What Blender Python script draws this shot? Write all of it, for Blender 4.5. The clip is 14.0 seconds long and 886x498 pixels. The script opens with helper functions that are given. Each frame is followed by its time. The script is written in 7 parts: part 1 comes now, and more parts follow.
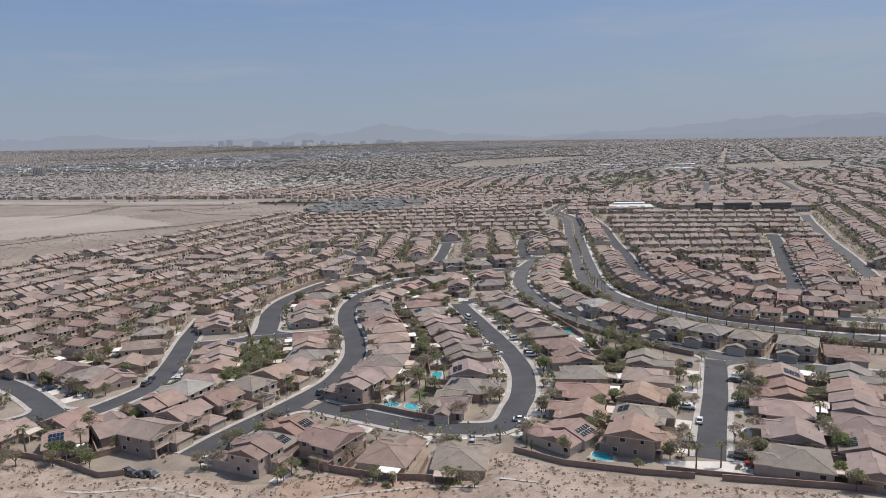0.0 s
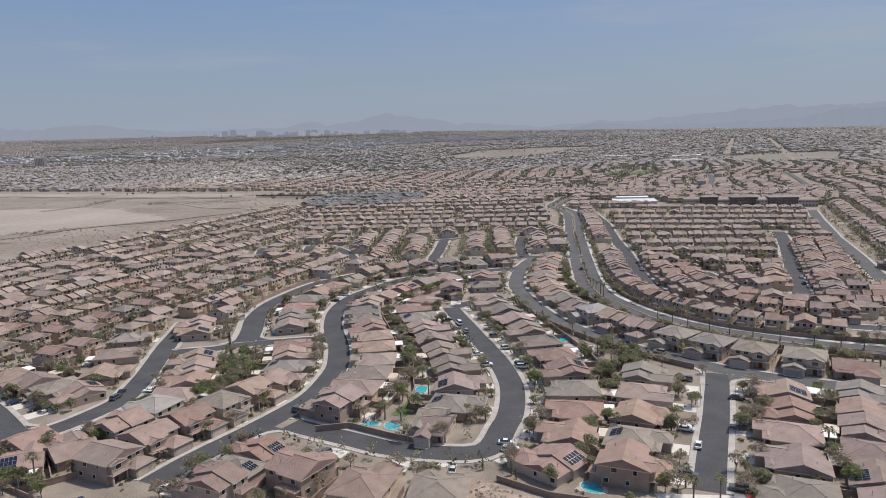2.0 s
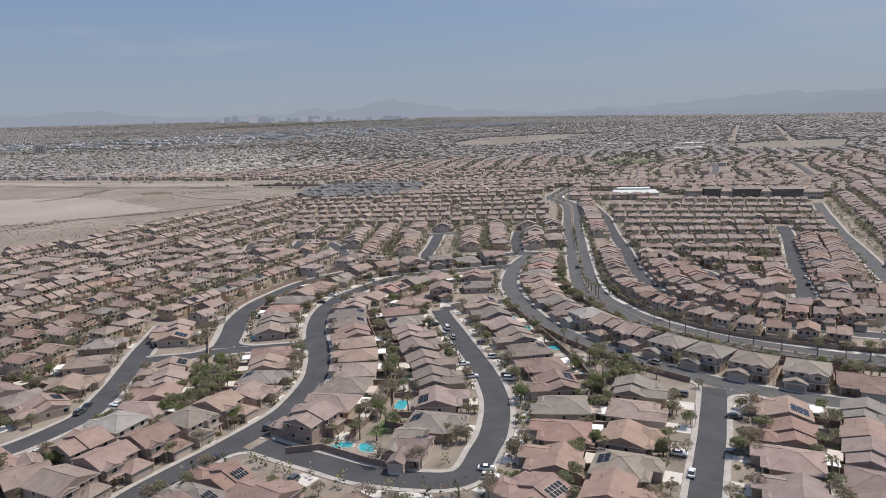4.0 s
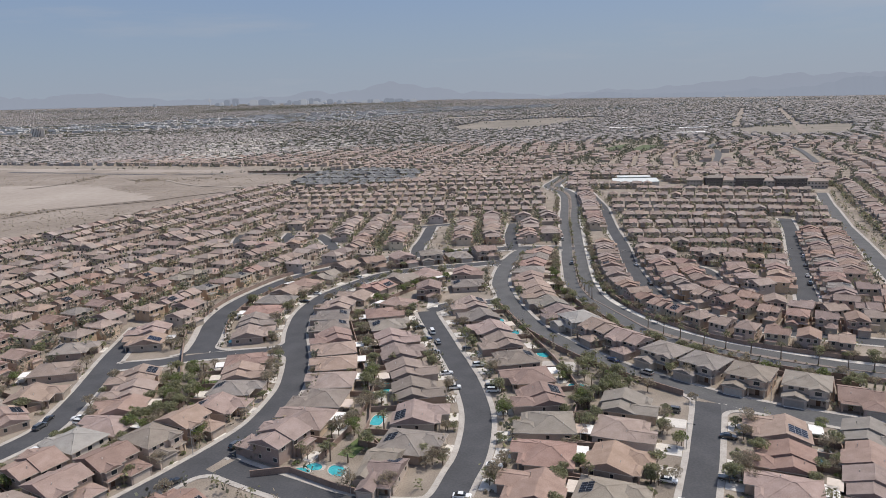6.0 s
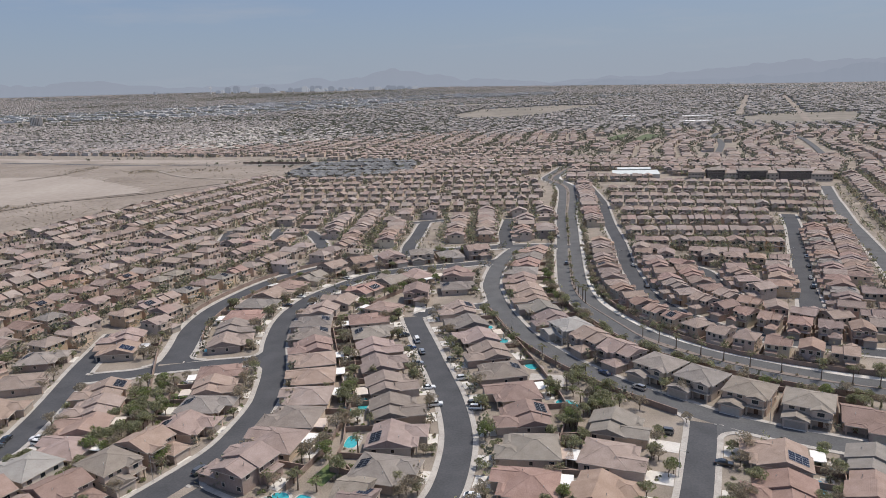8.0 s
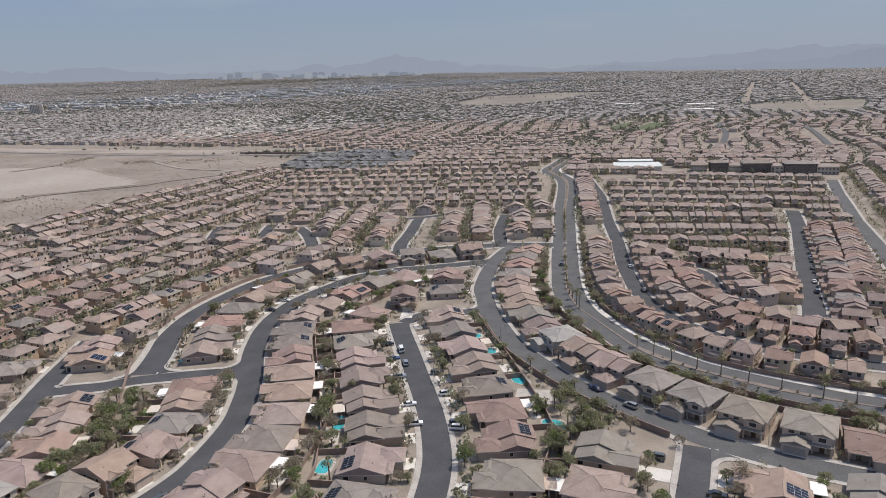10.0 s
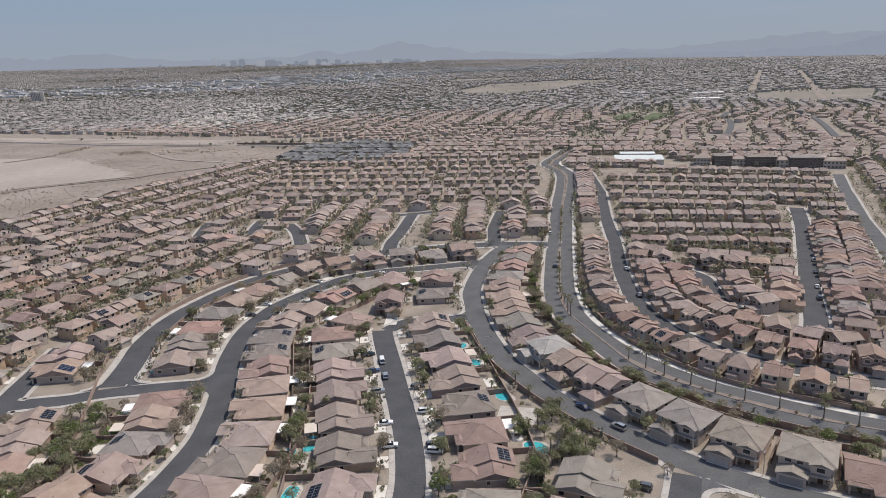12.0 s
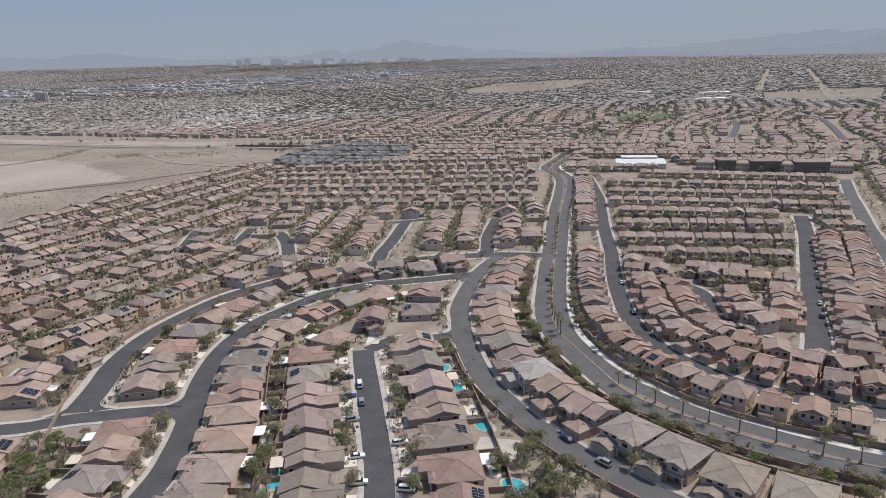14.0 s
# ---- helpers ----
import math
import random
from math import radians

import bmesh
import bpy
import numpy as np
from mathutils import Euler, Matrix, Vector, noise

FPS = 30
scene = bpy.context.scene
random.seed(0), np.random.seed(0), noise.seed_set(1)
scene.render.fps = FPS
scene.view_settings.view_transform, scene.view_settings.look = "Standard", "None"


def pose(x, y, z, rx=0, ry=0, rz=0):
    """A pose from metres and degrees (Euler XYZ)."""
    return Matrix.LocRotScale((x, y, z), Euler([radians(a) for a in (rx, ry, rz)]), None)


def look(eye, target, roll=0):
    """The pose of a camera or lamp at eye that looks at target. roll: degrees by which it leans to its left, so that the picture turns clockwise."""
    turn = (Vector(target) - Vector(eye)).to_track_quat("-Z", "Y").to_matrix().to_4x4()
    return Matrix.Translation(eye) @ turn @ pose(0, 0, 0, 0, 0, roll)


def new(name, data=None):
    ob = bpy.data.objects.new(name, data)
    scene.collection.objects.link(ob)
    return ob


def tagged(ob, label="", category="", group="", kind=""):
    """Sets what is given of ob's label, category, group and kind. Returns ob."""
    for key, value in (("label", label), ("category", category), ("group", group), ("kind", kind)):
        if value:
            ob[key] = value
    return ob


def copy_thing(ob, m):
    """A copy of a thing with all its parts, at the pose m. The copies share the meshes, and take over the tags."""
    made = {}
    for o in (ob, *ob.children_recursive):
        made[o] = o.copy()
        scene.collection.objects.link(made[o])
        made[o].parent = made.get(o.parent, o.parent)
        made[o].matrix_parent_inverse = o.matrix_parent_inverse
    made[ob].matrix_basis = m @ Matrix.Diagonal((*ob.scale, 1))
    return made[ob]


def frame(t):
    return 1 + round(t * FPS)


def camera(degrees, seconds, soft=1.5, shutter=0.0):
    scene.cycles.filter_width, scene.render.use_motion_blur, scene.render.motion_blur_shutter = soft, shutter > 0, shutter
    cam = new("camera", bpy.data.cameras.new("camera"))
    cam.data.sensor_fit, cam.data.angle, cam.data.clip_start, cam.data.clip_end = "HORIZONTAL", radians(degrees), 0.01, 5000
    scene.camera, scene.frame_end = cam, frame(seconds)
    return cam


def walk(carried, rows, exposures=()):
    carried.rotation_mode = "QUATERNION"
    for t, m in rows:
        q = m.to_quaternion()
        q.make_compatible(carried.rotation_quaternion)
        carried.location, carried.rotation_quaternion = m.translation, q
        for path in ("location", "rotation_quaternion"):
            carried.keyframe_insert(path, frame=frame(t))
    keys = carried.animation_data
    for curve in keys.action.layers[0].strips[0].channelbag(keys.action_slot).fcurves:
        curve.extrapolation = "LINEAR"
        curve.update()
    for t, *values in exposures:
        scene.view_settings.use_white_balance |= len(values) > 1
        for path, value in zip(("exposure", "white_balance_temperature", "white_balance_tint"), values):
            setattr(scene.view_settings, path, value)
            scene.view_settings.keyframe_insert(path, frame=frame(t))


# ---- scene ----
cam = camera(65.4, 14.0, 0.9)
PATH = [
    (0, (-0.051, -2.647, 82.465), (-0.04, -0.67, 82.162), -2.0),
    (0.5, (1.803, 1.385, 83.007), (1.807, 3.361, 82.698), -2.1),
    (1, (3.537, 5.152, 83.838), (3.538, 7.126, 83.521), -2.0),
    (1.5, (5.304, 8.794, 84.909), (5.301, 10.767, 84.583), -2.0),
    (2, (7.049, 12.238, 85.935), (7.044, 14.21, 85.603), -2.0),
    (2.5, (8.687, 15.782, 86.899), (8.678, 17.753, 86.559), -1.9),
    (3, (10.589, 19.419, 87.837), (10.577, 21.388, 87.488), -1.9),
    (5.5, (20.267, 37.171, 94.082), (20.241, 39.128, 93.672), -2.1),
    (6, (21.977, 40.742, 94.938), (21.95, 42.697, 94.517), -2.0),
    (6.5, (23.56, 44.269, 95.803), (23.531, 46.222, 95.373), -2.0),
    (7, (25.513, 47.96, 96.877), (25.482, 49.911, 96.437), -2.0),
    (7.5, (27.279, 51.527, 97.778), (27.246, 53.476, 97.33), -2.0),
    (8, (29.13, 55.131, 98.698), (29.093, 57.078, 98.241), -2.1),
    (10.5, (38.24, 72.44, 103.763), (38.186, 74.374, 103.259), -2.1),
    (11, (40.192, 76.062, 104.595), (40.134, 77.994, 104.082), -2.1),
    (11.5, (42.265, 79.42, 105.452), (42.201, 81.35, 104.931), -2.1),
    (12, (44.399, 82.793, 106.391), (44.332, 84.72, 105.861), -2.1),
    (12.5, (46.587, 86.183, 107.267), (46.514, 88.109, 106.734), -2.1),
    (13, (48.716, 89.577, 108.156), (48.64, 91.503, 107.622), -2.1),
    (13.5, (50.927, 92.988, 108.956), (50.846, 94.914, 108.421), -2.1),
    (14, (53.285, 96.48, 109.684), (53.198, 98.406, 109.15), -2.2),
]
walk(cam, [(t, look(eye, target, roll)) for t, eye, target, roll in PATH])

# ---------------------------------------------------------------- light
SUN_DIR = Vector((0.46, 0.20, 0.865)).normalized()
SUN_EL = math.asin(SUN_DIR.z)
SUN_AZ = math.atan2(SUN_DIR.x, SUN_DIR.y)
world = bpy.data.worlds.new("world")
scene.world = world
world.use_nodes = True
wn, wl = world.node_tree.nodes, world.node_tree.links
wn.clear()
w_out = wn.new("ShaderNodeOutputWorld")
w_bg = wn.new("ShaderNodeBackground")
w_bg.inputs["Strength"].default_value = 0.15
w_sky = wn.new("ShaderNodeTexSky")
w_sky.sky_type = "NISHITA"
w_sky.sun_disc = False
w_sky.sun_elevation = SUN_EL
w_sky.sun_rotation = SUN_AZ
w_sky.altitude = 700
w_sky.air_density = 1.0
w_sky.dust_density = 3.0
w_sky.ozone_density = 1.0
# thin cirrus, high up
w_co = wn.new("ShaderNodeTexCoord")
w_map = wn.new("ShaderNodeMapping")
w_map.inputs["Scale"].default_value = (1.6, 3.0, 14.0)
w_map.inputs["Rotation"].default_value = (0.0, 0.12, 0.3)
w_noise = wn.new("ShaderNodeTexNoise")
w_noise.inputs["Scale"].default_value = 1.6
w_noise.inputs["Detail"].default_value = 7.0
w_noise.inputs["Roughness"].default_value = 0.6
w_ramp = wn.new("ShaderNodeValToRGB")
w_ramp.color_ramp.elements[0].position = 0.53
w_ramp.color_ramp.elements[0].color = (0, 0, 0, 1)
w_ramp.color_ramp.elements[1].position = 0.85
w_ramp.color_ramp.elements[1].color = (0.55, 0.55, 0.55, 1)
w_mix = wn.new("ShaderNodeMix")
w_mix.data_type = "RGBA"
w_mix.inputs["B"].default_value = (2.7, 2.85, 3.2, 1)
wl.new(w_co.outputs["Generated"], w_map.inputs["Vector"])
wl.new(w_map.outputs["Vector"], w_noise.inputs["Vector"])
wl.new(w_noise.outputs["Fac"], w_ramp.inputs["Fac"])
wl.new(w_ramp.outputs["Color"], w_mix.inputs["Factor"])
# dusty air over the whole horizon, paler lower down
w_sep = wn.new("ShaderNodeSeparateXYZ")
wl.new(w_co.outputs["Generated"], w_sep.inputs["Vector"])


def sky_ramp(stops):
    node = wn.new("ShaderNodeValToRGB")
    while len(node.color_ramp.elements) < len(stops):
        node.color_ramp.elements.new(0.5)
    for e_, (p_, c_) in zip(node.color_ramp.elements, stops):
        e_.position, e_.color = p_, (*c_, 1)
    wl.new(w_sep.outputs["Z"], node.inputs["Fac"])
    return node


w_low = sky_ramp([(0.0, (0.96, 0.96, 0.96)), (0.20, (0.8, 0.8, 0.8)), (0.5, (0, 0, 0))])
w_tint = sky_ramp([(0.0, (0.665, 0.755, 0.905)), (0.07, (0.54, 0.68, 0.90)), (0.2, (0.34, 0.53, 0.92)), (0.4, (0.45, 0.58, 0.9))])
w_level = wn.new("ShaderNodeVectorMath")
w_level.operation = "SCALE"
w_level.inputs["Scale"].default_value = 3.3
wl.new(w_tint.outputs["Color"], w_level.inputs[0])
w_dust = wn.new("ShaderNodeMix")
w_dust.data_type = "RGBA"
wl.new(w_level.outputs["Vector"], w_dust.inputs["B"])
wl.new(w_low.outputs["Color"], w_dust.inputs["Factor"])
wl.new(w_sky.outputs["Color"], w_dust.inputs["A"])
wl.new(w_dust.outputs["Result"], w_mix.inputs["A"])
wl.new(w_mix.outputs["Result"], w_bg.inputs["Color"])
wl.new(w_bg.outputs["Background"], w_out.inputs["Surface"])

sun_data = bpy.data.lights.new("sun", "SUN")
sun_data.energy = 3.6
sun_data.angle = radians(0.53)
sun_data.color = (1.0, 0.93, 0.83)
sun = new("sun", sun_data)
sun.matrix_world = look((0, 0, 300), Vector((0, 0, 300)) - SUN_DIR)
scene.view_settings.exposure = 0.0


# ---------------------------------------------------------------- materials
def material(name, ramp, rough=0.85, scale=0.6, fine=9.0, bump=0.15, bump_scale=14.0, vary="", spread=0.12, metal=0.0,
             coat=0.0, wave=None, spec=0.3):
    """A surface: two scales of noise through a colour ramp, per-object or per-island variation, fine relief."""
    m = bpy.data.materials.new(name)
    m.use_nodes = True
    n, l = m.node_tree.nodes, m.node_tree.links
    b = n["Principled BSDF"]
    b.inputs["Roughness"].default_value = rough
    b.inputs["Metallic"].default_value = metal
    b.inputs["Coat Weight"].default_value = coat
    b.inputs["Specular IOR Level"].default_value = spec
    geo = n.new("ShaderNodeNewGeometry")
    big, small = n.new("ShaderNodeTexNoise"), n.new("ShaderNodeTexNoise")
    big.inputs["Scale"].default_value, small.inputs["Scale"].default_value = scale, fine
    big.inputs["Detail"].default_value, small.inputs["Detail"].default_value = 5.0, 3.0
    for t in (big, small):
        l.new(geo.outputs["Position"], t.inputs["Vector"])
    mix = n.new("ShaderNodeMath")
    mix.operation = "MULTIPLY_ADD"
    mix.inputs[1].default_value = 0.45
    l.new(small.outputs["Fac"], mix.inputs[0])
    half = n.new("ShaderNodeMath")
    half.operation = "MULTIPLY"
    half.inputs[1].default_value = 0.55
    l.new(big.outputs["Fac"], half.inputs[0])
    l.new(half.outputs[0], mix.inputs[2])
    cr = n.new("ShaderNodeValToRGB")
    e = cr.color_ramp.elements
    lo, hi = 0.32, 0.68
    while len(e) < len(ramp):
        e.new(0.5)
    for i, c in enumerate(ramp):
        e[i].position = lo + (hi - lo) * i / max(1, len(ramp) - 1)
        e[i].color = (*c, 1)
    l.new(mix.outputs[0], cr.inputs["Fac"])
    colour = cr.outputs["Color"]
    if vary:
        if vary == "object":
            src = n.new("ShaderNodeObjectInfo").outputs["Random"]
        else:
            src = geo.outputs["Random Per Island"]
        hsv = n.new("ShaderNodeHueSaturation")
        for key, a, lo2, hi2 in (("Value", 1.0, 1 - spread, 1 + spread), ("Saturation", 7.31, 0.70, 1.12), ("Hue", 3.17, 0.49, 0.515)):
            wrap = n.new("ShaderNodeMath")
            wrap.operation = "MULTIPLY"
            wrap.inputs[1].default_value = a
            l.new(src, wrap.inputs[0])
            fr = n.new("ShaderNodeMath")
            fr.operation = "FRACT"
            l.new(wrap.outputs[0], fr.inputs[0])
            rg = n.new("ShaderNodeMapRange")
            rg.inputs["To Min"].default_value, rg.inputs["To Max"].default_value = lo2, hi2
            l.new(fr.outputs[0], rg.inputs["Value"])
            l.new(rg.outputs["Result"], hsv.inputs[key])
        l.new(colour, hsv.inputs["Color"])
        colour = hsv.outputs["Color"]
    l.new(colour, b.inputs["Base Color"])
    if bump:
        bn = n.new("ShaderNodeTexNoise")
        bn.inputs["Scale"].default_value = bump_scale
        bn.inputs["Detail"].default_value = 2.0
        l.new(geo.outputs["Position"], bn.inputs["Vector"])
        bp = n.new("ShaderNodeBump")
        bp.inputs["Strength"].default_value = bump
        bp.inputs["Distance"].default_value = 0.05
        l.new(bn.outputs["Fac"], bp.inputs["Height"])
        if wave:
            tc = n.new("ShaderNodeTexCoord")
            wv = n.new("ShaderNodeTexWave")
            wv.bands_direction = "Z"
            wv.inputs["Scale"].default_value = wave
            wv.inputs["Distortion"].default_value = 0.6
            l.new(tc.outputs["Object"], wv.inputs["Vector"])
            bp2 = n.new("ShaderNodeBump")
            bp2.inputs["Strength"].default_value = 0.5
            bp2.inputs["Distance"].default_value = 0.08
            l.new(wv.outputs["Fac"], bp2.inputs["Height"])
            l.new(bp.outputs["Normal"], bp2.inputs["Normal"])
            l.new(bp2.outputs["Normal"], b.inputs["Normal"])
        else:
            l.new(bp.outputs["Normal"], b.inputs["Normal"])
    return m


M = {}
M["dirt"] = material("dirt", [(0.19, 0.145, 0.118), (0.305, 0.242, 0.20), (0.41, 0.34, 0.29)], 0.95, 0.16, 1.6, 0.4, 3.0)
M["red_dirt"] = material("red_dirt", [(0.24, 0.165, 0.125), (0.32, 0.23, 0.18), (0.40, 0.30, 0.245)], 0.95, 0.12, 1.4, 0.35, 3.0)
M["yard"] = material("yard_gravel", [(0.155, 0.13, 0.106), (0.25, 0.212, 0.176), (0.345, 0.3, 0.255)], 0.95, 0.09, 2.5, 0.3, 8.0)
M["desert"] = material("desert", [(0.18, 0.148, 0.122), (0.25, 0.21, 0.177), (0.315, 0.27, 0.232)], 0.95, 0.012, 0.25, 0.4, 1.0)
M["pale_desert"] = material("pale_desert", [(0.27, 0.23, 0.196), (0.325, 0.28, 0.243), (0.375, 0.328, 0.288)], 0.95, 0.01, 0.15, 0.2, 1.0)
M["asphalt"] = material("asphalt", [(0.050, 0.051, 0.056), (0.068, 0.069, 0.075), (0.088, 0.088, 0.094)], 0.9, 0.12, 1.6, 0.2, 25.0)
M["worn_asphalt"] = material("worn_asphalt", [(0.075, 0.075, 0.078), (0.10, 0.10, 0.103), (0.13, 0.128, 0.13)], 0.9, 0.15, 1.6, 0.2, 25.0)
M["concrete"] = material("concrete", [(0.30, 0.275, 0.25), (0.40, 0.37, 0.34), (0.48, 0.45, 0.415)], 0.9, 0.3, 2.0, 0.15, 12.0)
M["tile"] = material("roof_tile", [(0.238, 0.165, 0.136), (0.3, 0.212, 0.178), (0.361, 0.264, 0.226)], 0.85, 0.35, 3.5, 0.35, 6.0, "object", 0.16, wave=7.5)
M["grey_tile"] = material("grey_roof_tile", [(0.20, 0.167, 0.143), (0.255, 0.217, 0.188), (0.30, 0.262, 0.23)], 0.85, 0.35, 3.5, 0.35, 6.0, "object", 0.13, wave=7.5)
M["pale_tile"] = material("pale_roof_tile", [(0.27, 0.25, 0.235), (0.33, 0.31, 0.29), (0.38, 0.36, 0.34)], 0.85, 0.35, 3.5, 0.35, 6.0, "object", 0.1, wave=7.5)
M["stucco"] = material("stucco", [(0.41, 0.32, 0.25), (0.49, 0.385, 0.305), (0.55, 0.44, 0.355)], 0.92, 0.4, 3.0, 0.2, 20.0, "object", 0.22)
M["dark_wall"] = material("dark_wall", [(0.10, 0.085, 0.078), (0.135, 0.115, 0.105), (0.17, 0.148, 0.135)], 0.9, 0.4, 3.0, 0.2, 20.0)
M["brown_stucco"] = material("brown_stucco", [(0.30, 0.225, 0.18), (0.365, 0.275, 0.225), (0.42, 0.32, 0.265)], 0.92, 0.4, 3.0, 0.2, 20.0, "object", 0.18)
M["warm_stucco"] = material("warm_stucco", [(0.42, 0.29, 0.20), (0.50, 0.355, 0.25), (0.56, 0.41, 0.30)], 0.92, 0.4, 3.0, 0.2, 20.0, "object", 0.16)
M["cream_stucco"] = material("cream_stucco", [(0.50, 0.42, 0.32), (0.58, 0.49, 0.385), (0.63, 0.54, 0.43)], 0.92, 0.4, 3.0, 0.2, 20.0, "object", 0.14)
M["rose_stucco"] = material("rose_stucco", [(0.40, 0.29, 0.24), (0.47, 0.345, 0.29), (0.53, 0.40, 0.34)], 0.92, 0.4, 3.0, 0.2, 20.0, "object", 0.16)
M["pale_concrete"] = material("pale_concrete", [(0.48, 0.45, 0.42), (0.58, 0.55, 0.51), (0.64, 0.61, 0.57)], 0.9, 0.3, 2.0, 0.15, 12.0)
M["pale_stucco"] = material("pale_stucco", [(0.52, 0.46, 0.40), (0.60, 0.54, 0.47), (0.66, 0.60, 0.53)], 0.92, 0.4, 3.0, 0.2, 20.0, "object", 0.1)
# base colour a little greyer than the near tile, haze painted in
M["far_tile"] = material("far_roof_tile", [(0.226, 0.169, 0.146), (0.287, 0.219, 0.189), (0.342, 0.269, 0.235)], 0.9, 0.1, 1.0, 0, 1, "island", 0.2)
M["far_leaf"] = material("far_leaf", [(0.11, 0.118, 0.08), (0.155, 0.16, 0.115), (0.205, 0.205, 0.155)], 0.8, 0.02, 0.5, 0, 1, "island", 0.4)
M["far_grey_tile"] = material("far_grey_tile", [(0.12, 0.12, 0.122), (0.165, 0.165, 0.168), (0.215, 0.215, 0.22)], 0.9, 0.1, 1.0, 0, 1, "island", 0.25)
M["far_lawn"] = material("far_lawn", [(0.07, 0.085, 0.045), (0.095, 0.115, 0.058), (0.12, 0.14, 0.075)], 0.9, 0.05, 0.6, 0)
M["graded_dirt"] = material("graded_dirt", [(0.19, 0.155, 0.13), (0.25, 0.21, 0.178), (0.31, 0.265, 0.23)], 0.95, 0.05, 0.6, 0.2, 2.0)
M["far_ground"] = material("far_ground", [(0.15, 0.135, 0.11), (0.21, 0.185, 0.155), (0.28, 0.245, 0.21)], 0.95, 0.006, 0.05, 0, 1)
M["far_stucco"] = material("far_stucco", [(0.38, 0.30, 0.245), (0.47, 0.38, 0.315), (0.54, 0.445, 0.375)], 0.9, 0.1, 1.0, 0, 1, "island", 0.25)
# roofs beyond about 1500 m, distance haze mixed into the base colour
M["hazed_tile"] = material("hazed_roof", [(0.19, 0.166, 0.155), (0.25, 0.222, 0.21), (0.32, 0.29, 0.278)], 0.9, 0.1, 1.0, 0, 1, "island", 0.35)
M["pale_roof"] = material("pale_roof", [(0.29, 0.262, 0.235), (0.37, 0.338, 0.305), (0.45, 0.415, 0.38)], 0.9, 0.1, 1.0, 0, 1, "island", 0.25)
# walls of the same far houses, greyed for haze in the same way
M["hazed_stucco"] = material("hazed_stucco", [(0.33, 0.29, 0.265), (0.40, 0.36, 0.33), (0.47, 0.425, 0.39)], 0.9, 0.1, 1.0, 0, 1, "island", 0.3)
M["far_white"] = material("far_white", [(0.40, 0.39, 0.385), (0.50, 0.49, 0.485), (0.58, 0.575, 0.57)], 0.8, 0.1, 1.0, 0, 1, "island", 0.25)
M["white_roof"] = material("white_roof", [(0.47, 0.49, 0.48), (0.55, 0.57, 0.56), (0.61, 0.63, 0.62)], 0.8, 0.2, 1.5, 0)
M["trim"] = material("trim", [(0.50, 0.43, 0.36), (0.56, 0.49, 0.42), (0.62, 0.55, 0.48)], 0.8, 1.0, 6.0, 0)
M["white"] = material("white_paint", [(0.66, 0.64, 0.61), (0.74, 0.72, 0.69), (0.78, 0.77, 0.74)], 0.6, 1.0, 6.0, 0.05)
M["door_paint"] = material("door_paint", [(0.36, 0.30, 0.25), (0.42, 0.355, 0.30), (0.47, 0.40, 0.34)], 0.7, 1.0, 6.0, 0.05, 12, "object", 0.25)
M["wood_door"] = material("wood_door", [(0.10, 0.055, 0.035), (0.14, 0.08, 0.05), (0.17, 0.10, 0.065)], 0.6, 2.0, 14.0, 0.1)
M["block"] = material("block_wall", [(0.21, 0.15, 0.12), (0.27, 0.20, 0.165), (0.32, 0.245, 0.205)], 0.95, 0.5, 4.0, 0.3, 7.0)
M["bark"] = material("bark", [(0.09, 0.065, 0.05), (0.14, 0.105, 0.08), (0.19, 0.15, 0.12)], 0.95, 2.0, 12.0, 0.4, 9.0)
M["palm_bark"] = material("palm_bark", [(0.15, 0.11, 0.085), (0.20, 0.155, 0.12), (0.26, 0.205, 0.165)], 0.95, 2.0, 8.0, 0.5, 5.0)
M["leaf"] = material("leaf", [(0.205, 0.21, 0.11), (0.29, 0.29, 0.165), (0.37, 0.355, 0.22)], 0.75, 0.5, 4.0, 0, 1, "island", 0.35)
M["dry_leaf"] = material("dry_leaf", [(0.23, 0.19, 0.135), (0.32, 0.27, 0.195), (0.39, 0.335, 0.25)], 0.8, 0.5, 4.0, 0, 1, "island", 0.3)
M["bright_leaf"] = material("bright_leaf", [(0.15, 0.18, 0.065), (0.20, 0.235, 0.085), (0.25, 0.285, 0.115)], 0.7, 0.5, 4.0, 0, 1, "island", 0.3)
M["palm_leaf"] = material("palm_leaf", [(0.15, 0.15, 0.075), (0.21, 0.205, 0.105), (0.27, 0.25, 0.14)], 0.6, 0.5, 4.0, 0, 1, "island", 0.3)
M["grass"] = material("lawn", [(0.075, 0.105, 0.04), (0.105, 0.14, 0.055), (0.135, 0.17, 0.07)], 0.9, 0.4, 5.0, 0.4, 18.0)
M["solar"] = material("solar_cell", [(0.010, 0.011, 0.016), (0.014, 0.016, 0.023), (0.019, 0.021, 0.030)], 0.5, 1.0, 6.0, 0, spec=0.15)
M["blue_solar"] = material("blue_solar_cell", [(0.010, 0.015, 0.031), (0.014, 0.021, 0.043), (0.018, 0.027, 0.055)], 0.45, 1.0, 6.0, 0, spec=0.15)
M["alu"] = material("aluminium", [(0.5, 0.5, 0.5), (0.55, 0.55, 0.55), (0.6, 0.6, 0.6)], 0.4, 1.0, 6.0, 0, metal=0.9)
M["rubber"] = material("rubber", [(0.012, 0.012, 0.012), (0.018, 0.018, 0.018), (0.025, 0.025, 0.025)], 0.85, 2.0, 9.0, 0)
M["dark_metal"] = material("dark_metal", [(0.03, 0.03, 0.03), (0.04, 0.04, 0.04), (0.05, 0.05, 0.05)], 0.5, 2.0, 9.0, 0, metal=0.5)
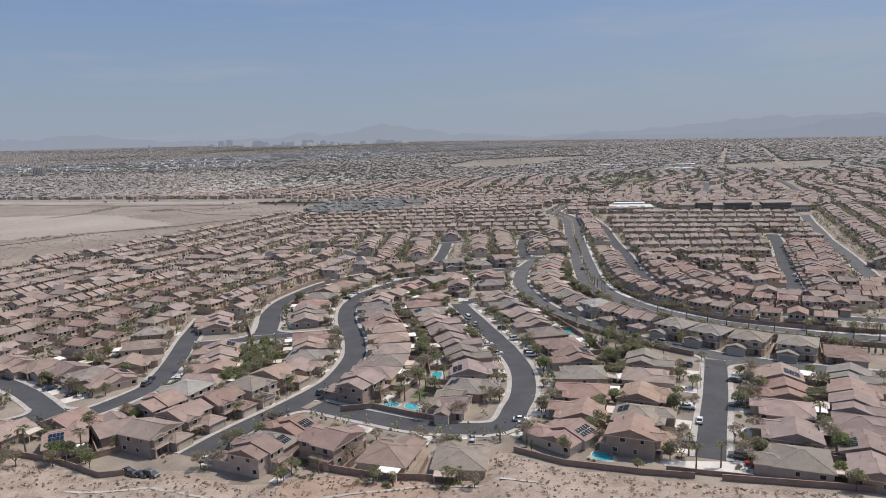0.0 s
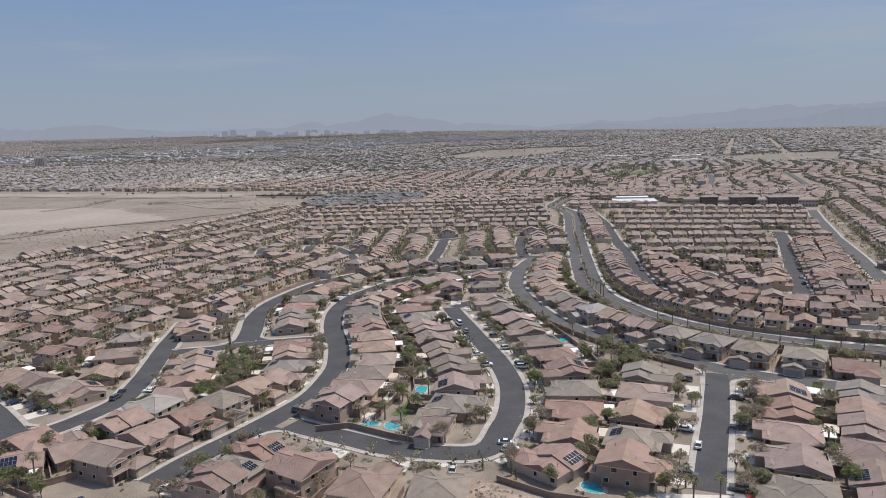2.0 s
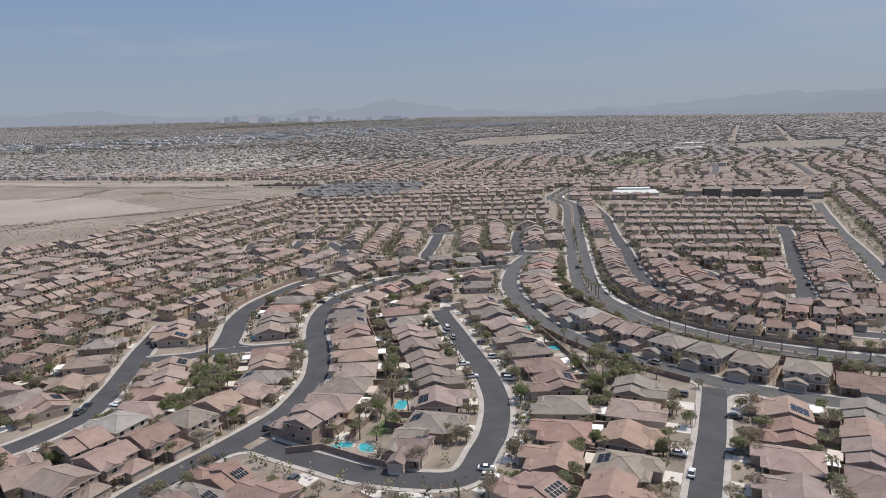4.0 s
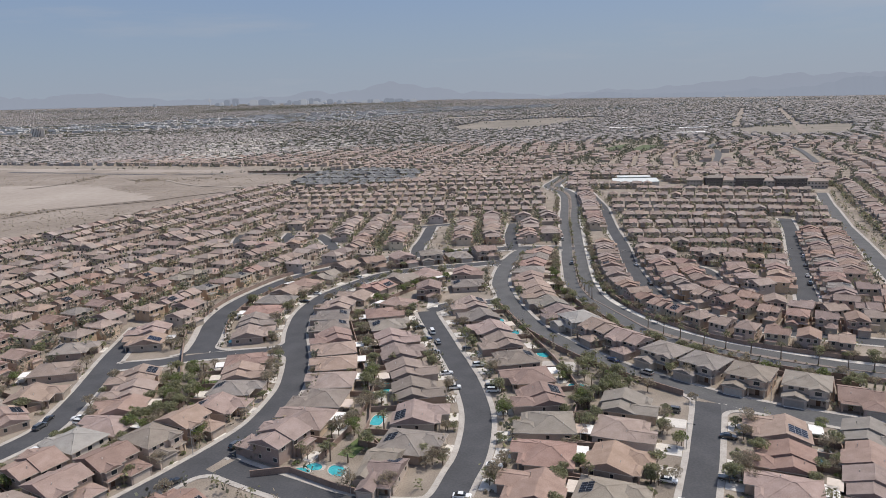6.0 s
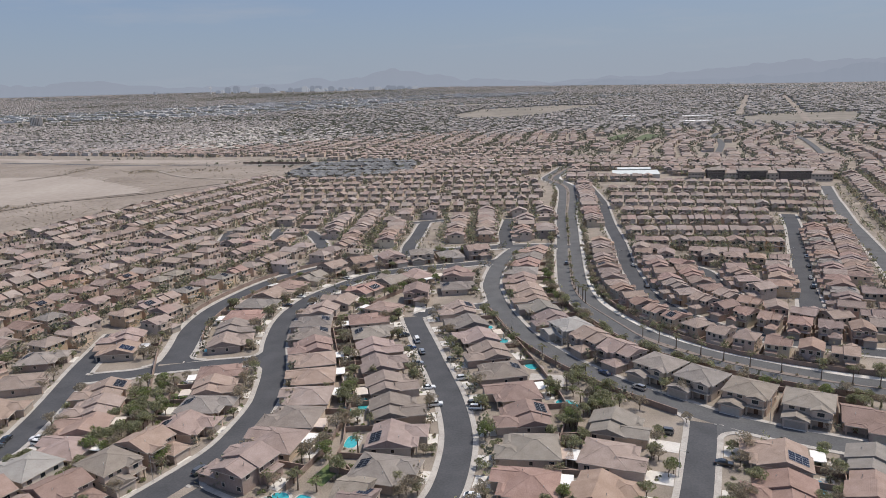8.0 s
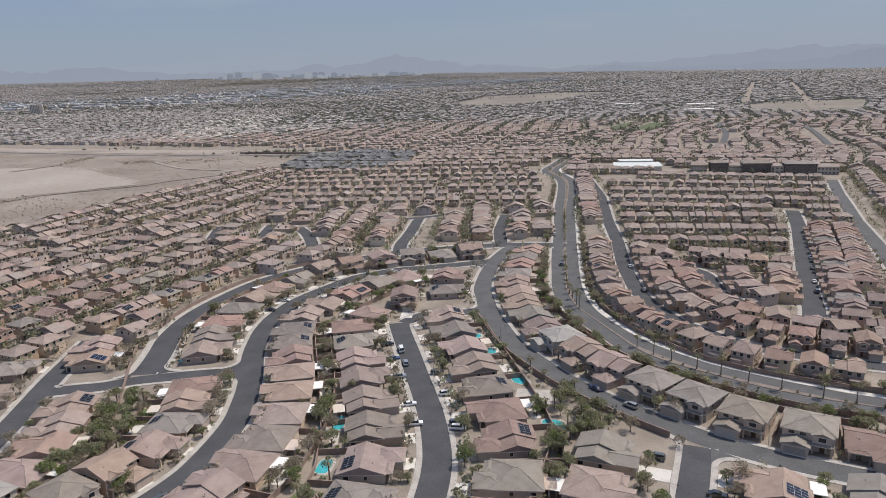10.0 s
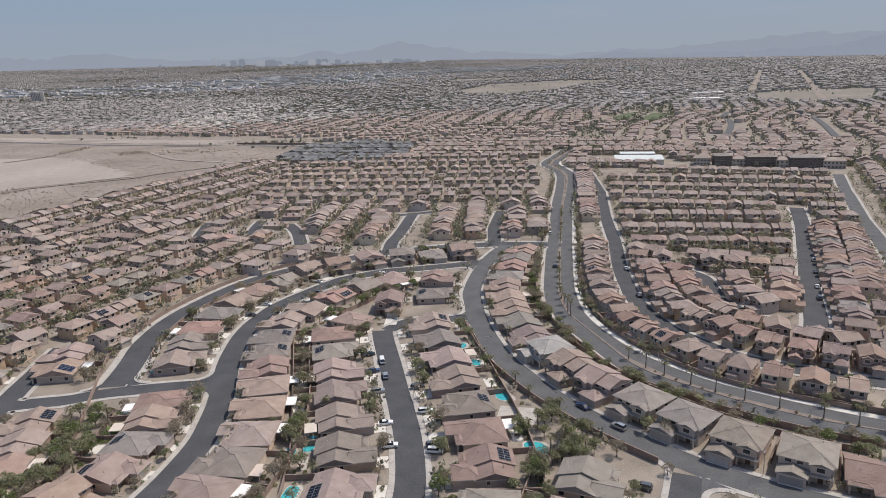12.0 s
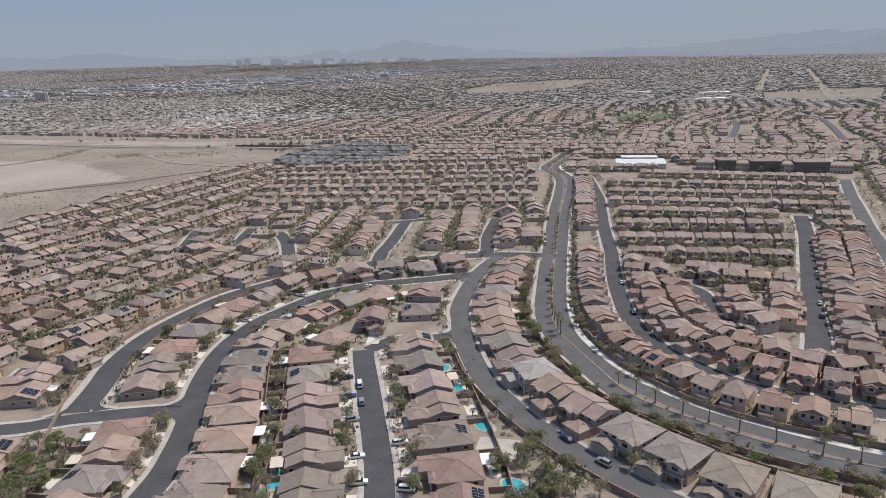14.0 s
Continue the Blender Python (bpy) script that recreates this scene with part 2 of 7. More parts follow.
M["rock"] = material("rock", [(0.20, 0.14, 0.11), (0.30, 0.23, 0.18), (0.40, 0.33, 0.27)], 0.95, 0.8, 5.0, 0.4, 6.0, "island", 0.2)
M["red_gravel"] = material("red_gravel", [(0.16, 0.13, 0.112), (0.21, 0.174, 0.152), (0.265, 0.224, 0.198)], 0.95, 0.3, 3.0, 0.4, 9.0)
M["paint_line"] = material("road_paint", [(0.5, 0.48, 0.44), (0.58, 0.56, 0.52), (0.64, 0.62, 0.58)], 0.8, 1.0, 6.0, 0)


def translucent_leaves(m, share=0.55):
    """Light comes through thin leaves."""
    n, l = m.node_tree.nodes, m.node_tree.links
    b = n["Principled BSDF"]
    t, mix = n.new("ShaderNodeBsdfTranslucent"), n.new("ShaderNodeMixShader")
    l.new(b.inputs["Base Color"].links[0].from_socket, t.inputs["Color"])
    mix.inputs[0].default_value = share
    l.new(b.outputs[0], mix.inputs[1])
    l.new(t.outputs[0], mix.inputs[2])
    l.new(mix.outputs[0], n["Material Output"].inputs["Surface"])


for key in ("leaf", "dry_leaf", "bright_leaf", "palm_leaf", "far_leaf"):
    translucent_leaves(M[key])


def plain(name, colour, rough, metal=0.0, coat=0.0, spec=0.5, alpha=None):
    m = bpy.data.materials.new(name)
    m.use_nodes = True
    b = m.node_tree.nodes["Principled BSDF"]
    b.inputs["Base Color"].default_value = (*colour, 1)
    b.inputs["Roughness"].default_value = rough
    b.inputs["Metallic"].default_value = metal
    b.inputs["Coat Weight"].default_value = coat
    b.inputs["Specular IOR Level"].default_value = spec
    return m


M["glass"] = plain("window_glass", (0.025, 0.03, 0.035), 0.08, spec=0.8)
M["lamp_glass"] = plain("lamp_glass", (0.6, 0.6, 0.58), 0.15)
M["tail_glass"] = plain("tail_glass", (0.25, 0.01, 0.01), 0.2)
M["water"] = material("pool_water", [(0.03, 0.26, 0.30), (0.05, 0.36, 0.40), (0.09, 0.45, 0.47)], 0.06, 0.5, 1.5, 0.08, 3.0, spec=0.5)
M["blue_water"] = material("blue_pool_water", [(0.02, 0.20, 0.36), (0.04, 0.29, 0.48), (0.07, 0.36, 0.56)], 0.06, 0.5, 1.5, 0.08, 3.0, spec=0.5)
CAR = [plain("car_white", (0.75, 0.75, 0.74), 0.3, coat=1), plain("car_silver", (0.42, 0.43, 0.44), 0.3, 0.6, coat=1),
       plain("car_black", (0.015, 0.015, 0.017), 0.25, coat=1), plain("car_grey", (0.10, 0.105, 0.11), 0.3, 0.4, coat=1),
       plain("car_red", (0.30, 0.025, 0.02), 0.3, coat=1), plain("car_blue", (0.03, 0.06, 0.14), 0.3, 0.3, coat=1)]


# ---------------------------------------------------------------- mesh helpers
def mesh_from(name, verts, faces, mats, slots=None):
    me = bpy.data.meshes.new(name)
    me.from_pydata([tuple(v) for v in verts], [], faces)
    for m in mats:
        me.materials.append(m)
    if slots is not None:
        me.polygons.foreach_set("material_index", slots)
    me.update()
    return me


class Build:
    """Collects boxes, prisms and quads, and turns them into one mesh."""

    def __init__(self):
        self.v, self.f, self.s = [], [], []

    def quad(self, pts, slot=0):
        k = len(self.v)
        self.v += [tuple(p) for p in pts]
        self.f.append(tuple(range(k, k + len(pts))))
        self.s.append(slot)

    def box(self, x0, x1, y0, y1, z0, z1, slot=0):
        k = len(self.v)
        self.v += [(x, y, z) for z in (z0, z1) for x, y in ((x0, y0), (x1, y0), (x1, y1), (x0, y1))]
        for q in ((0, 3, 2, 1), (4, 5, 6, 7), (0, 1, 5, 4), (1, 2, 6, 5), (2, 3, 7, 6), (3, 0, 4, 7)):
            self.f.append(tuple(k + i for i in q))
            self.s.append(slot)

    def prism(self, ring, z0, z1, slot=0, top_scale=1.0):
        k, n = len(self.v), len(ring)
        cx, cy = sum(p[0] for p in ring) / n, sum(p[1] for p in ring) / n
        self.v += [(x, y, z0) for x, y in ring]
        self.v += [(cx + (x - cx) * top_scale, cy + (y - cy) * top_scale, z1) for x, y in ring]
        self.f.append(tuple(k + n + i for i in range(n)))
        self.s.append(slot)
        self.f.append(tuple(k + n - 1 - i for i in range(n)))
        self.s.append(slot)
        for i in range(n):
            j = (i + 1) % n
            self.f.append((k + i, k + j, k + n + j, k + n + i))
            self.s.append(slot)

    def tube(self, pts, radii, sides=6, slot=0):
        k = len(self.v)
        for (x, y, z), r in zip(pts, radii):
            for i in range(sides):
                a = 2 * math.pi * i / sides
                self.v.append((x + r * math.cos(a), y + r * math.sin(a), z))
        for j in range(len(pts) - 1):
            for i in range(sides):
                i2 = (i + 1) % sides
                self.f.append((k + j * sides + i, k + j * sides + i2, k + (j + 1) * sides + i2, k + (j + 1) * sides + i))
                self.s.append(slot)
        self.f.append(tuple(k + (len(pts) - 1) * sides + i for i in range(sides)))
        self.s.append(slot)

    def mesh(self, name, *mats):
        return mesh_from(name, self.v, self.f, mats, self.s)


def part(name, bm, material_, parent, label=""):
    """Links a mesh (or a Build) as one object under a thing or a part."""
    mats = material_ if isinstance(material_, (list, tuple)) else [material_]
    ob = new(name, bm.mesh(name, *mats) if isinstance(bm, Build) else bm)
    ob.parent = parent
    return tagged(ob, label)


def thing(name, label, category, group="", kind="", at=None):
    ob = new(name)
    ob.empty_display_size = 0.3
    if at is not None:
        ob.matrix_basis = at
    return tagged(ob, label, category, group, kind)


def flat_pose(x, y, heading, z=0.0, sx=1.0, sy=1.0):
    return pose(x, y, z, 0, 0, heading) @ Matrix.Diagonal((sx, sy, 1, 1))


rng = random.Random(11)


# ---------------------------------------------------------------- street plan
def smooth_line(pts, step=4.0):
    """A Catmull-Rom curve through the points, sampled about every step metres."""
    p = [Vector(q) for q in pts]
    p = [2 * p[0] - p[1]] + p + [2 * p[-1] - p[-2]]
    out = []
    for i in range(1, len(p) - 2):
        n = max(1, int((p[i + 1] - p[i]).length / step))
        for j in range(n):
            u = j / n
            a, b, c, d = p[i - 1], p[i], p[i + 1], p[i + 2]
            out.append(0.5 * ((2 * b) + (c - a) * u + (2 * a - 5 * b + 4 * c - d) * u * u + (3 * b - a - 3 * c + d) * u ** 3))
    out.append(p[-2])
    return out


STREETS = {
    "main_bend": (8.6, [(53.0, 439.9), (30.7, 434.1), (12.8, 430.3), (2.4, 428.2), (-14.0, 419.1), (-22.4, 411.6), (-40.6, 382.2), (-46.3, 362.8), (-47.9, 348.1), (-47.3, 333.7), (-44.7, 314.9), (-38.9, 290.7), (-36.3, 274.3), (-35.3, 259.8), (-37.9, 238.7), (-42.1, 226.2), (-52.2, 207.9), (-59.0, 197.1), (-64.7, 187.7), (-70.2, 176.4)]),
    "wide_loop": (10.0, [(99.7, 471.0), (85.2, 474.0), (62.7, 476.5), (44.0, 474.6), (24.0, 471.5), (7.0, 467.0), (-9.0, 461.0), (-30.1, 448.5), (-51.6, 432.5), (-68.7, 412.5), (-80.2, 385.0), (-85.8, 362.3), (-86.2, 339.1), (-83.1, 321.5), (-81.5, 311.6), (-80.2, 299.5)]),
    "cross_lane": (7.4, [(-110.9, 286.3), (-99.6, 288.7), (-91.2, 290.2), (-79.1, 295.1), (-52.4, 299.3), (-40.3, 299.0)]),
    "inner_loop": (8.2, [(9.0, 346.1), (10.9, 335.5), (15.9, 312.0), (20.0, 291.5), (22.6, 279.4), (26.3, 259.0), (28.2, 237.0), (26.3, 217.1), (22.7, 204.0), (14.9, 188.2), (-7.0, 191.0), (-22.1, 199.0), (-33.0, 205.3), (-41.8, 210.9)]),
    "loop_link": (7.0, [(11.4, 346.0), (19.5, 354.9), (35.7, 357.1), (50.9, 358.2)]),
    "bend_east": (8.4, [(68.2, 474.7), (57.9, 448.3), (52.6, 428.8), (48.6, 408.1), (46.4, 389.9), (47.0, 377.1), (48.3, 357.6), (52.9, 330.9), (57.0, 316.1), (60.8, 306.5), (68.8, 289.5), (77.0, 276.6), (83.8, 267.4), (95.5, 254.1), (107.5, 242.4), (120.7, 233.4), (132.3, 227.1), (143.6, 221.6), (166.2, 210.3)]),
    "boulevard_west": (6.6, [(161.3, 888.1), (141.5, 832.7), (126.1, 784.0), (132.7, 723.7), (124.5, 658.0), (111.1, 580.1), (98.0, 491.0), (91.1, 447.6), (86.3, 412.1), (83.3, 387.7), (83.1, 367.3), (86.2, 348.1), (92.4, 328.1), (99.5, 307.3), (106.8, 296.3), (114.1, 289.2), (127.5, 277.2), (139.7, 268.6), (151.7, 262.1), (186.6, 246.9)]),
    "boulevard_east": (6.2, [(170.8, 882.0), (152.0, 829.1), (137.7, 784.0), (142.6, 723.7), (133.9, 658.0), (119.3, 577.8), (105.7, 490.6), (99.2, 446.9), (94.2, 411.4), (91.3, 385.8), (91.1, 359.4), (95.0, 340.6), (101.5, 322.0), (108.6, 309.4), (116.0, 299.6), (123.4, 291.4), (137.0, 280.9), (149.3, 272.5), (162.5, 265.1), (193.5, 252.1)]),
    "right_lane": (7.6, [(161.3, 741.8), (153.2, 635.4), (151.4, 619.2), (139.4, 542.2), (132.6, 486.6), (130.8, 471.9), (123.4, 426.1), (119.9, 392.9), (119.0, 372.4), (121.5, 353.9), (124.3, 340.2), (131.1, 327.2), (139.0, 314.8), (147.8, 307.0), (160.9, 299.0), (181.2, 289.1), (216.8, 276.5)]),
    "court": (7.0, [(151.9, 419.5), (158.6, 404.4), (157.3, 388.1), (157.2, 367.8), (160.6, 353.1), (167.5, 346.5)]),
    "stub": (7.6, [(100.3, 241.6), (95.9, 230.3), (89.8, 215.4), (86.1, 206.3), (76.9, 185.3), (67.6, 163.6)]),
    "grid_street": (9.0, [(270.5, 550.6), (258.6, 519.4), (249.7, 496.9), (235.3, 464.0), (214.6, 417.0), (198.0, 380.1), (185.8, 350.1), (178.2, 334.0)]),
    "far_right": (8.5, [(362.7, 674.4), (331.3, 603.2), (325.4, 588.1), (296.8, 519.6), (293.0, 510.2), (268.1, 442.4), (237.4, 363.8)]),
    "north_court": (8.0, [(61.4, 479.0), (62.1, 503.5), (63.5, 522.1), (70.6, 567.5)]),
    "west_court": (8.0, [(-0.5, 466.0), (-0.4, 488.3), (2.7, 513.7), (6.9, 567.1)]),
    "small_court": (8.0, [(-56.6, 488.3), (-59.7, 499.8), (-66.9, 521.8), (-78.2, 544.9)]),
    "west_lane": (8.4, [(-118.4, 335.8), (-115.4, 313.2), (-113.2, 296.7), (-107.2, 263.8), (-104.7, 242.1), (-105.7, 230.8), (-115.9, 211.9), (-127.9, 208.7), (-146.8, 200.2), (-172.1, 184.0)]),
    "west_foot": (7.4, [(-126.9, 211.6), (-139.9, 224.9), (-151.9, 235.9), (-170.1, 249.4), (-203.8, 269.8)]),
    "mid_court": (8.0, [(-94.4, 513.7), (-97.6, 527.5), (-99.8, 557.7)]),
    "north_lane": (7.0, [(-2.3, 563.6), (14.1, 568.3), (26.5, 574.2), (41.0, 580.0)]),
    "far_west_court": (8.0, [(-129.0, 502.1), (-131.2, 521.8), (-137.6, 556.5)]),
    "outer_right": (8.0, [(171.5, 235.3), (149.6, 204.0), (128.5, 167.9), (112.1, 135.3)]),
}


LINES = {k: smooth_line(p) for k, (w, p) in STREETS.items()}
WIDTH = {k: w for k, (w, p) in STREETS.items()}


def nearest(line, x, y):
    """The nearest place on a street's centre line, and its distance."""
    best, where = 1e9, None
    q = Vector((x, y))
    for a, b in zip(line[:-1], line[1:]):
        ab = b - a
        u = max(0.0, min(1.0, (q - a).dot(ab) / max(1e-6, ab.length_squared)))
        c = a + ab * u
        d = (q - c).length
        if d < best:
            best, where = d, c
    return best, where


def in_street(x, y, margin=0.0, skip=()):
    for k, line in LINES.items():
        if k in skip:
            continue
        if nearest(line, x, y)[0] < WIDTH[k] / 2 + margin:
            return True
    return False


# ---------------------------------------------------------------- ground
HILL = [(-395.1, 203.8), (-197.7, 195.0), (-127.4, 182.4), (-106.7, 175.1), (-89.3, 164.6), (-70.9, 169.5), (-48.2, 157.8), (-35.2, 165.5), (-13.1, 159.9), (9.0, 162.0), (11.9, 175.8),
        (29.8, 162.5), (50.1, 155.3), (69.1, 150.8), (100.2, 142.9), (140.0, 134.0), (219.5, 118.2), (398.7, 95.5)]


def hill_edge(x):
    for (x0, y0), (x1, y1) in zip(HILL[:-1], HILL[1:]):
        if x0 <= x <= x1:
            return y0 + (y1 - y0) * (x - x0) / (x1 - x0)
    return HILL[0][1] if x < 0 else HILL[-1][1]


def ground_z(x, y):
    r = math.hypot(x, y)
    z = 0.0
    if r > 1500:
        # the valley floor climbs gently towards the far city
        u = (r - 1500) / 3450
        z += 95 * (1 - 1 / (1 + 1.71 * u * u))
    if r > 2600 and y > 0:
        # higher to the west, lower to the east
        a = max(-0.6, min(0.6, x / r))
        z += (38 - (139 if a > 0 else 22) * a) * min(1.2, ((r - 2600) / 2350) ** 2)
    edge = hill_edge(x)
    if y < edge - 1:
        d = edge - 1 - y
        z += min(22.0, 0.10 * d + 0.0012 * d * d)
        z += min(1.0, d / 12) * (1.3 * noise.noise((x * 0.05, y * 0.05, 0)) + 0.35 * noise.noise((x * 0.25, y * 0.25, 3)))
    return z


def axis_steps(lo, hi, fine_lo, fine_hi, fine, grow):
    """Coordinates that lie close together in the middle and ever wider apart outside it."""
    out = [fine_lo + fine * i for i in range(int((fine_hi - fine_lo) / fine) + 1)]
    s, a = fine, out[-1]
    while a < hi:
        s *= grow
        a = min(hi, a + s)
        out.append(a)
    s, a, left = fine, out[0], []
    while a > lo:
        s *= grow
        a = max(lo, a - s)
        left.append(a)
    return left[::-1] + out


GRADED = (-22, 153, 21, 9)


def in_graded(x, y):
    """Whether a place lies on the graded reddish earth at the foot of the hill."""
    u, v = (x - GRADED[0]) / GRADED[2], (y - GRADED[1]) / GRADED[3]
    return u * u + v * v + 0.35 * noise.noise((x * 0.12, y * 0.12, 2)) < 1


gx = axis_steps(-4950, 4950, -160, 190, 3.5, 1.18)
gy = axis_steps(-900, 4930, 60, 204, 3.0, 1.12)
verts = [(x, y, ground_z(x, y)) for y in gy for x in gx]
nx = len(gx)
faces, slots = [], []
for j in range(len(gy) - 1):
    for i in range(nx - 1):
        cx, cy = (gx[i] + gx[i + 1]) / 2, (gy[j] + gy[j + 1]) / 2
        faces.append((j * nx + i, j * nx + i + 1, (j + 1) * nx + i + 1, (j + 1) * nx + i))
        slots.append(3 if in_graded(cx, cy) else 0 if cy < hill_edge(cx) - 1 else 1 if cy < 1450 else 2)
ground = new("ground", mesh_from("ground", verts, faces, [M["dirt"], M["yard"], M["far_ground"], M["red_dirt"]], slots))
for p in ground.data.polygons:
    p.use_smooth = True
tagged(ground, "tan gravel and bare desert earth", "ground", kind="structure")


def strip(line, a, b, z, keep=None, level=ground_z):
    """Quads between two offsets from a centre line."""
    out = Build()
    for i in range(len(line) - 1):
        t0 = (line[min(i + 1, len(line) - 1)] - line[max(i - 1, 0)]).normalized()
        t1 = (line[min(i + 2, len(line) - 1)] - line[i]).normalized()
        n0, n1 = Vector((t0.y, -t0.x)), Vector((t1.y, -t1.x))
        p = [line[i] + n0 * a, line[i] + n0 * b, line[i + 1] + n1 * b, line[i + 1] + n1 * a]
        mid = (p[0] + p[1] + p[2] + p[3]) / 4
        if keep and not keep(mid.x, mid.y):
            continue
        zz = [z + level(q.x, q.y) for q in p]
        out.quad([(q.x, q.y, h) for q, h in zip(p, zz)])
    return out


def raised_strip(line, a, b, h, keep):
    """A kerb or pavement: slabs of height h between two offsets, left out where keep says no."""
    out = Build()
    for i in range(len(line) - 1):
        t0 = (line[min(i + 1, len(line) - 1)] - line[max(i - 1, 0)]).normalized()
        t1 = (line[min(i + 2, len(line) - 1)] - line[i]).normalized()
        n0, n1 = Vector((t0.y, -t0.x)), Vector((t1.y, -t1.x))
        p = [line[i] + n0 * a, line[i + 1] + n1 * a, line[i + 1] + n1 * b, line[i] + n0 * b]
        mid = (p[0] + p[1] + p[2] + p[3]) / 4
        if not keep(mid.x, mid.y):
            continue
        if a > b:
            p = p[::-1]
        z0 = [ground_z(q.x, q.y) for q in p]
        lo, hi = [(q.x, q.y, g - 0.1) for q, g in zip(p, z0)], [(q.x, q.y, g + h) for q, g in zip(p, z0)]
        out.quad(hi)
        for j in range(4):
            k = (j + 1) % 4
            out.quad([lo[k], lo[j], hi[j], hi[k]])
    return out


WORN = {"boulevard_west", "boulevard_east", "bend_east", "far_right"}
for n, (name, line) in enumerate(LINES.items()):
    fine = smooth_line([tuple(p) for p in line], 2.0)
    w = WIDTH[name] / 2
    road = new("road", strip(fine, -w, w, 0.03 + 0.004 * n).mesh("road", M["worn_asphalt" if name in WORN else "asphalt"]))
    tagged(road, "dark grey asphalt street between pale kerbs", "road", "streets", "structure")

    def clear(x, y, me=name):
        return not in_street(x, y, 0.15, (me,))

    inner = {"boulevard_west": (1,), "boulevard_east": (-1,)}.get(name, (-1, 1))
    for side in inner:
        kerb = new("kerb", raised_strip(fine, side * w, side * (w + 0.35), 0.15, clear).mesh("kerb", M["concrete"]))
        tagged(kerb, "pale concrete kerb along the street", "kerb", kind="structure")
        wide = (1.2 if name == "boulevard_west" else 2.4) if name.startswith("boulevard") else (2.3 if name == "wide_loop" else 1.3)
        walkway = new("pavement", raised_strip(fine, side * (w + 0.36), side * (w + 0.36 + wide), 0.14, clear).mesh("pavement", M["pale_concrete" if name == "boulevard_east" else "concrete"]))
        tagged(walkway, "pale concrete pavement beside the street", "pavement", kind="structure")


def cross_point(p, d, q, e):
    """Where two lines in the plan meet."""
    k = d.x * e.y - d.y * e.x
    u = ((q.x - p.x) * e.y - (q.y - p.y) * e.x) / k
    return p + d * u


def corner(main, branch, at, radius):
    """Rounded kerb returns on both sides of a side street where it leaves another street."""
    line = LINES[branch]
    at = nearest(line, *at)[1]
    if (line[0] - at).length > (line[-1] - at).length:
        line = line[::-1]
    k = min(range(len(line)), key=lambda i: (line[i] - at).length)
    db = (line[min(k + 4, len(line) - 1)] - line[k]).normalized()
    _, c0 = nearest(LINES[main], at.x, at.y)
    m = LINES[main]
    k = min(range(len(m) - 1), key=lambda i: (m[i] - c0).length)
    dm = (m[min(k + 1, len(m) - 1)] - m[max(k - 1, 0)]).normalized()
    nm = Vector((-dm.y, dm.x))
    if nm.dot(db) < 0:
        nm = -nm
    for s in (-1, 1):
        e1 = dm * s
        nb = Vector((-db.y, db.x))
        if nb.dot(e1) < 0:
            nb = -nb
        c = cross_point(c0 + nm * WIDTH[main] / 2, dm, at + nb * WIDTH[branch] / 2, db)
        half = e1.angle(db) / 2
        mid = c + (e1 + db).normalized() * (radius / math.sin(half))
        run = radius / math.tan(half)
        a0, a1 = c + e1 * run - mid, c + db * run - mid
        turn = a0.angle_signed(a1)
        arc = [Matrix.Rotation(-turn * i / 8, 2) @ a0 for i in range(9)]
        fill_b, walk_b = Build(), Build()
        back = c - (e1 + db).normalized() * 0.6
        for p, q in zip(arc[:-1], arc[1:]):
            tri = [(back.x, back.y, 0.165), (mid.x + p.x, mid.y + p.y, 0.165), (mid.x + q.x, mid.y + q.y, 0.165)]
            ccw = (tri[1][0] - tri[0][0]) * (tri[2][1] - tri[0][1]) - (tri[1][1] - tri[0][1]) * (tri[2][0] - tri[0][0]) > 0
            fill_b.quad(tri if ccw else tri[::-1])
            f = (radius - 1.7) / radius
            ring = [mid + p, mid + q, mid + q * f, mid + p * f]
            top = [(v.x, v.y, 0.19) for v in ring]
            low = [(v.x, v.y, 0.0) for v in ring]
            ccw = (top[1][0] - top[0][0]) * (top[2][1] - top[0][1]) - (top[1][1] - top[0][1]) * (top[2][0] - top[0][0]) > 0
            walk_b.quad(top if ccw else top[::-1])
            walk_b.quad([low[0], low[1], top[1], top[0]])
            walk_b.quad([low[2], low[3], top[3], top[2]])
        tagged(new("road_corner", fill_b.mesh("road_corner", M["worn_asphalt" if main in WORN else "asphalt"])), "asphalt at a rounded street corner", "road", kind="structure")
        tagged(new("corner_kerb", walk_b.mesh("corner_kerb", M["concrete"])), "pale rounded concrete kerb at a street corner", "kerb", kind="structure")


for main, branch, at, radius in (("cross_lane", "wide_loop", (-79.2, 299.2), 6.5), ("main_bend", "cross_lane", (-41.0, 303.6), 6.0), ("main_bend", "inner_loop", (-41.0, 212.1), 6.0), ("bend_east", "loop_link", (50.9, 358.2), 5.0),
                                 ("bend_east", "stub", (100.4, 264.2), 6.0), ("bend_east", "main_bend", (56.2, 485.6), 5.0), ("west_lane", "west_foot", (-125.9, 232.2), 5.0)):
    corner(main, branch, at, radius)

# ---------------------------------------------------------------- houses
WINDOW_MESHES = {}


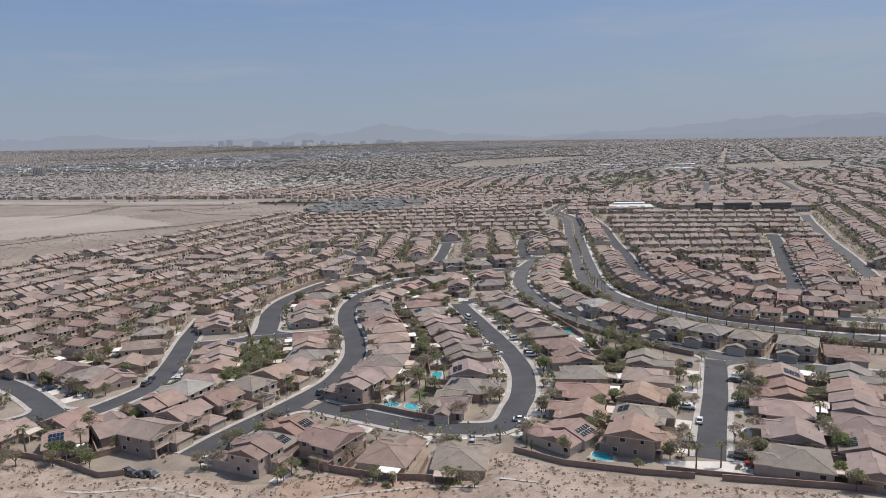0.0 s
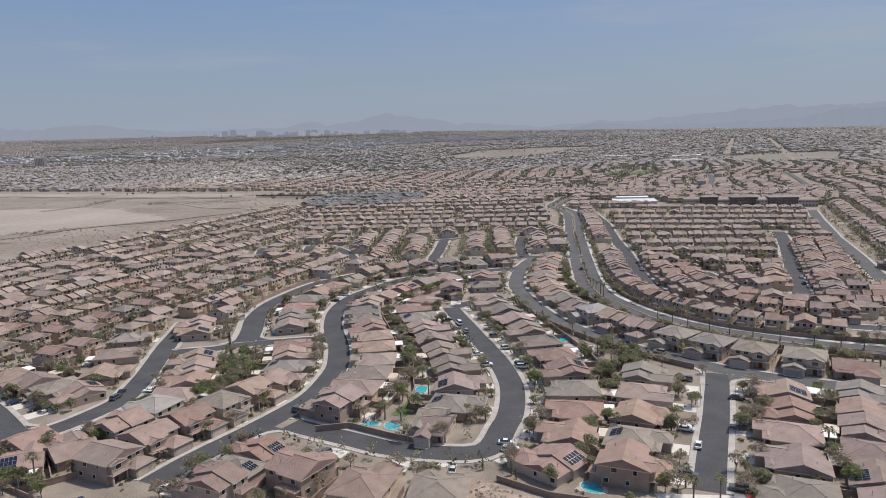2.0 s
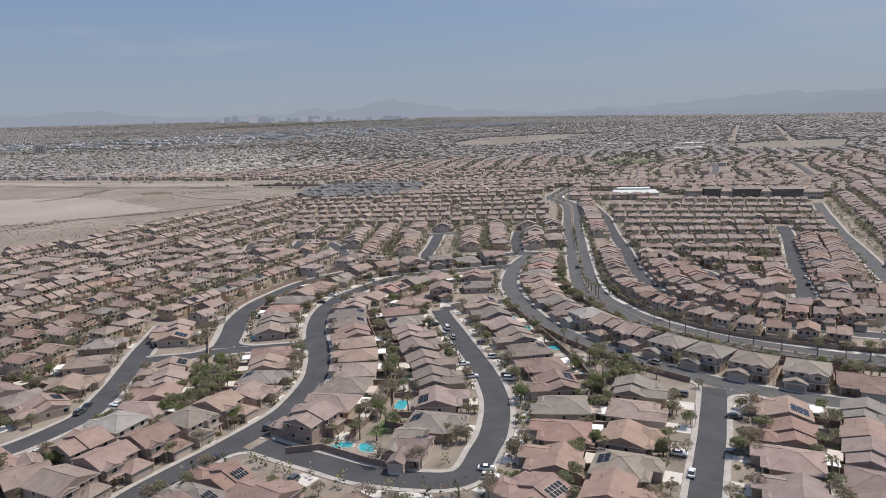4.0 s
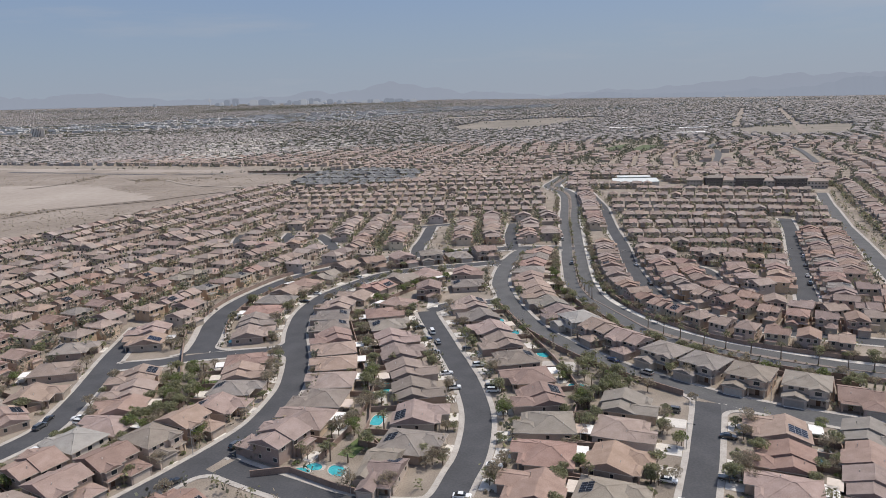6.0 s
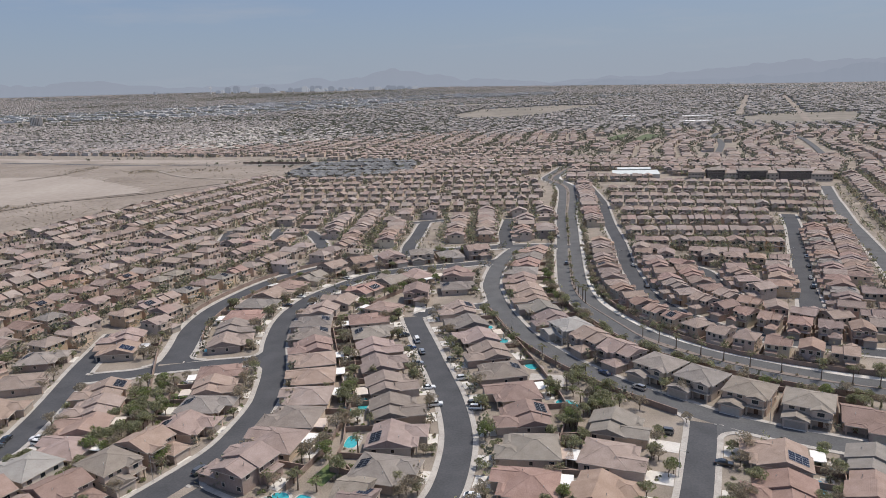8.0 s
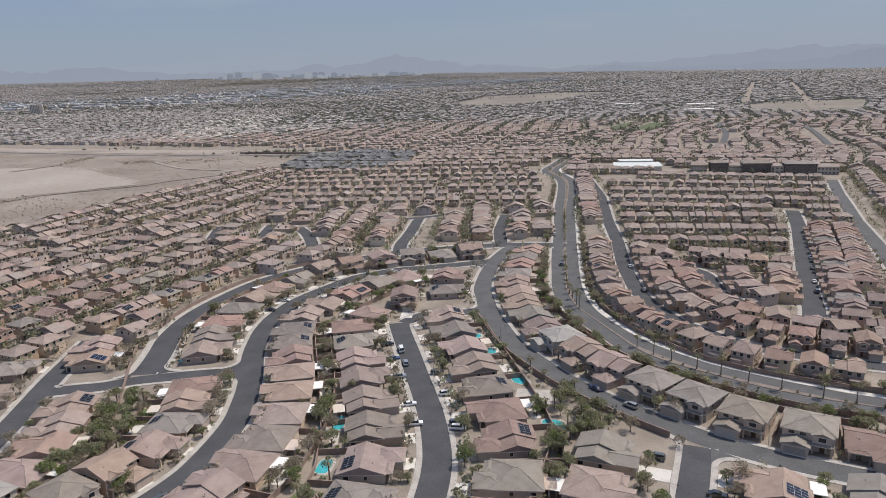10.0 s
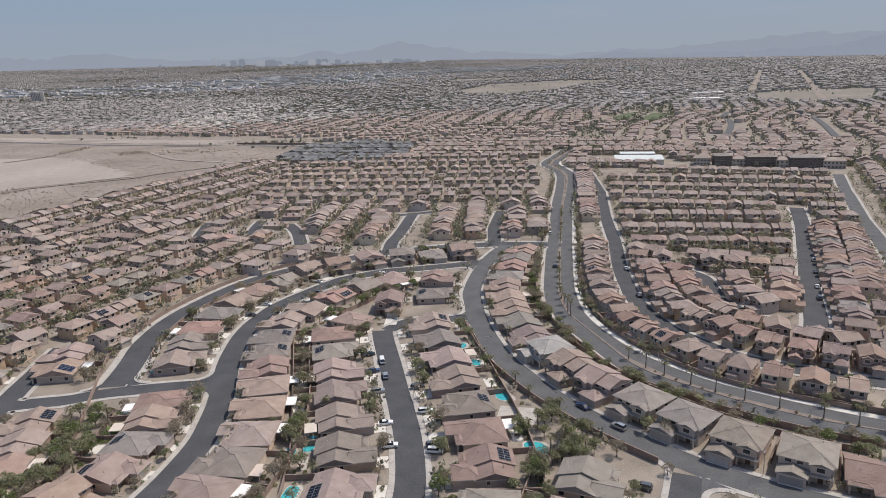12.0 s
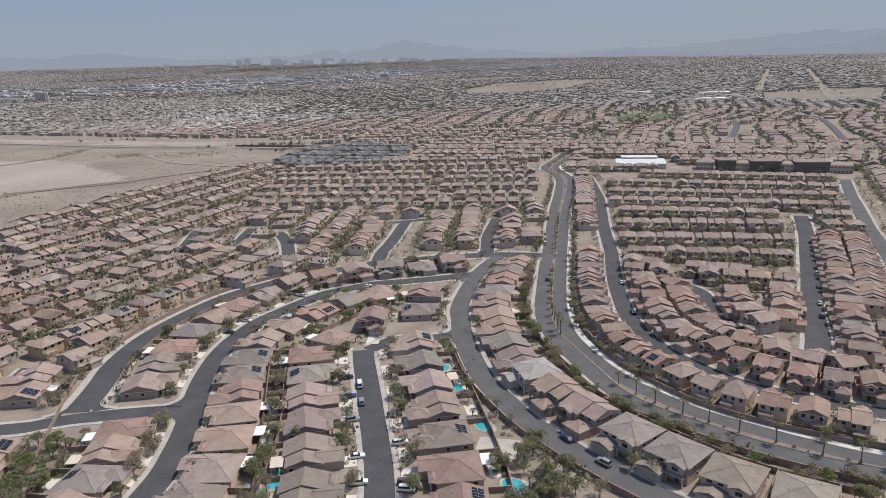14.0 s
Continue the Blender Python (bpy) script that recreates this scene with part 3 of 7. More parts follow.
def window(parent, x, y, z, w, h, face, label=""):
    """A window in a wall: a frame standing proud of it, and the pane set back in the frame. face: the wall's outward side."""
    key = (round(w, 2), round(h, 2))
    if key not in WINDOW_MESHES:
        t, d = 0.12, 0.08
        o = [(-w / 2 - t, -t), (w / 2 + t, -t), (w / 2 + t, h + t), (-w / 2 - t, h + t)]
        n = [(-w / 2, 0), (w / 2, 0), (w / 2, h), (-w / 2, h)]
        v = [(a, 0, c) for a, c in o] + [(a, -d, c) for a, c in o] + [(a, -d, c) for a, c in n] + [(a, -0.03, c) for a, c in n]
        f = []
        for k in range(4):
            m = (k + 1) % 4
            f += [(k, m, 4 + m, 4 + k), (4 + k, 4 + m, 8 + m, 8 + k), (8 + k, 8 + m, 12 + m, 12 + k)]
        f.append((12, 13, 14, 15))
        WINDOW_MESHES[key] = mesh_from("window", v, f, [M["trim"], M["glass"]], [0] * 12 + [1])
    ob = part("window", WINDOW_MESHES[key], None, parent, label)
    ob.matrix_basis = pose(x, y, z, 0, 0, {"f": 0, "b": 180, "l": -90, "r": 90}[face])
    return ob


def roof_on(b, wall, x0, x1, y0, y1, eave, kind, pitch=0.36, over=0.5, thick=0.22):
    """A hip or gable roof over a rectangle, with overhang and fascia; gable ends go into the wall mesh.
    kind: hip, gable_x (ridge along x), gable_y (ridge along y)."""
    X0, X1, Y0, Y1 = x0 - over, x1 + over, y0 - over, y1 + over
    cx, cy = (X0 + X1) / 2, (Y0 + Y1) / 2
    e = eave - over * pitch
    low, top = [(X0, Y0), (X1, Y0), (X1, Y1), (X0, Y1)], []
    if kind == "hip":
        half = min(X1 - X0, Y1 - Y0) / 2
        rz = e + half * pitch
        if X1 - X0 > Y1 - Y0:
            r0, r1 = (X0 + half, cy), (X1 - half, cy)
        else:
            r0, r1 = (cx, Y0 + half), (cx, Y1 - half)
    elif kind == "gable_x":
        rz = e + (Y1 - Y0) / 2 * pitch
        r0, r1 = (X0, cy), (X1, cy)
    else:
        rz = e + (X1 - X0) / 2 * pitch
        r0, r1 = (cx, Y0), (cx, Y1)
    a = [(x, y, e + thick) for x, y in low]
    u = [(x, y, e) for x, y in low]
    p, q = (*r0, rz + thick), (*r1, rz + thick)
    if kind == "gable_x" or (kind == "hip" and X1 - X0 > Y1 - Y0):
        b.quad([a[0], a[1], q, p])
        b.quad([a[2], a[3], p, q])
        b.quad([a[1], a[2], q])
        b.quad([a[3], a[0], p])
    else:
        b.quad([a[1], a[2], q, p])
        b.quad([a[3], a[0], p, q])
        b.quad([a[0], a[1], p])
        b.quad([a[2], a[3], q])
    for i in range(4):
        j = (i + 1) % 4
        b.quad([u[i], u[j], a[j], a[i]], 1)
    b.quad(u[::-1], 1)
    # hip caps
    if kind == "hip":
        ends = ((a[0], p), (a[3], p), (a[1], q), (a[2], q)) if X1 - X0 > Y1 - Y0 else ((a[0], p), (a[1], p), (a[2], q), (a[3], q))
        for lo_, hi_ in ends:
            lo_, hi_ = Vector(lo_), Vector(hi_)
            side = Vector((-(hi_ - lo_).y, (hi_ - lo_).x, 0)).normalized() * 0.17
            up_ = Vector((0, 0, 0.09))
            b.quad([lo_ - side, hi_ - side, hi_ + up_, lo_ + up_][::-1], 0)
            b.quad([lo_ + up_, hi_ + up_, hi_ + side, lo_ + side][::-1], 0)
    # ridge cap
    d = Vector(q) - Vector(p)
    if d.length > 0.5:
        if abs(d.x) > abs(d.y):
            b.box(min(p[0], q[0]), max(p[0], q[0]), cy - 0.14, cy + 0.14, p[2] - 0.06, p[2] + 0.07)
        else:
            b.box(cx - 0.14, cx + 0.14, min(p[1], q[1]), max(p[1], q[1]), p[2] - 0.06, p[2] + 0.07)
    return rz + thick


PANEL = Build()
PANEL.box(-0.5, 0.5, 0, 1.65, -0.05, 0.0, 1)
PANEL.quad([(-0.47, 0.03, 0.004), (0.47, 0.03, 0.004), (0.47, 1.62, 0.004), (-0.47, 1.62, 0.004)], 0)
PANELS = {k: PANEL.mesh("solar_panel", M[k], M["alu"]) for k in ("solar", "blue_solar")}
DRIVE = Build()
DRIVE.box(-2.6, 2.6, -1.0, 0.0, -0.1, 0.09)
DRIVE = DRIVE.mesh("driveway", M["pale_concrete"])
VENT = Build()
VENT.tube([(0, 0, -0.4), (0, 0, 0.5), (0, 0, 0.56)], [0.1, 0.1, 0.04], 6)
VENT = VENT.mesh("vent_pipe", M["alu"])


def solar_array(parent, x, cols, rows, eave_y, eave_z, pitch, side, mat, start=1.2):
    """Panels on a roof slope that falls towards side (-1: front, 1: back)."""
    tilt = math.degrees(math.atan(pitch))
    for i in range(cols):
        for j in range(rows):
            d = start + j * 1.62
            ob = part("solar_panel", PANELS[mat], None, parent)
            ob.matrix_basis = pose(x + (i - (cols - 1) / 2) * 1.05, eave_y - side * d, eave_z + d * pitch + 0.34, 0, 0, 180 if side > 0 else 0) @ pose(0, 0, 0, tilt)


WALLS = {"tan": "stucco", "brown": "brown_stucco", "pale": "pale_stucco", "warm": "warm_stucco", "cream": "cream_stucco", "rose": "rose_stucco"}
PITCH = 0.33


def block(parts, x0, x1, y0, y1, eave, kind_, pitch):
    """One closed block of wall: a box, with gable ends where the roof has them."""
    b = Build()
    if kind_ == "gable_x":
        hz = eave + (y1 - y0) / 2 * pitch - 0.03
        prof = [(y0, -0.3), (y1, -0.3), (y1, eave), ((y0 + y1) / 2, hz), (y0, eave)]
        b.v = [(x0, p, q) for p, q in prof] + [(x1, p, q) for p, q in prof]
        b.f = [(4, 3, 2, 1, 0), (5, 6, 7, 8, 9)] + [(k, (k + 1) % 5, 5 + (k + 1) % 5, 5 + k) for k in range(5)]
        b.s = [0] * 7
    elif kind_ == "gable_y":
        hz = eave + (x1 - x0) / 2 * pitch - 0.03
        prof = [(x0, -0.3), (x1, -0.3), (x1, eave), ((x0 + x1) / 2, hz), (x0, eave)]
        b.v = [(p, y0, q) for p, q in prof] + [(p, y1, q) for p, q in prof]
        b.f = [(0, 1, 2, 3, 4), (9, 8, 7, 6, 5)] + [((k + 1) % 5, k, 5 + k, 5 + (k + 1) % 5) for k in range(5)]
        b.s = [0] * 7
    else:
        b.box(x0, x1, y0, y1, -0.3, eave)
    parts.append(b)


def welded(parts):
    """The union of closed blocks, as one mesh."""
    obs = [new("block", b.mesh("block")) for b in parts]
    for o in obs:
        bm = bmesh.new()
        bm.from_mesh(o.data)
        bmesh.ops.recalc_face_normals(bm, faces=bm.faces)
        bm.to_mesh(o.data)
        bm.free()
    for o in obs[1:]:
        m = obs[0].modifiers.new("join", "BOOLEAN")
        m.operation, m.solver, m.object = "UNION", "EXACT", o
    me = bpy.data.meshes.new_from_object(obs[0].evaluated_get(bpy.context.evaluated_depsgraph_get()))
    for o in obs:
        bpy.data.objects.remove(o)
    me.name = "wall"
    return me


def house_shell(storeys, roof, w, d, garage):
    """The walls and roofs of a house at the origin, its front towards -y."""
    parts, rb = [], Build()
    eave = 5.4 if storeys == 2 else 2.9
    x0, x1, y0, y1 = -w / 2, w / 2, -d / 2, d / 2

    def wing(xa, xb, ya, yb, e, kind_, over=0.5, deep=0.0):
        block(parts, xa, xb, ya, yb + deep, e, kind_, PITCH)
        roof_on(rb, None, xa, xb, ya, yb + deep, e, kind_, PITCH, over)

    if roof == "gable_x":
        # two blocks, one set back and a little lower, so that the ridges step
        xm = x0 + w * (0.56 if garage > 0 else 0.44)
        if garage > 0:
            wing(x0, xm, y0, y1, eave, "gable_x")
            wing(xm - 0.3, x1, y0 + 1.7, y1 - 0.9, eave - 0.12, "gable_x")
        else:
            wing(xm, x1, y0, y1, eave, "gable_x")
            wing(x0, xm + 0.3, y0 + 1.7, y1 - 0.9, eave - 0.12, "gable_x")
    else:
        wing(x0, x1, y0, y1, eave, roof)
    gw = min(6.3, w * 0.54)
    gx0, gx1 = (x1 - gw, x1 - 0.2) if garage > 0 else (x0 + 0.2, x0 + gw)
    gy0 = y0 - (4.2 if w > 11 else 3.4)
    px0, px1 = (x0 + 0.3, gx0 - 0.4) if garage > 0 else (gx1 + 0.4, x1 - 0.3)
    wing(gx0, gx1, gy0, y0 + (3.0 if storeys == 1 else 2.2), 2.85, "hip" if garage > 0 else "gable_y", 0.4)
    roof_on(rb, None, px0, px1, y0 - 1.9, y0 + 0.3, 2.75, "hip", PITCH, 0.25)
    if storeys == 2:
        # a bay of the upper floor over the porch, and a lower room behind
        bx0, bx1 = (x0 + 0.6, x0 + w * 0.42) if garage > 0 else (x1 - w * 0.42, x1 - 0.6)
        b = Build()
        b.box(bx0, bx1, y0 - 1.2, y0 + 0.4, 3.1, eave - 0.1)
        parts.append(b)
        roof_on(rb, None, bx0, bx1, y0 - 1.2, y0 + 3.0, eave - 0.1, "gable_y", PITCH, 0.4)
        hz = eave - 0.1 + (bx1 - bx0) / 2 * PITCH - 0.03
        b = Build()
        c = (bx0 + bx1) / 2
        b.v = [(bx0, y0 - 1.2, eave - 0.3), (bx1, y0 - 1.2, eave - 0.3), (bx1, y0 - 1.2, eave - 0.1), (c, y0 - 1.2, hz), (bx0, y0 - 1.2, eave - 0.1)]
        b.v += [(a, y0 + 1.0, z) for a, _, z in b.v]
        b.f = [(0, 1, 2, 3, 4), (9, 8, 7, 6, 5)] + [((k + 1) % 5, k, 5 + k, 5 + (k + 1) % 5) for k in range(5)]
        b.s = [0] * 7
        parts.append(b)
        rx0, rx1 = (x0 + 0.5, x0 + w * 0.5) if garage > 0 else (x1 - w * 0.5, x1 - 0.5)
        b = Build()
        b.box(rx0, rx1, y1 - 0.3, y1 + 1.8, -0.3, 2.8)
        parts.append(b)
        roof_on(rb, None, rx0, rx1, y1 - 0.3, y1 + 1.8, 2.8, "hip", PITCH, 0.35)
    return parts, rb, dict(eave=eave, x0=x0, x1=x1, y0=y0, y1=y1, gx0=gx0, gx1=gx1, gy0=gy0, px0=px0, px1=px1)


def house(storeys, roof, w, d, wall, tile, garage, label, detail=2, solar=(), patio=""):
    """One house. garage: -1 or 1, the side on which the garage wing stands."""
    root = thing("house", label, "house", "houses")
    wb, rb, g = house_shell(storeys, roof, w, d, garage)
    x0, x1, y0, y1, gy0, eave = g["x0"], g["x1"], g["y0"], g["y1"], g["gy0"], g["eave"]
    me = welded(wb)
    me.materials.clear()
    me.materials.append(M[WALLS[wall]])
    part("wall", me, None, root)
    part("roof", rb, [M[tile], M["trim"]], root, "concrete tile roof")
    if detail > 1:
        for px in (g["px0"], g["px1"] - 0.4):
            b = Build()
            b.box(px, px + 0.4, y0 - 1.8, y0 - 1.4, -0.3, 2.75)
            part("porch_post", b, M[WALLS[wall]], root)
    gc = (g["gx0"] + g["gx1"]) / 2
    b = Build()
    b.box(gc - 2.4, gc + 2.4, gy0 - 0.06, gy0, 0.02, 2.2)
    part("garage_door", b, M["door_paint"], root, "closed garage door")
    if detail > 1:
        dr = part("driveway", DRIVE, None, root, "pale concrete driveway")
        dr.location = (gc, gy0 - 0.07, 0)
    ex = (g["px0"] + g["px1"]) / 2
    b = Build()
    b.box(ex - 0.55, ex + 0.55, y0 - 0.06, y0, 0, 2.15)
    part("front_door", b, M["wood_door"], root, "dark wooden front door")
    up = 3.75
    lower = 1.05
    if storeys == 2:
        yw = y0 + 1.7 if roof == "gable_x" else y0
        window(root, gc - 1.2, yw, up + 0.35, 1.3, 1.0, "f")
        window(root, gc + 1.3, yw, up + 0.35, 1.3, 1.0, "f")
        bc = x0 + 0.3 + w * 0.21 if garage > 0 else x1 - 0.3 - w * 0.21
        window(root, bc, y0 - 1.2, up, 1.6, 1.2, "f")
        for fx in (-w * 0.3, w * 0.02, w * 0.34):
            back_in = roof == "gable_x" and fx * garage > w * 0.06
            window(root, fx, y1 - (0.9 if back_in else 0), up, 1.3, 1.2, "b")
    for sx, fc in ((x0, "l"), (x1, "r")):
        if storeys == 2:
            window(root, sx, y0 + d * 0.26, up + 0.1, 0.9, 1.1, fc)
            window(root, sx, y0 + d * 0.66, up + 0.1, 1.3, 1.1, fc)
        if detail > 1 or storeys == 1:
            window(root, sx, y0 + d * 0.4, lower, 0.9, 1.1, fc)
            window(root, sx, y0 + d * 0.82, lower, 1.3, 1.1, fc)
    if detail > 1:
        for vx, vy in ((x0 + 2.6, y0 + 3.4), (x1 - 3.0, y1 - 3.1)):
            v = part("vent_pipe", VENT, None, root)
            v.location = (vx, vy, eave + min(vy - y0, y1 - vy, (9 if roof == "gable_x" else vx - x0), (9 if roof == "gable_x" else x1 - vx)) * PITCH + 0.2)
    for side, cols, rows, off, mat in solar:
        solar_array(root, off, cols, rows, y0 - 0.5 if side < 0 else y1 + 0.5, eave - 0.5 * PITCH, PITCH, side, mat)
    if patio:
        c = Build()
        cx0, cx1 = (x0 + 0.6, x0 + 5.6) if garage < 0 else (x1 - 5.6, x1 - 0.6)
        c.box(cx0, cx1, y1 + 0.02, y1 + 3.6, 2.55, 2.75)
        part("patio_cover", c, M[patio], root, "flat patio cover")
        for qx in (cx0 + 0.15, cx1 - 0.35):
            c = Build()
            c.box(qx, qx + 0.2, y1 + 3.2, y1 + 3.4, -0.2, 2.55)
            part("post", c, M[patio], root)
    return root


KINDS = []


def kind(*a, **k):
    ob = house(*a, **k)
    ob.matrix_basis = Matrix.Translation((0, -600 - 30 * len(KINDS), 0))
    KINDS.append(ob)


kind(1, "gable_x", 11.6, 12.4, "brown", "tile", 1, "single-storey brown stucco house with a pinkish tiled gable roof")
kind(1, "hip", 11.6, 12.4, "tan", "tile", -1, "single-storey tan stucco house with a pinkish tiled hip roof", patio="white")
kind(1, "gable_x", 11.6, 12.4, "tan", "grey_tile", -1, "single-storey tan stucco house with a grey-brown tiled gable roof")
kind(1, "hip", 11.8, 12.8, "tan", "grey_tile", 1, "single-storey tan stucco house with a grey tiled hip roof", patio="stucco")
kind(2, "gable_y", 11.2, 12.0, "brown", "tile", 1, "two-storey brown stucco house with a front-facing tiled gable", patio="trim")
kind(1, "hip", 11.8, 12.4, "brown", "grey_tile", 1, "single-storey brown house with solar panels on its grey roof", solar=[(1, 4, 2, 0.0, "solar")])
kind(1, "gable_x", 11.6, 12.4, "tan", "tile", 1, "single-storey tan house with dark solar panels on its tiled gable roof", solar=[(1, 5, 2, -2.4, "solar")])
kind(1, "gable_x", 11.8, 12.4, "brown", "tile", -1, "low brown stucco house with a pinkish tiled gable roof", patio="trim")
kind(2, "hip", 11.4, 12.4, "pale", "pale_tile", -1, "two-storey pale stucco house with a pale grey tiled hip roof")
kind(1, "gable_x", 11.6, 12.4, "tan", "tile", -1, "single-storey tan house with blue solar panels on its tiled roof", solar=[(1, 4, 3, 2.4, "blue_solar")], patio="white")
kind(2, "gable_x", 9.4, 9.6, "tan", "tile", 1, "tan stucco tract house with a pinkish tiled gable roof", detail=1)
kind(2, "hip", 9.4, 9.2, "warm", "tile", -1, "warm tan stucco tract house with a pinkish tiled hip roof", detail=1)
kind(2, "gable_x", 9.2, 9.6, "cream", "tile", -1, "cream stucco tract house with a pinkish tiled gable roof", detail=1)
kind(2, "gable_y", 9.0, 9.2, "rose", "tile", 1, "rose stucco tract house with a front-facing tiled gable", detail=1)
kind(2, "gable_x", 11.4, 12.4, "brown", "tile", 1, "two-storey brown stucco house with a pinkish tiled gable roof")
kind(2, "hip", 11.4, 12.4, "tan", "grey_tile", -1, "two-storey tan stucco house with a grey tiled hip roof")
kind(2, "gable_x", 9.4, 9.6, "tan", "tile", 1, "tan stucco tract house with dark solar panels on its roof", detail=1, solar=[(1, 4, 2, 0.0, "solar")])
kind(2, "hip", 9.4, 9.2, "warm", "grey_tile", -1, "warm tan tract house with solar panels on its hip roof", detail=1, solar=[(1, 3, 2, 0.0, "solar")])
TRACT = (10, 11, 12, 13)
TAKEN = []


def put_house(x, y, front, which, sx=1.0, gap=None):
    """front: the direction, as a vector, that the house looks in."""
    heading = math.degrees(math.atan2(front[0], -front[1]))
    TAKEN.append((x, y))
    ob = copy_thing(KINDS[which], flat_pose(x, y, heading, ground_z(x, y), sx, 1.0))
    if gap is not None:
        for c in ob.children:
            if c.name.startswith("driveway"):
                c.scale.y = max(0.6, min(9.0, gap))
    return ob


def free_spot(x, y, r):
    return all((x - a) ** 2 + (y - b) ** 2 > r * r for a, b in TAKEN)


HOUSES = {}


def row(name, street, pts, picks):
    """Houses at the given places, each looking at its street."""
    HOUSES[name] = []
    for i, (x, y) in enumerate(pts):
        d, c = nearest(LINES[street], x, y)
        if in_street(x, y, 4.5):
            continue
        f = (c - Vector((x, y))).normalized()
        HOUSES[name].append((x, y, f))
        near_by = [math.hypot(x - a, y - b) for a, b in pts[max(0, i - 1):i + 2] if (a, b) != (x, y)]
        which = picks[i % len(picks)]
        wide = 9.3 if which in TRACT or which > 15 else 11.6
        sx = max(0.72, min(1.12, (min(near_by) - (2.6 if wide < 10 else 1.6)) / wide)) if near_by else 1.0
        put_house(x, y, f, which, sx, d - WIDTH[street] / 2 - 1.7 - 10.6)


def along(name, street, first, last, n, picks, back=1.0):
    """n houses beside a street, evenly spaced from the first place to the last, set back by as much as these two."""
    line = smooth_line([tuple(p) for p in LINES[street]], 1.0)

    def station(p):
        k = min(range(1, len(line) - 1), key=lambda i: (line[i] - Vector(p)).length)
        t = (line[k + 1] - line[k - 1]).normalized()
        return k, (Vector(p) - line[k]).dot(Vector((t.y, -t.x)))

    (k0, d0), (k1, d1) = station(first), station(last)
    mean = (d0 + d1) / 2
    side = math.copysign(1.0, mean)
    # even spacing along the row itself, which is shorter or longer than the street in a bend
    ks = list(range(k0, k1 + 1)) if k0 < k1 else list(range(k0, k1 - 1, -1))
    track = []
    for q, k in enumerate(ks):
        t = (line[min(k + 2, len(line) - 1)] - line[max(k - 2, 0)]).normalized()
        off = d0 + (d1 - d0) * q / max(1, len(ks) - 1) + side * back
        track.append(line[k] + Vector((t.y, -t.x)) * off)
    run = [0.0]
    for a, b in zip(track[:-1], track[1:]):
        run.append(run[-1] + (b - a).length)
    pts = []
    for i in range(n):
        want = run[-1] * i / max(1, n - 1)
        k = min(range(len(run)), key=lambda q: abs(run[q] - want))
        pts.append((track[k].x, track[k].y))
    row(name, street, pts, picks)


along("loop_west", "inner_loop", (-8.4, 337.4), (0.6, 204.6), 10, [1, 5, 7, 0, 7, 2, 6, 5, 9, 2], 2.8)
along("loop_east", "inner_loop", (28.7, 345.8), (32.1, 177.8), 11, [6, 2, 7, 0, 5, 1, 6, 3, 1, 7, 6], 2.0)
along("main_east", "main_bend", (-34.6, 352.0), (-30.9, 219.1), 10, [0, 5, 5, 0, 1, 1, 1, 3, 1, 14], 2.8)
along("between_loops", "main_bend", (-63.1, 314.4), (-38.3, 423.0), 8, [0, 2, 1, 3, 0, 1, 2, 14])
row("between_top", "main_bend", [(-24.6, 433.0), (-8.0, 440.8), (9.2, 446.6), (25.4, 450.2), (41.6, 453.4)], [14, 4, 15, 3, 14])
along("main_top", "main_bend", (-26.5, 365.5), (8.4, 405.9), 4, [7, 6, 2, 1])
along("bend_west", "bend_east", (32.3, 429.6), (31.1, 361.0), 4, [0, 7, 5, 1])
along("bend_north", "bend_east", (77.4, 451.9), (145.6, 237.0), 17, [0, 2, 0, 3, 0, 7, 0, 2, 0, 8, 14, 14, 15, 15, 15, 15], 0.0)
along("stub_west", "stub", (74.4, 236.5), (49.8, 166.1), 5, [2, 1, 0, 5, 14], 2.0)
along("stub_east", "stub", (110.3, 218.0), (83.8, 153.6), 5, [9, 0, 1, 7, 3], 2.0)
along("outer_right", "outer_right", (133.6, 212.5), (102.2, 149.1), 6, [2, 0, 7, 1, 6, 0])
along("west_of_main", "main_bend", (-55.3, 284.3), (-86.2, 174.6), 9, [1, 7, 5, 6, 14, 15, 14, 14, 4], 2.0)
along("main_foot", "main_bend", (-45.6, 188.1), (-52.2, 167.2), 3, [6, 5, 14])
along("west_lane_east", "west_lane", (-109.0, 344.6), (-105.9, 182.9), 13, [5, 0, 9, 0, 1, 6, 0, 7, 1, 8, 14, 7, 9], -3.5)
along("west_lane_west", "west_lane", (-131.5, 302.1), (-120.6, 256.2), 3, [5, 1, 0])
along("west_mid", "west_foot", (-118.9, 237.0), (-169.7, 260.7), 5, [6, 3, 7, 1, 0])
along("west_foot_south", "west_foot", (-128.6, 221.0), (-133.3, 206.4), 2, [14, 4])
row("loop_foot", "inner_loop", [(-31.4, 174.2), (-14.9, 167.5), (3.6, 163.6)], [14, 1, 3])
row("loop_head", "inner_loop", [(9.9, 371.0)], [4])
row("loop_corner", "inner_loop", [(-4.5, 353.4)], [1])
along("boulevard_side", "right_lane", (113.3, 465.8), (161.2, 277.1), 21, [10, 11, 12, 13, 10, 12, 16, 11], -3.6)
row("lane_east", "right_lane", [(135.2, 416.0), (134.0, 403.0), (132.6, 390.2), (131.8, 378.0), (131.4, 365.6), (133.0, 354.0), (136.4, 343.6), (141.6, 334.0), (147.0, 325.2), (153.6, 317.6), (162.2, 311.4), (171.2, 306.4), (181.0, 302.4)], [11, 10, 13, 12, 10])
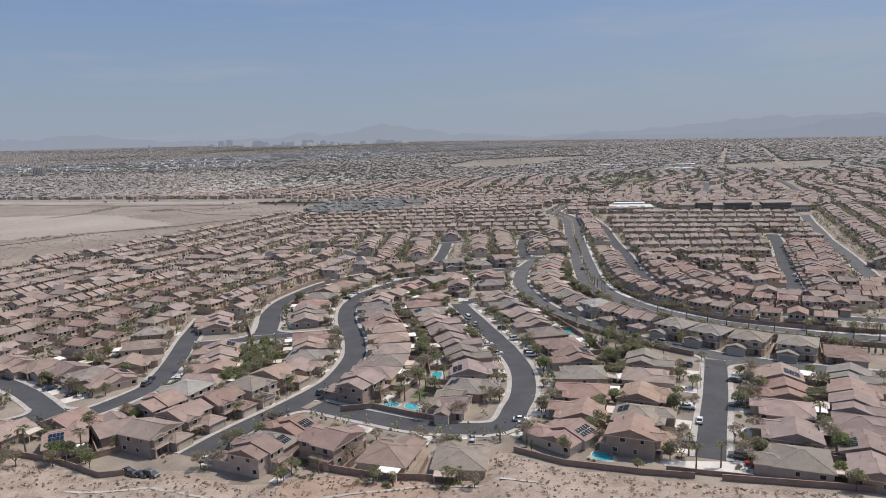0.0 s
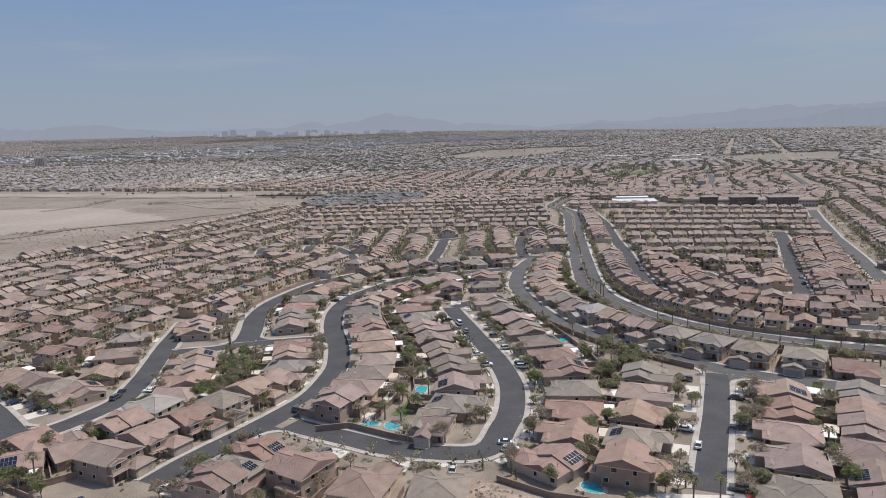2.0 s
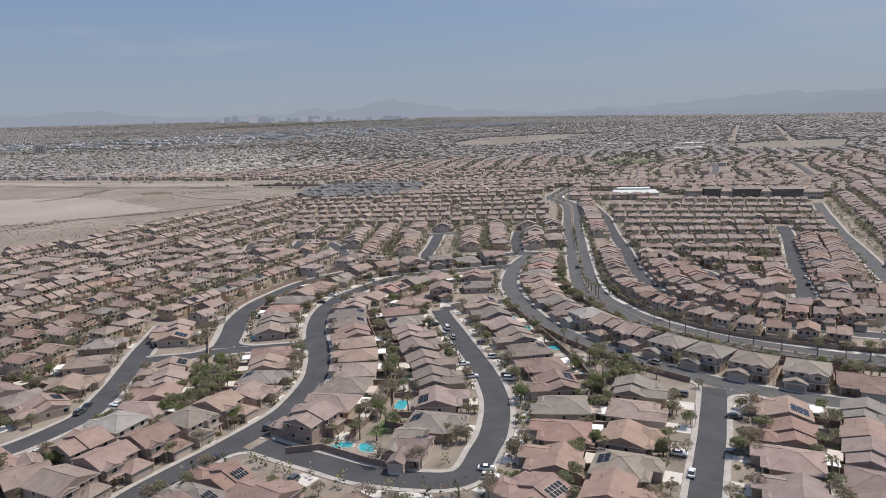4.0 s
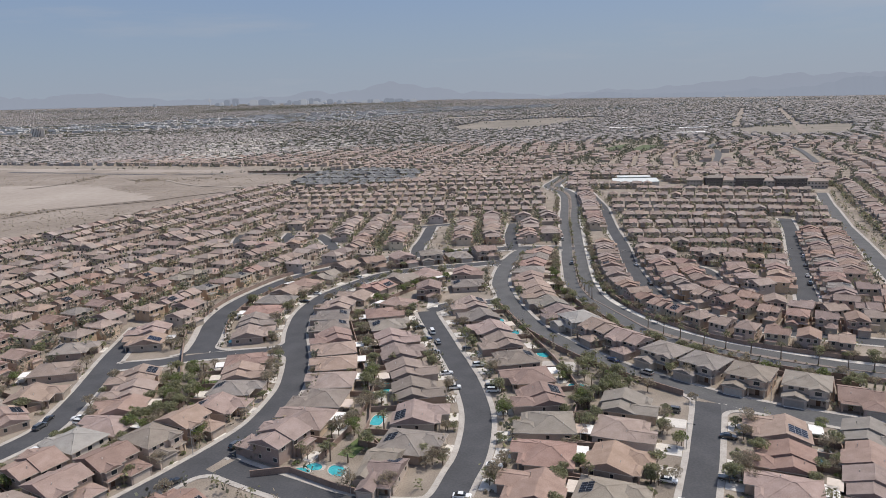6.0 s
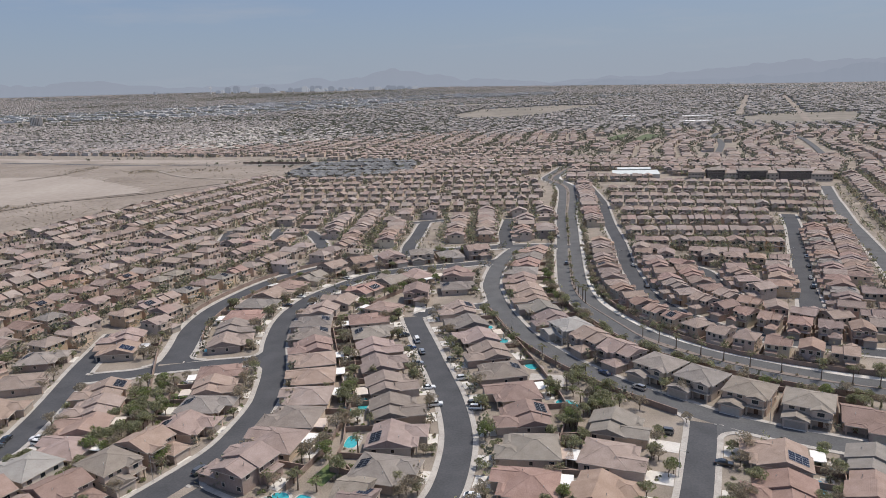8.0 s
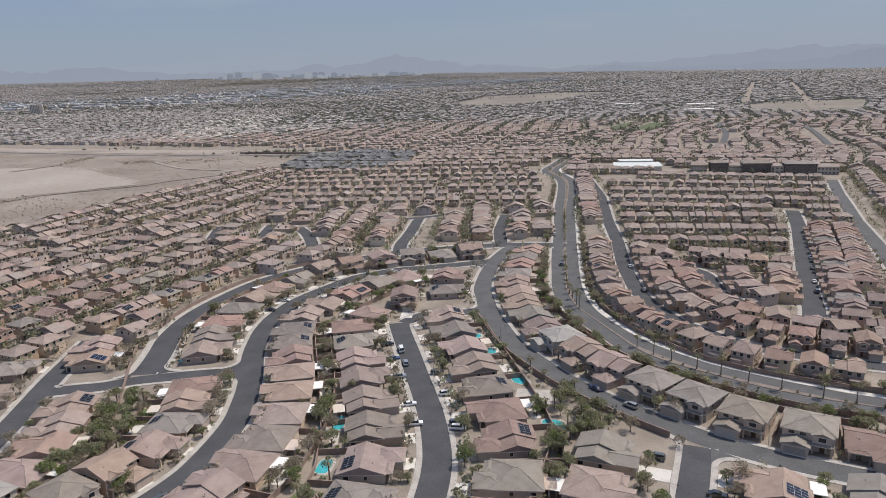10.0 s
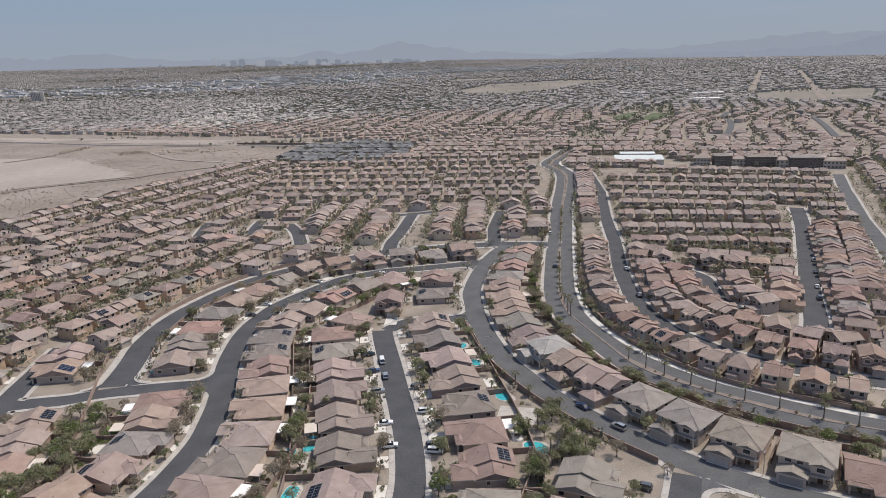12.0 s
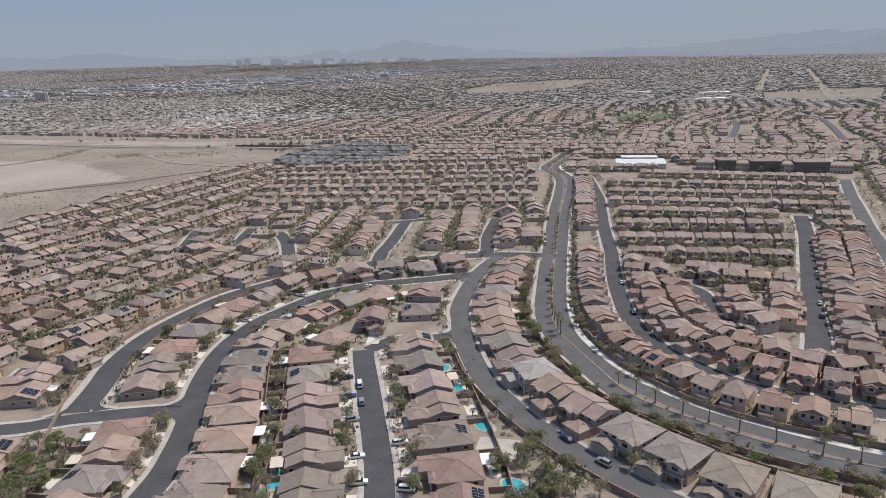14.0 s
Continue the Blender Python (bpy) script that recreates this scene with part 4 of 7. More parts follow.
row("court_west", "court", [(146.4, 406.0), (145.4, 394.6), (144.4, 383.0), (143.8, 371.0), (145.4, 359.4), (148.8, 348.6)], [10, 11, 12])
row("court_end", "court", [(154.4, 338.6), (161.6, 330.4)], [12, 13])
row("grid_end", "grid_street", [(169.4, 322.6), (179.6, 317.4)], [10, 12])
row("court_east", "court", [(170.2, 394.2), (168.0, 382.8), (166.8, 371.5), (167.6, 359.0)], [13, 10, 11])
row("grid_west", "grid_street", [(191.7, 396.4), (187.4, 385.0), (183.1, 373.7), (177.8, 362.4), (173.5, 351.1)], [11, 12, 10])
along("grid_east", "grid_street", (253.9, 483.8), (187.0, 322.0), 17, [10, 13, 11, 12, 17])
along("far_right_row", "far_right", (268.1, 482.3), (201.0, 326.0), 16, [11, 10, 12], 0.0)


FILLED = []
MANY = []          # houses past the first three hundred: (x, y, front, variant)


def fill(inside, origin, along, offsets, pitch, kinds, margin=5.0, r=10.0, count=200, near=None, sx=1.0, one_way=False):
    """Straight rows of houses along a direction, where they are inside the area and clear of streets."""
    a = Vector(along).normalized()
    n = Vector((a.y, -a.x))
    for k, off in enumerate(offsets):
        for i in range(-count // 2, count // 2):
            p = Vector(origin) + n * off + a * (i * pitch + 2.0 * math.sin(k * 2.1))
            x, y = p.x + rng.uniform(-0.7, 0.7), p.y + rng.uniform(-0.7, 0.7)
            if not inside(x, y) or in_street(x, y, margin) or not free_spot(x, y, r):
                continue
            f = n if k % 2 or one_way else -n
            if near and near(x, y):
                put_house(x, y, f, rng.choice(kinds), sx)
                FILLED.append((x, y, f))
            else:
                TAKEN.append((x, y))
                MANY.append((x, y, f, rng.choice((0, 1, 2, 3, 5, 0, 1, 3, 5, 4)), sx))


def inside_poly(poly):
    def test(x, y):
        c = False
        for (x0, y0), (x1, y1) in zip(poly, poly[1:] + poly[:1]):
            if (y0 > y) != (y1 > y) and x < (x1 - x0) * (y - y0) / (y1 - y0) + x0:
                c = not c
        return c
    return test


def pairs(start, n, back=19.0, street=25.0):
    """Offsets of rows that stand back to back, with a street between pairs."""
    out, o = [], start
    for i in range(n):
        out.append(o)
        o += back if i % 2 == 0 else street
    return out


west_area = inside_poly([(-92.5, 345.2), (-95.7, 385.7), (-79.7, 422.0), (-54.4, 444.7), (-27.0, 458.4), (-27.0, 479.1), (-59.6, 488.3), (-92.2, 488.3), (-111.2, 581.0), (-121.8, 627.9), (-171.0, 879.7), (-215.2, 820.9), (-241.9, 740.2), (-271.4, 665.2), (-305.1, 569.1), (-336.2, 493.9), (-326.3, 208.9), (-170.1, 253.9), (-147.4, 280.4)])


def west_of(y0, y1):
    return lambda x, y: y0 <= y < y1 and west_area(x, y)


# the estate west of the loops, up to the bare land
fill(west_of(0, 555), (-210, 480), (0.39, 0.92), pairs(-126, 14, 23.0, 29.0), 12.6, [10, 11, 12, 13, 10, 11, 16, 13, 17], 5.0, 9.6, near=lambda x, y: x > -190 and y < 420)
fill(west_of(555, 1020), (-212, 574), (0.30, 0.953), pairs(-62, 8, 30.0, 32.0), 9.8, [], 5.0, 8.0, sx=0.78)
# courts north of the loops
north_courts = inside_poly([(-141.0, 486.0), (98.8, 485.9), (99.9, 587.1), (-111.3, 598.5)])
fill(north_courts, (-29, 488), (0.06, 1.0), pairs(-118, 12, 19.0, 25.0), 11.6, [10, 11, 12, 13], 7.5, 9.4, near=lambda x, y: y < 512, sx=0.92)
# straight rows farther north
north_rows = inside_poly([(-119.5, 592.7), (99.9, 593.0), (119.1, 723.6), (113.4, 869.3), (-39.8, 954.7), (-154.2, 978.6), (-165.7, 867.5)])
fill(north_rows, (14.7, 644.6), (1.0, -0.11), [-190, -150, -107, -74, -36, 0, 30, 61, 94], 10.6, [], 5.0, 8.4, sx=0.77)
# the dense grid beyond the boulevard
for p, q in (((210.3, 714.8), (354.4, 663.8)), ((172.8, 677.5), (327.4, 627.3)), ((166.4, 634.8), (309.9, 596.2)), ((159.7, 602.1), (302.2, 561.5)), ((158.3, 566.7), (288.1, 533.7)), ((150.4, 530.2), (281.7, 508.2)), ((144.4, 494.5), (228.1, 480.2)), ((142.2, 463.7), (215.0, 449.9)), ((134.9, 432.5), (199.1, 409.7))):
    d = Vector(q) - Vector(p)
    n_ = int(d.length / 10.3)
    f = Vector((d.y, -d.x)).normalized()
    for i in range(n_ + 1):
        c = Vector(p) + d * i / n_ + Vector((rng.uniform(-0.5, 0.5), rng.uniform(-0.5, 0.5)))
        if in_street(c.x, c.y, 5.0) or not free_spot(c.x, c.y, 8.6):
            continue
        if c.y < 470:
            put_house(c.x, c.y, f, rng.choice(TRACT), 0.95)
            FILLED.append((c.x, c.y, f))
        else:
            TAKEN.append((c.x, c.y))
            MANY.append((c.x, c.y, f, rng.choice((0, 1, 2, 3, 5, 0, 1, 3, 5)), 0.9))
beyond_right = inside_poly([(246.6, 365.4), (337.0, 362.0), (544.8, 629.3), (454.8, 749.1), (400.9, 724.7), (355.7, 628.9)])
fill(beyond_right, (300, 446), (0.385, 0.923), pairs(-4, 7, 22.0, 28.0), 11.0, [], sx=0.92)
between_lanes = inside_poly([(112.6, 525.3), (139.4, 525.3), (148.4, 581.3), (157.9, 664.0), (163.3, 741.8), (140.2, 741.8), (130.9, 664.0), (117.4, 581.3)])
fill(between_lanes, (125.5, 532), (0.145, 0.99), [0], 10.4, [10, 11, 12, 13], 1.2, 8.0, near=lambda x, y: y < 575, sx=0.97, one_way=True)
right_south = inside_poly([(168.1, 328.6), (181.1, 317.3), (263.6, 285.6), (306.3, 362.0), (246.6, 365.4)])
fill(right_south, (183, 302), (0.925, -0.38), [-2, -30, -52], 11.0, [10, 11, 12], near=lambda x, y: True, sx=0.95)
slate = inside_poly([(-170, 859), (-156, 981), (-91, 1010), (-21, 981), (-21, 866), (-57, 828), (-109, 812)])
fill(slate, (-93, 895), (0.96, -0.28), pairs(-150, 16, 17.0, 26.0), 10.6, [], 4.0, 9.0, sx=0.85)
around_hall = inside_poly([(-51, 988), (102, 989), (225, 956), (321, 893), (479, 871), (404, 721), (372, 717), (261, 739), (175, 756), (144, 762), (144, 830), (-34, 839)])
TAKEN += [(219 + 8 * a - 2 * b, 769 + 8 * b - 1.5 * a) for a in range(-4, 5) for b in range(-1, 6)]
TAKEN += [(270 + 8.75 * k, 750 - 3.75 * k) for k in range(13)]
fill(around_hall, (180, 800), (0.97, -0.24), pairs(-240, 24, 17.0, 27.0), 10.8, [], 3.5, 9.6, sx=0.86)
# what is left between them
fill(west_of(0, 555), (-246, 471), (0.39, 0.92), [-130 + 11 * k for k in range(40)], 11.0, [10, 11, 12, 13], 4.5, 12.6)
fill(north_courts, (-23, 495), (0.06, 1.0), [-120 + 11 * k for k in range(30)], 12.6, [10, 11, 12, 13], 7.0, 12.6)
fill(beyond_right, (306, 450), (0.385, 0.923), [-70 + 13 * k for k in range(18)], 12.6, [], 4.5, 13.0)

for plots, along_, kinds_, r_ in ((inside_poly([(136, 455), (207, 420), (171, 328), (170, 307), (148, 318), (132, 348), (127, 394)]), (0.925, -0.38), TRACT, 10.2),
                                  (inside_poly([(180, 328), (228, 352), (190, 291), (169, 301)]), (0.925, -0.38), TRACT, 10.4),
                                  (inside_poly([(-174, 239), (-127, 221), (-105, 188), (-139, 187)]), (0.42, 0.907), (0, 1, 14, 2, 7), 13.0)):
    fill(plots, (170, 340) if along_[0] > 0.5 else (-130, 195), along_, [-96 + 12 * k for k in range(17)], 10.4, kinds_, 5.0, r_, near=lambda x, y: True, sx=0.95)


for ob in KINDS:
    for o in list(ob.children_recursive) + [ob]:
        bpy.data.objects.remove(o)

# the rest of the houses, joined
SHELLS = []
for a in ((2, "gable_x", 10.0, 11.6, 1), (2, "hip", 9.8, 11.2, -1), (2, "gable_y", 9.4, 11.2, 1), (2, "gable_x", 9.8, 11.8, -1), (1, "hip", 10.6, 12.5, 1), (2, "hip", 9.8, 11.6, 1)):
    blocks, rb, g = house_shell(*a)
    wb = Build()
    for q in blocks:
        k = len(wb.v)
        wb.v += q.v
        wb.f += [tuple(k + i for i in f) for f in q.f]
        wb.s += q.s
    for fx in (-3.2, 0.8, 3.6):
        wb.quad([(fx - 0.6, g["y1"] + 0.04, 3.7), (fx - 0.6, g["y1"] + 0.04, 4.9), (fx + 0.6, g["y1"] + 0.04, 4.9), (fx + 0.6, g["y1"] + 0.04, 3.7)], 1)
        wb.quad([(fx - 0.6, g["y0"] - 0.04, 3.7), (fx + 0.6, g["y0"] - 0.04, 3.7), (fx + 0.6, g["y0"] - 0.04, 4.9), (fx - 0.6, g["y0"] - 0.04, 4.9)], 1)
    for fy in (-3.0, 2.5):
        for sx in (g["x0"] - 0.04, g["x1"] + 0.04):
            q = [(sx, fy - 0.6, 3.8), (sx, fy + 0.6, 3.8), (sx, fy + 0.6, 4.9), (sx, fy - 0.6, 4.9)]
            wb.quad(q if sx > 0 else q[::-1], 1)
    SHELLS.append((wb, rb))


def joined(name, items, label, category, pick, mats):
    """Many alike pieces, each turned and set down, in one mesh."""
    vs, fs, ss, k = [], [], [], 0
    for x, y, f, which, sx in items:
        b = pick(which)
        h = math.atan2(f[0], -f[1])
        c, s = math.cos(h), math.sin(h)
        v = np.array(b.v) * (sx, 0.94, 1.0)
        z = ground_z(x, y)
        vs.append(np.stack([x + c * v[:, 0] - s * v[:, 1], y + s * v[:, 0] + c * v[:, 1], v[:, 2] + z], 1))
        fs += [tuple(k + i for i in q) for q in b.f]
        ss += b.s
        k += len(v)
    ob = new(name, mesh_from(name, np.concatenate(vs).tolist(), fs, mats, ss))
    return tagged(ob, label, category, kind="stuff")


joined("tract_house_walls", MANY, "tan stucco walls of many tract houses", "house walls", lambda w: SHELLS[w][0], [M["far_stucco"], M["glass"]])
joined("tract_house_roofs", [h for h in MANY if slate(h[0], h[1])], "blue-grey tiled roofs of newer tract houses", "house roofs", lambda w: SHELLS[w][1], [M["far_grey_tile"], M["far_grey_tile"]])
joined("tract_house_roofs", [h for h in MANY if not slate(h[0], h[1])], "pinkish tiled roofs of many tract houses", "house roofs", lambda w: SHELLS[w][1], [M["far_tile"], M["trim"]])

# ---------------------------------------------------------------- trees
def leaf_cloud(b, blobs, count, size, r, slot=0, droop=0.0):
    """Leaf clumps: small bent leaves scattered through a few uneven blobs, most of them near the outside."""
    total = sum(c[3] for c in blobs)
    for cx, cy, cz, cr, fl in [(*c, 0.75) for c in blobs]:
        n = int(count * cr / total)
        for _ in range(n):
            a, e = r.uniform(0, 2 * math.pi), math.asin(r.uniform(-0.75, 1))
            q = cr * (0.45 + 0.6 * r.random() ** 0.6)
            p = Vector((cx + q * math.cos(a) * math.cos(e), cy + q * math.sin(a) * math.cos(e), cz + q * fl * math.sin(e)))
            s = size * r.uniform(0.6, 1.4)
            u = Vector((r.gauss(0, 1), r.gauss(0, 1), r.gauss(0, 0.6))).normalized()
            w = u.cross(Vector((r.gauss(0, 1), r.gauss(0, 1), r.gauss(0, 1)))).normalized()
            b.quad([p - u * s, p - w * s * 0.5, p + u * s - Vector((0, 0, droop * s)), p + w * s * 0.5], slot)


def tree_model(name, label, height, spread, leaf, count, seed, size=0.34, sparse=False, category="tree"):
    r = random.Random(seed)
    root = thing(name, label, category)
    tb, cb = Build(), Build()
    fork = height * 0.32
    tb.tube([(0, 0, -0.2), (0.05, 0, fork * 0.5), (0, 0.05, fork)], [0.17, 0.13, 0.11], 7)
    blobs = []
    for k in range(6):
        a = 2 * math.pi * k / 6 + r.uniform(-0.4, 0.4)
        d = spread * r.uniform(0.3, 0.62)
        top = (d * math.cos(a), d * math.sin(a), height * r.uniform(0.55, 0.82))
        tb.tube([(0, 0, fork * 0.9), (top[0] * 0.5, top[1] * 0.5, (fork + top[2]) / 2), top], [0.10, 0.06, 0.025], 5)
        blobs.append((*top, spread * r.uniform(0.26, 0.42)))
    blobs.append((0, 0, height * 0.85, spread * 0.4))
    leaf_cloud(cb, blobs, count, size, r)
    part("trunk", tb, M["bark"], root)
    part("crown", cb, M[leaf], root)
    return root


def palm_model(label, height, seed, fronds=26, size=2.1):
    r = random.Random(seed)
    root = thing("palm_tree", label, "palm tree")
    tb, cb = Build(), Build()
    tb.tube([(0, 0, -0.2), (0.05, 0, height * 0.4), (0.1, 0.05, height * 0.8), (0.1, 0.05, height)], [0.28, 0.2, 0.18, 0.24], 8)
    for k in range(fronds):
        a = 2 * math.pi * k / fronds * 2.6 + r.uniform(-0.2, 0.2)
        lift = r.uniform(-0.55, 1.0)
        ln = size * r.uniform(0.8, 1.1)
        d = Vector((math.cos(a), math.sin(a), 0))
        side = Vector((-d.y, d.x, 0))
        p0 = Vector((0.1, 0.05, height))
        p1 = p0 + d * ln * 0.5 * math.cos(lift) + Vector((0, 0, ln * 0.5 * math.sin(lift) + 0.15))
        p2 = p0 + d * ln * (0.95 if lift < 0.6 else 0.7) + Vector((0, 0, ln * math.sin(lift) * 0.75 - 0.25))
        for s in (-1, 1):
            for t0, t1 in ((0.30, 0.52), (0.52, 0.74), (0.74, 1.0)):
                q0, q1 = p0.lerp(p1, t0 * 2) if t0 < 0.5 else p1.lerp(p2, t0 * 2 - 1), p0.lerp(p1, t1 * 2) if t1 < 0.5 else p1.lerp(p2, t1 * 2 - 1)
                wv = size * 0.22 * (1.3 - t0)
                tip = q0.lerp(q1, 0.9) + side * s * wv - Vector((0, 0, wv * 0.5))
                cb.quad([q0, q1, tip], 0)
        cb.quad([p0 - side * 0.03, p1 - side * 0.04, p2, p1 + side * 0.04], 0)
    part("trunk", tb, M["palm_bark"], root)
    part("crown", cb, M["palm_leaf"], root)
    return root


def shrub_model(label, leaf, seed, w=0.7):
    r = random.Random(seed)
    b = Build()
    leaf_cloud(b, [(0, 0, w * 0.45, w * 0.6), (w * 0.3, 0.1, w * 0.4, w * 0.45), (-w * 0.25, -0.2, w * 0.4, w * 0.4)], 60, 0.17, r)
    ob = new("shrub", b.mesh("shrub", M[leaf]))
    return tagged(ob, label, "shrub", "garden shrubs")


def cypress_model(seed):
    r = random.Random(seed)
    root = thing("cypress", "slim dark green cypress beside a house", "tree")
    tb, cb = Build(), Build()
    tb.tube([(0, 0, -0.2), (0, 0, 2), (0, 0, 3.6)], [0.12, 0.08, 0.03], 6)
    leaf_cloud(cb, [(0, 0, 0.7 + 0.55 * k, 0.5 - 0.05 * k) for k in range(8)], 260, 0.2, r)
    part("trunk", tb, M["bark"], root)
    part("crown", cb, M["leaf"], root)
    return root


TREES = [
    tree_model("tree", "olive-green mesquite tree in a gravel yard", 5.4, 3.3, "leaf", 620, 1, 0.27),
    tree_model("tree", "sparse dry desert tree in a gravel yard", 5.2, 3.4, "dry_leaf", 520, 2, 0.25),
    tree_model("tree", "bushy dark green shade tree beside a house", 6.0, 3.0, "leaf", 700, 3, 0.27),
    tree_model("tree", "bright green leafy tree in a back yard", 5.6, 3.2, "bright_leaf", 700, 4, 0.27),
    tree_model("tree", "thin brownish acacia beside the street", 6.2, 3.8, "dry_leaf", 560, 5, 0.25),
    tree_model("tree", "small round olive tree in a front yard", 3.8, 2.3, "leaf", 480, 6, 0.28),
]
PALMS = [palm_model("tall fan palm with a shaggy crown", 7.0, 7), palm_model("short palm in a back yard", 3.6, 8, 24, 1.9), palm_model("slim palm with a rough trunk", 5.4, 9)]
SHRUBS = [shrub_model("rounded green shrub in gravel", "leaf", 10), shrub_model("dry desert shrub in gravel", "dry_leaf", 11), shrub_model("bright green shrub in gravel", "bright_leaf", 12, 0.9)]
CYPRESS = [cypress_model(13)]
MODELS = TREES + PALMS + SHRUBS + CYPRESS


PLANTED = {"tree": 0, "palm_tree": 0, "shrub": 0, "cypress": 0}
MORE_PLANTS = {"tree": [], "shrub": []}


# place, heading, size and water of the pools
POOLS = ((41.3, 329.2, -12, 4, 6.5, "water", True), (46.5, 313.2, 0, 3.6, 6, "water", True), (55.3, 286.5, 20, 4, 7.5, "water", True), (-7.2, 256.2, 0, 2.6, 4.6, "water", True), (-2.2, 258.9, -6, 3.2, 6.5, "water", False), (-71.1, 312.9, 0, 2.4, 5, "water", False), (-2.6, 235.8, -8, 3.8, 7, "water", False), (-2.6, 262.2, -6, 2.6, 4.4, "water", False), (-20.2, 207.0, 60, 3.4, 5.5, "water", True), (-16.9, 209.1, 30, 3.4, 5, "water", True), (-10.5, 206.8, 10, 3.8, 6.5, "water", True), (57.8, 208.9, 10, 4, 6.5, "water", True), (50.3, 207.3, 20, 3, 5, "water", True), (115.2, 206.8, -20, 4.6, 8, "blue_water", False), (123.1, 213.6, -20, 2.6, 4.5, "water", True), (-38.2, 180.0, 20, 4, 7, "blue_water", True), (-28.5, 172.9, 70, 2.4, 6, "blue_water", True), (40.7, 167.1, 15, 4, 6.5, "water", True), (57.9, 210.1, 10, 3.2, 6, "water", True), (62.5, 255.9, 20, 5, 8, "water", True))
COURT = (58.4, 274.1)


def plant(model, x, y, scale=1.0, z=None):
    """Sets a plant down; past some three hundred of a kind they are joined further on."""
    if math.hypot(x - COURT[0], y - COURT[1]) < 7.6 or any(math.hypot(x - p[0], y - p[1]) < p[3] * 0.5 + 1.6 for p in POOLS):
        return
    a = rng.uniform(0, 360)
    kind_ = model.name.split(".")[0]
    PLANTED[kind_] += 1
    if kind_ in MORE_PLANTS and PLANTED[kind_] > 290:
        MORE_PLANTS[kind_].append((model, x, y, scale, ground_z(x, y) if z is None else z, math.radians(a)))
        return None
    return copy_thing(model, pose(x, y, ground_z(x, y) if z is None else z, 0, 0, a) @ Matrix.Scale(scale, 4))


def local(x, y, f, u, v):
    """A place u metres to the house's own right and v metres in front of it."""
    rgt = Vector((-f[1], f[0]))
    return x + rgt.x * u + f[0] * v, y + rgt.y * u + f[1] * v


NEAR_ROWS = ["west_of_main", "main_foot", "loop_foot", "main_east", "loop_west", "loop_east", "stub_west", "stub_east", "outer_right", "bend_north", "west_lane_east",
             "west_lane_west", "west_mid", "west_foot_south", "between_loops", "between_top", "main_top", "bend_west", "loop_head", "loop_corner"]
veg = random.Random(5)
for name in NEAR_ROWS:
    for x, y, f in HOUSES[name]:
        side = veg.choice((-1, 1))
        # front yard
        for _ in range(3):
            px, py = local(x, y, f, side * veg.uniform(2.5, 6.5), veg.uniform(9.0, 13.0))
            side = -side if veg.random() < 0.3 else side
            if not in_street(px, py, 2.0):
                plant(TREES[veg.choice((0, 1, 1, 2, 4, 4, 5))], px, py, veg.uniform(0.5, 1.0))
        for _ in range(9):
            px, py = local(x, y, f, veg.uniform(-6.5, 6.5), veg.uniform(8.6, 14.5))
            if not in_street(px, py, 2.0):
                plant(SHRUBS[veg.choice((0, 1, 0, 2))], px, py, veg.uniform(0.7, 1.4))
        # back yard
        for _ in range(4):
            if veg.random() < 0.8:
                px, py = local(x, y, f, veg.uniform(-6, 6), veg.uniform(-14.0, -9.5))
                if not in_street(px, py, 2.5) and free_spot(px, py, 8.0):
                    plant(veg.choice(TREES[:5] + [TREES[1], TREES[0]] + PALMS[1:]), px, py, veg.uniform(0.6, 1.05))
        for _ in range(6):
            px, py = local(x, y, f, veg.uniform(-6.5, 6.5), veg.uniform(-14, -8.5))
            if not in_street(px, py, 2.0) and free_spot(px, py, 7.5):
                plant(SHRUBS[veg.choice((0, 1, 2))], px, py, veg.uniform(0.9, 1.7))
for name in ("boulevard_side", "lane_east", "court_west", "court_end", "grid_end", "court_east", "grid_west", "grid_east", "far_right_row"):
    for x, y, f in HOUSES[name]:
        for _ in range(2):
            px, py = local(x, y, f, veg.uniform(-5, 5), veg.choice((veg.uniform(9.6, 12.0), veg.uniform(-11, -8))))
            if not in_street(px, py, 1.0) and free_spot(px, py, 7.0):
                plant(TREES[veg.choice((0, 1, 2, 5))], px, py, veg.uniform(0.5, 0.8))

# paved patios behind the houses
slabs = random.Random(31)
for name in NEAR_ROWS:
    for x, y, f in HOUSES[name]:
        if slabs.random() < 0.62:
            u, w_, d_ = slabs.uniform(-2.5, 2.5), slabs.uniform(4.5, 7.5), slabs.uniform(2.6, 4.2)
            px, py = local(x, y, f, u, -8.6 - d_ / 2)
            if in_street(px, py, 3.0) or not free_spot(px, py, 8.2):
                continue
            b = Build()
            b.box(-w_ / 2, w_ / 2, -d_ / 2, d_ / 2, -0.3, 0.07)
            ob = new("patio", b.mesh("patio", M[slabs.choice(("pale_concrete", "concrete", "pale_concrete"))]))
            ob.matrix_basis = flat_pose(px, py, math.degrees(math.atan2(f[0], -f[1])), ground_z(px, py))
            tagged(ob, "pale concrete patio slab behind a house", "patio", "patios", "structure")

